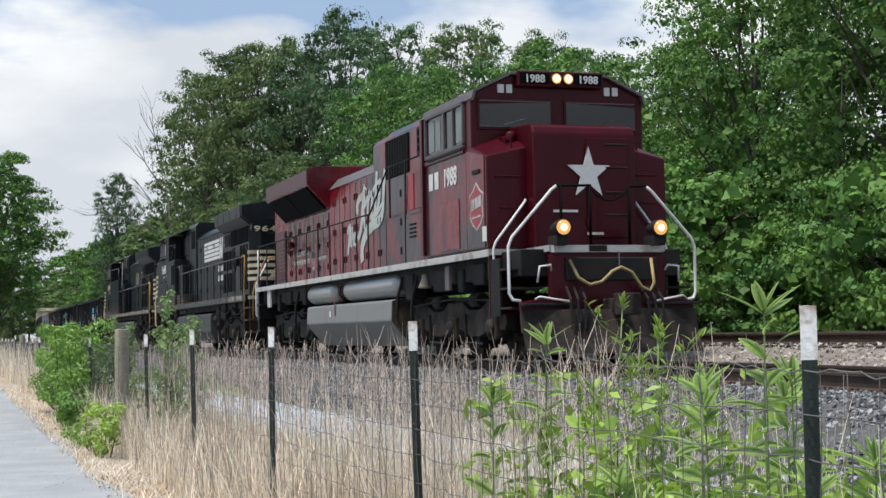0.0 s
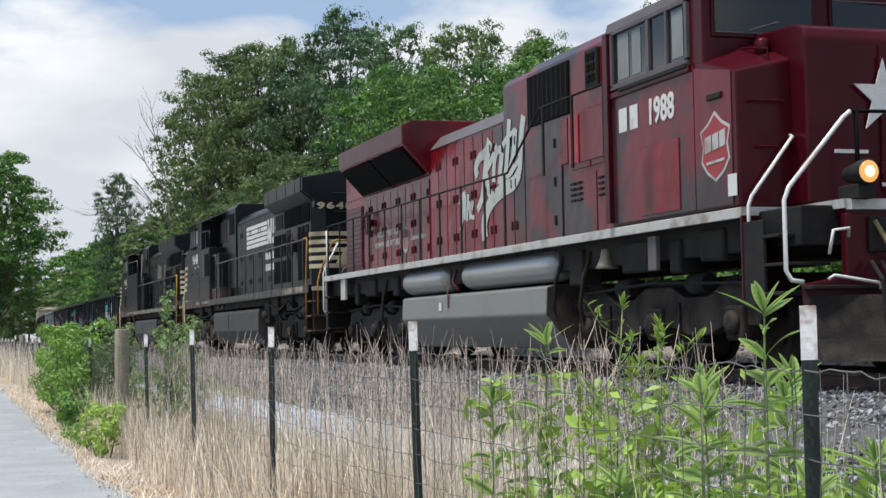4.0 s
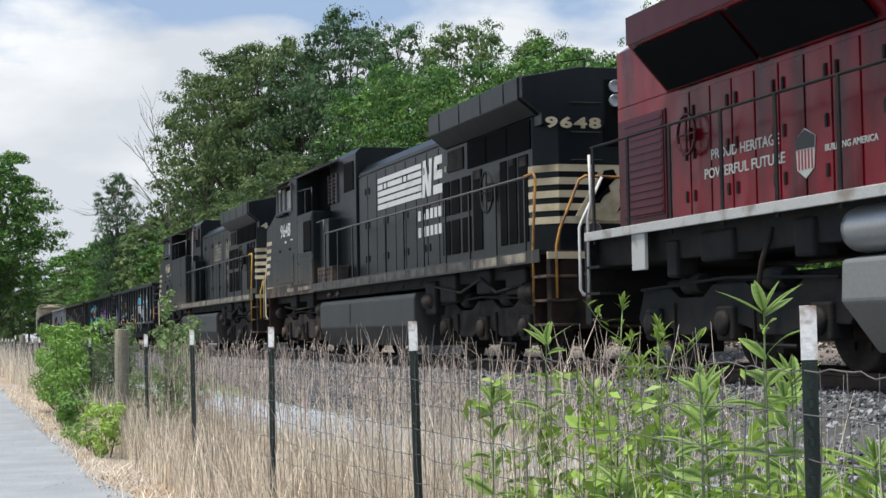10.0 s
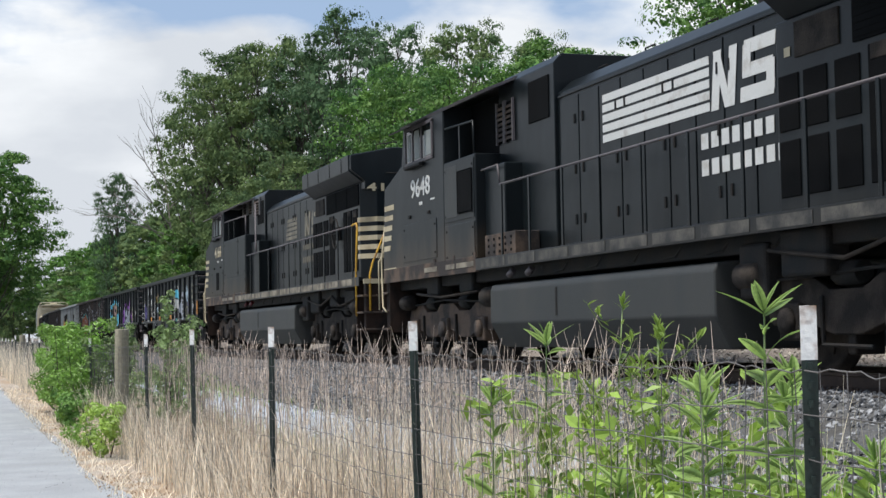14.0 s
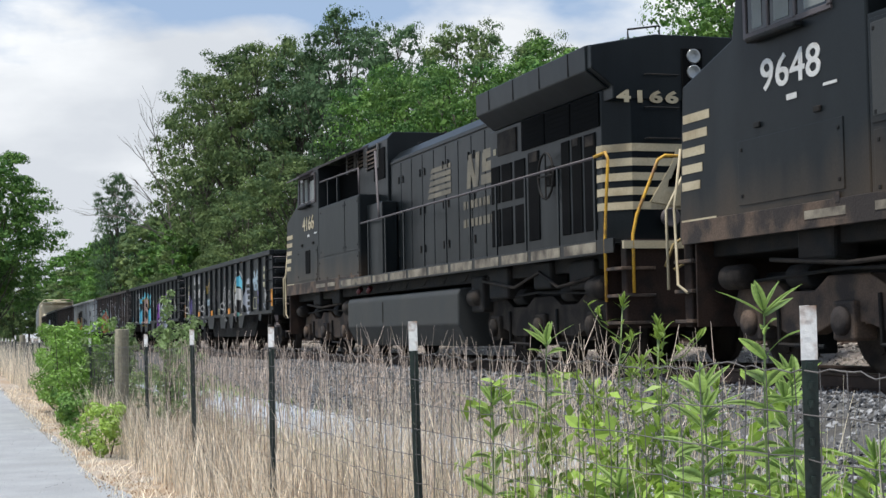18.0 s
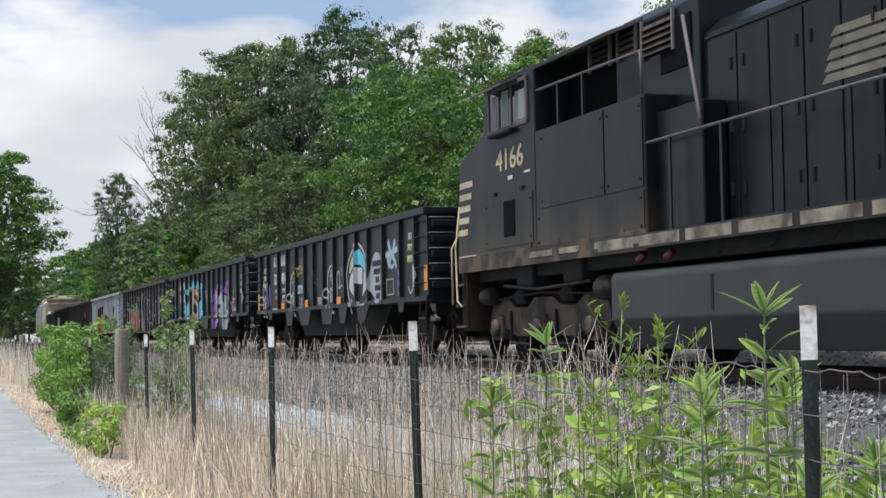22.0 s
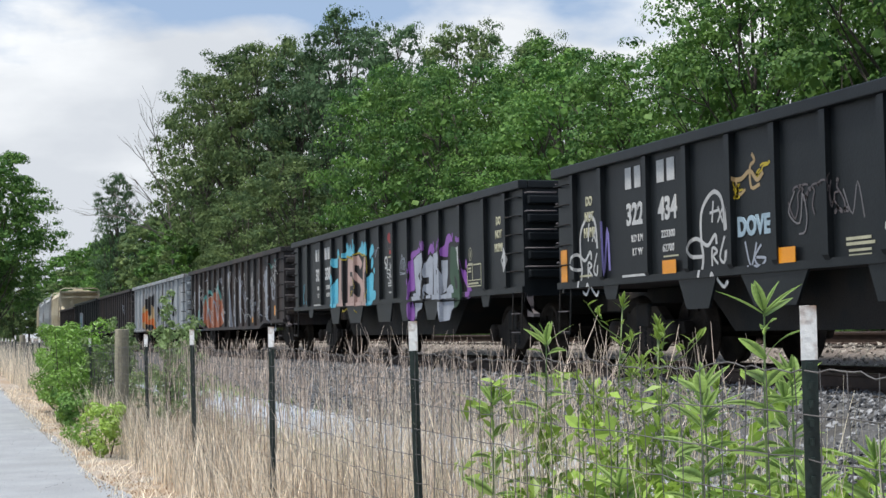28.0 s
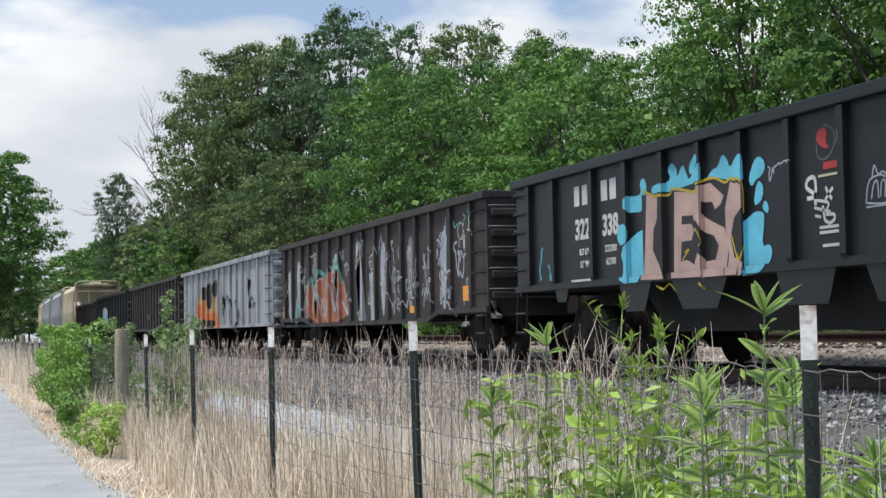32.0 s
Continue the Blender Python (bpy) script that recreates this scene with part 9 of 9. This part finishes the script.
def thickets():
    r = random.Random(77)
    # climbing shrub on the fence
    cs = [(1.72 + r.uniform(-0.32, 0.28), 21.2 + r.uniform(0, 5.2), 0.15 + 1.2 * r.random() ** 0.8) for _ in range(130)]
    thicket("fence_shrub", "bright-green leafy shrub grown over the fence", cs, [r.uniform(0.1, 0.2) for _ in cs], 120, 0.028, "shrubleaf", 78)
    # darker leaves at the back carry the shrub's shade in their colour
    cs = [(1.95 + r.uniform(-0.15, 0.3), 21.0 + r.uniform(0, 5), 0.1 + 1.05 * r.random()) for _ in range(70)]
    thicket("fence_shrub", "growth behind the fence shrub, its dark-green leaf colour standing in for shade", cs, [r.uniform(0.1, 0.2) for _ in cs], 60, 0.03, "leaf_dark", 77)
    cs = [(1.6 + r.uniform(-0.2, 0.2), 21.0 + r.uniform(-0.6, 1.5), 0.05 + 0.4 * r.random()) for _ in range(26)]
    thicket("fence_shrub", "low dark-green growth at the shrub's foot", cs, [r.uniform(0.08, 0.16) for _ in cs], 70, 0.034, "leaf", 79, False)
    cs = [(1.5 + r.uniform(-0.16, 0.14), 15.7 + r.uniform(-0.5, 0.8), 0.05 + 0.48 * r.random()) for _ in range(30)]
    thicket("small_bush", "small yellow-green bush on the path's verge", cs, [r.uniform(0.05, 0.11) for _ in cs], 44, 0.027, "lime", 80)
    cs = [(1.45 + r.uniform(-0.2, 0.2), 17.4 + r.uniform(-0.6, 0.8), 0.03 + 0.2 * r.random()) for _ in range(18)]
    thicket("small_bush", "low green clump on the path's verge", cs, [r.uniform(0.05, 0.1) for _ in cs], 30, 0.022, "shrubleaf", 81, False)
    for n, (x0, y0, top) in enumerate(((2.6, 19.7, 1.72), (2.75, 18.6, 1.38), (2.35, 17.6, 1.25), (2.9, 20.6, 1.3), (2.2, 21.8, 1.42), (2.5, 23.0, 1.35))):
        cs = [(x0 + r.uniform(-0.16, 0.16) * (1.3 - k / 22), y0 + r.uniform(-0.3, 0.3), top * (0.25 + 0.75 * k / 21)) for k in range(22)]
        thicket("sapling", "thin sapling with small greyish-green leaves", cs, [r.uniform(0.05, 0.1) for _ in cs], 34, 0.032, "sapleaf", 90 + n)
    cs = [(2.0 + r.random() * 0.9, 15.5 + r.random() * 9, 0.08 + 0.75 * r.random() ** 1.2) for _ in range(75)]
    thicket("hedge_growth", "tangle of greyish-green seedlings behind the fence", cs, [r.uniform(0.06, 0.14) for _ in cs], 24, 0.03, "sapleaf", 96, False)
    # leafy ground cover among the weeds
    cs = [(2.0 + r.random() * 0.9, 3.1 + r.random() * 2.9, 0.12 + 0.6 * r.random() ** 1.3) for _ in range(170)]
    thicket("ground_cover", "light-green leafy vines and seedlings under the weeds", cs, [r.uniform(0.06, 0.13) for _ in cs], 13, 0.036, "lime", 97, False, "weeds")
    cs = [(2.0 + r.random() * 0.9, 2.9 + r.random() * 2.6, 0.2 + 0.45 * r.random() ** 1.3) for _ in range(130)]
    thicket("ground_cover", "darker green seedlings under the weeds", cs, [r.uniform(0.06, 0.13) for _ in cs], 12, 0.03, "shrubleaf", 98, False, "weeds")
    cs = [(2.0 + r.random() * 0.7, 4.5 + r.random() * 1.9, 0.3 + 0.68 * r.random()) for _ in range(90)]
    thicket("ground_cover", "pale yellow-green vine leaves climbing through the dry stalks", cs, [r.uniform(0.05, 0.12) for _ in cs], 7, 0.036, "lime", 101, False, "weeds")
    cs = [(1.9 + r.random() * 1.2, 27 + r.random() * 45, 0.1 + 0.9 * r.random()) for _ in range(90)]
    thicket("hedge_growth", "mixed green growth along the far fence", cs, [r.uniform(0.1, 0.25) for _ in cs], 26, 0.035, "sapleaf", 99, False)


thickets()


def dead_tree(x, y, h):
    t = thing("dead_tree", pose(x, y, height_at(x) - 0.2), "bare dead tree with pale forking branches", "tree", "trees along the tracks")
    bm, r = BM(), random.Random(3)
    tube(bm, [(0, 0, 0), (0.1, 0, h * 0.45), (-0.5, 0, h * 0.8)], 0.12, 8, 0.04)
    part("trunk", bm, "deadwood", t)

    def fork(p, d, ln, rad, depth):
        e = p + d * ln
        b = BM()
        tube(b, [p, p.lerp(e, 0.5) + Vector((r.uniform(-0.1, 0.1), 0, r.uniform(-0.1, 0.1))), e], rad, 6, rad * 0.4)
        part("branch", b, "deadwood", t)
        if depth:
            for _ in range(3):
                n = (d + Vector((r.uniform(-0.7, 0.5), r.uniform(-0.3, 0.3), r.uniform(-0.35, 0.5)))).normalized()
                fork(p.lerp(e, r.uniform(0.4, 1.0)), n, ln * r.uniform(0.45, 0.7), rad * 0.5, depth - 1)

    def spine(q):
        return Vector((np.interp(q, [0, 0.45, 0.8], [0, 0.1, -0.5]), 0, h * q))

    for z, d in ((0.45, (-0.75, 0, 0.65)), (0.55, (-0.6, 0, 0.8)), (0.62, (0.5, 0, 0.85)), (0.7, (-0.55, 0, 0.85)), (0.8, (-0.25, 0, 1.0)), (0.5, (-0.95, 0, 0.35))):
        fork(spine(z), Vector(d).normalized(), h * 0.27, 0.06, 2)


dead_tree(15.4, 113, 15.5)

motions()
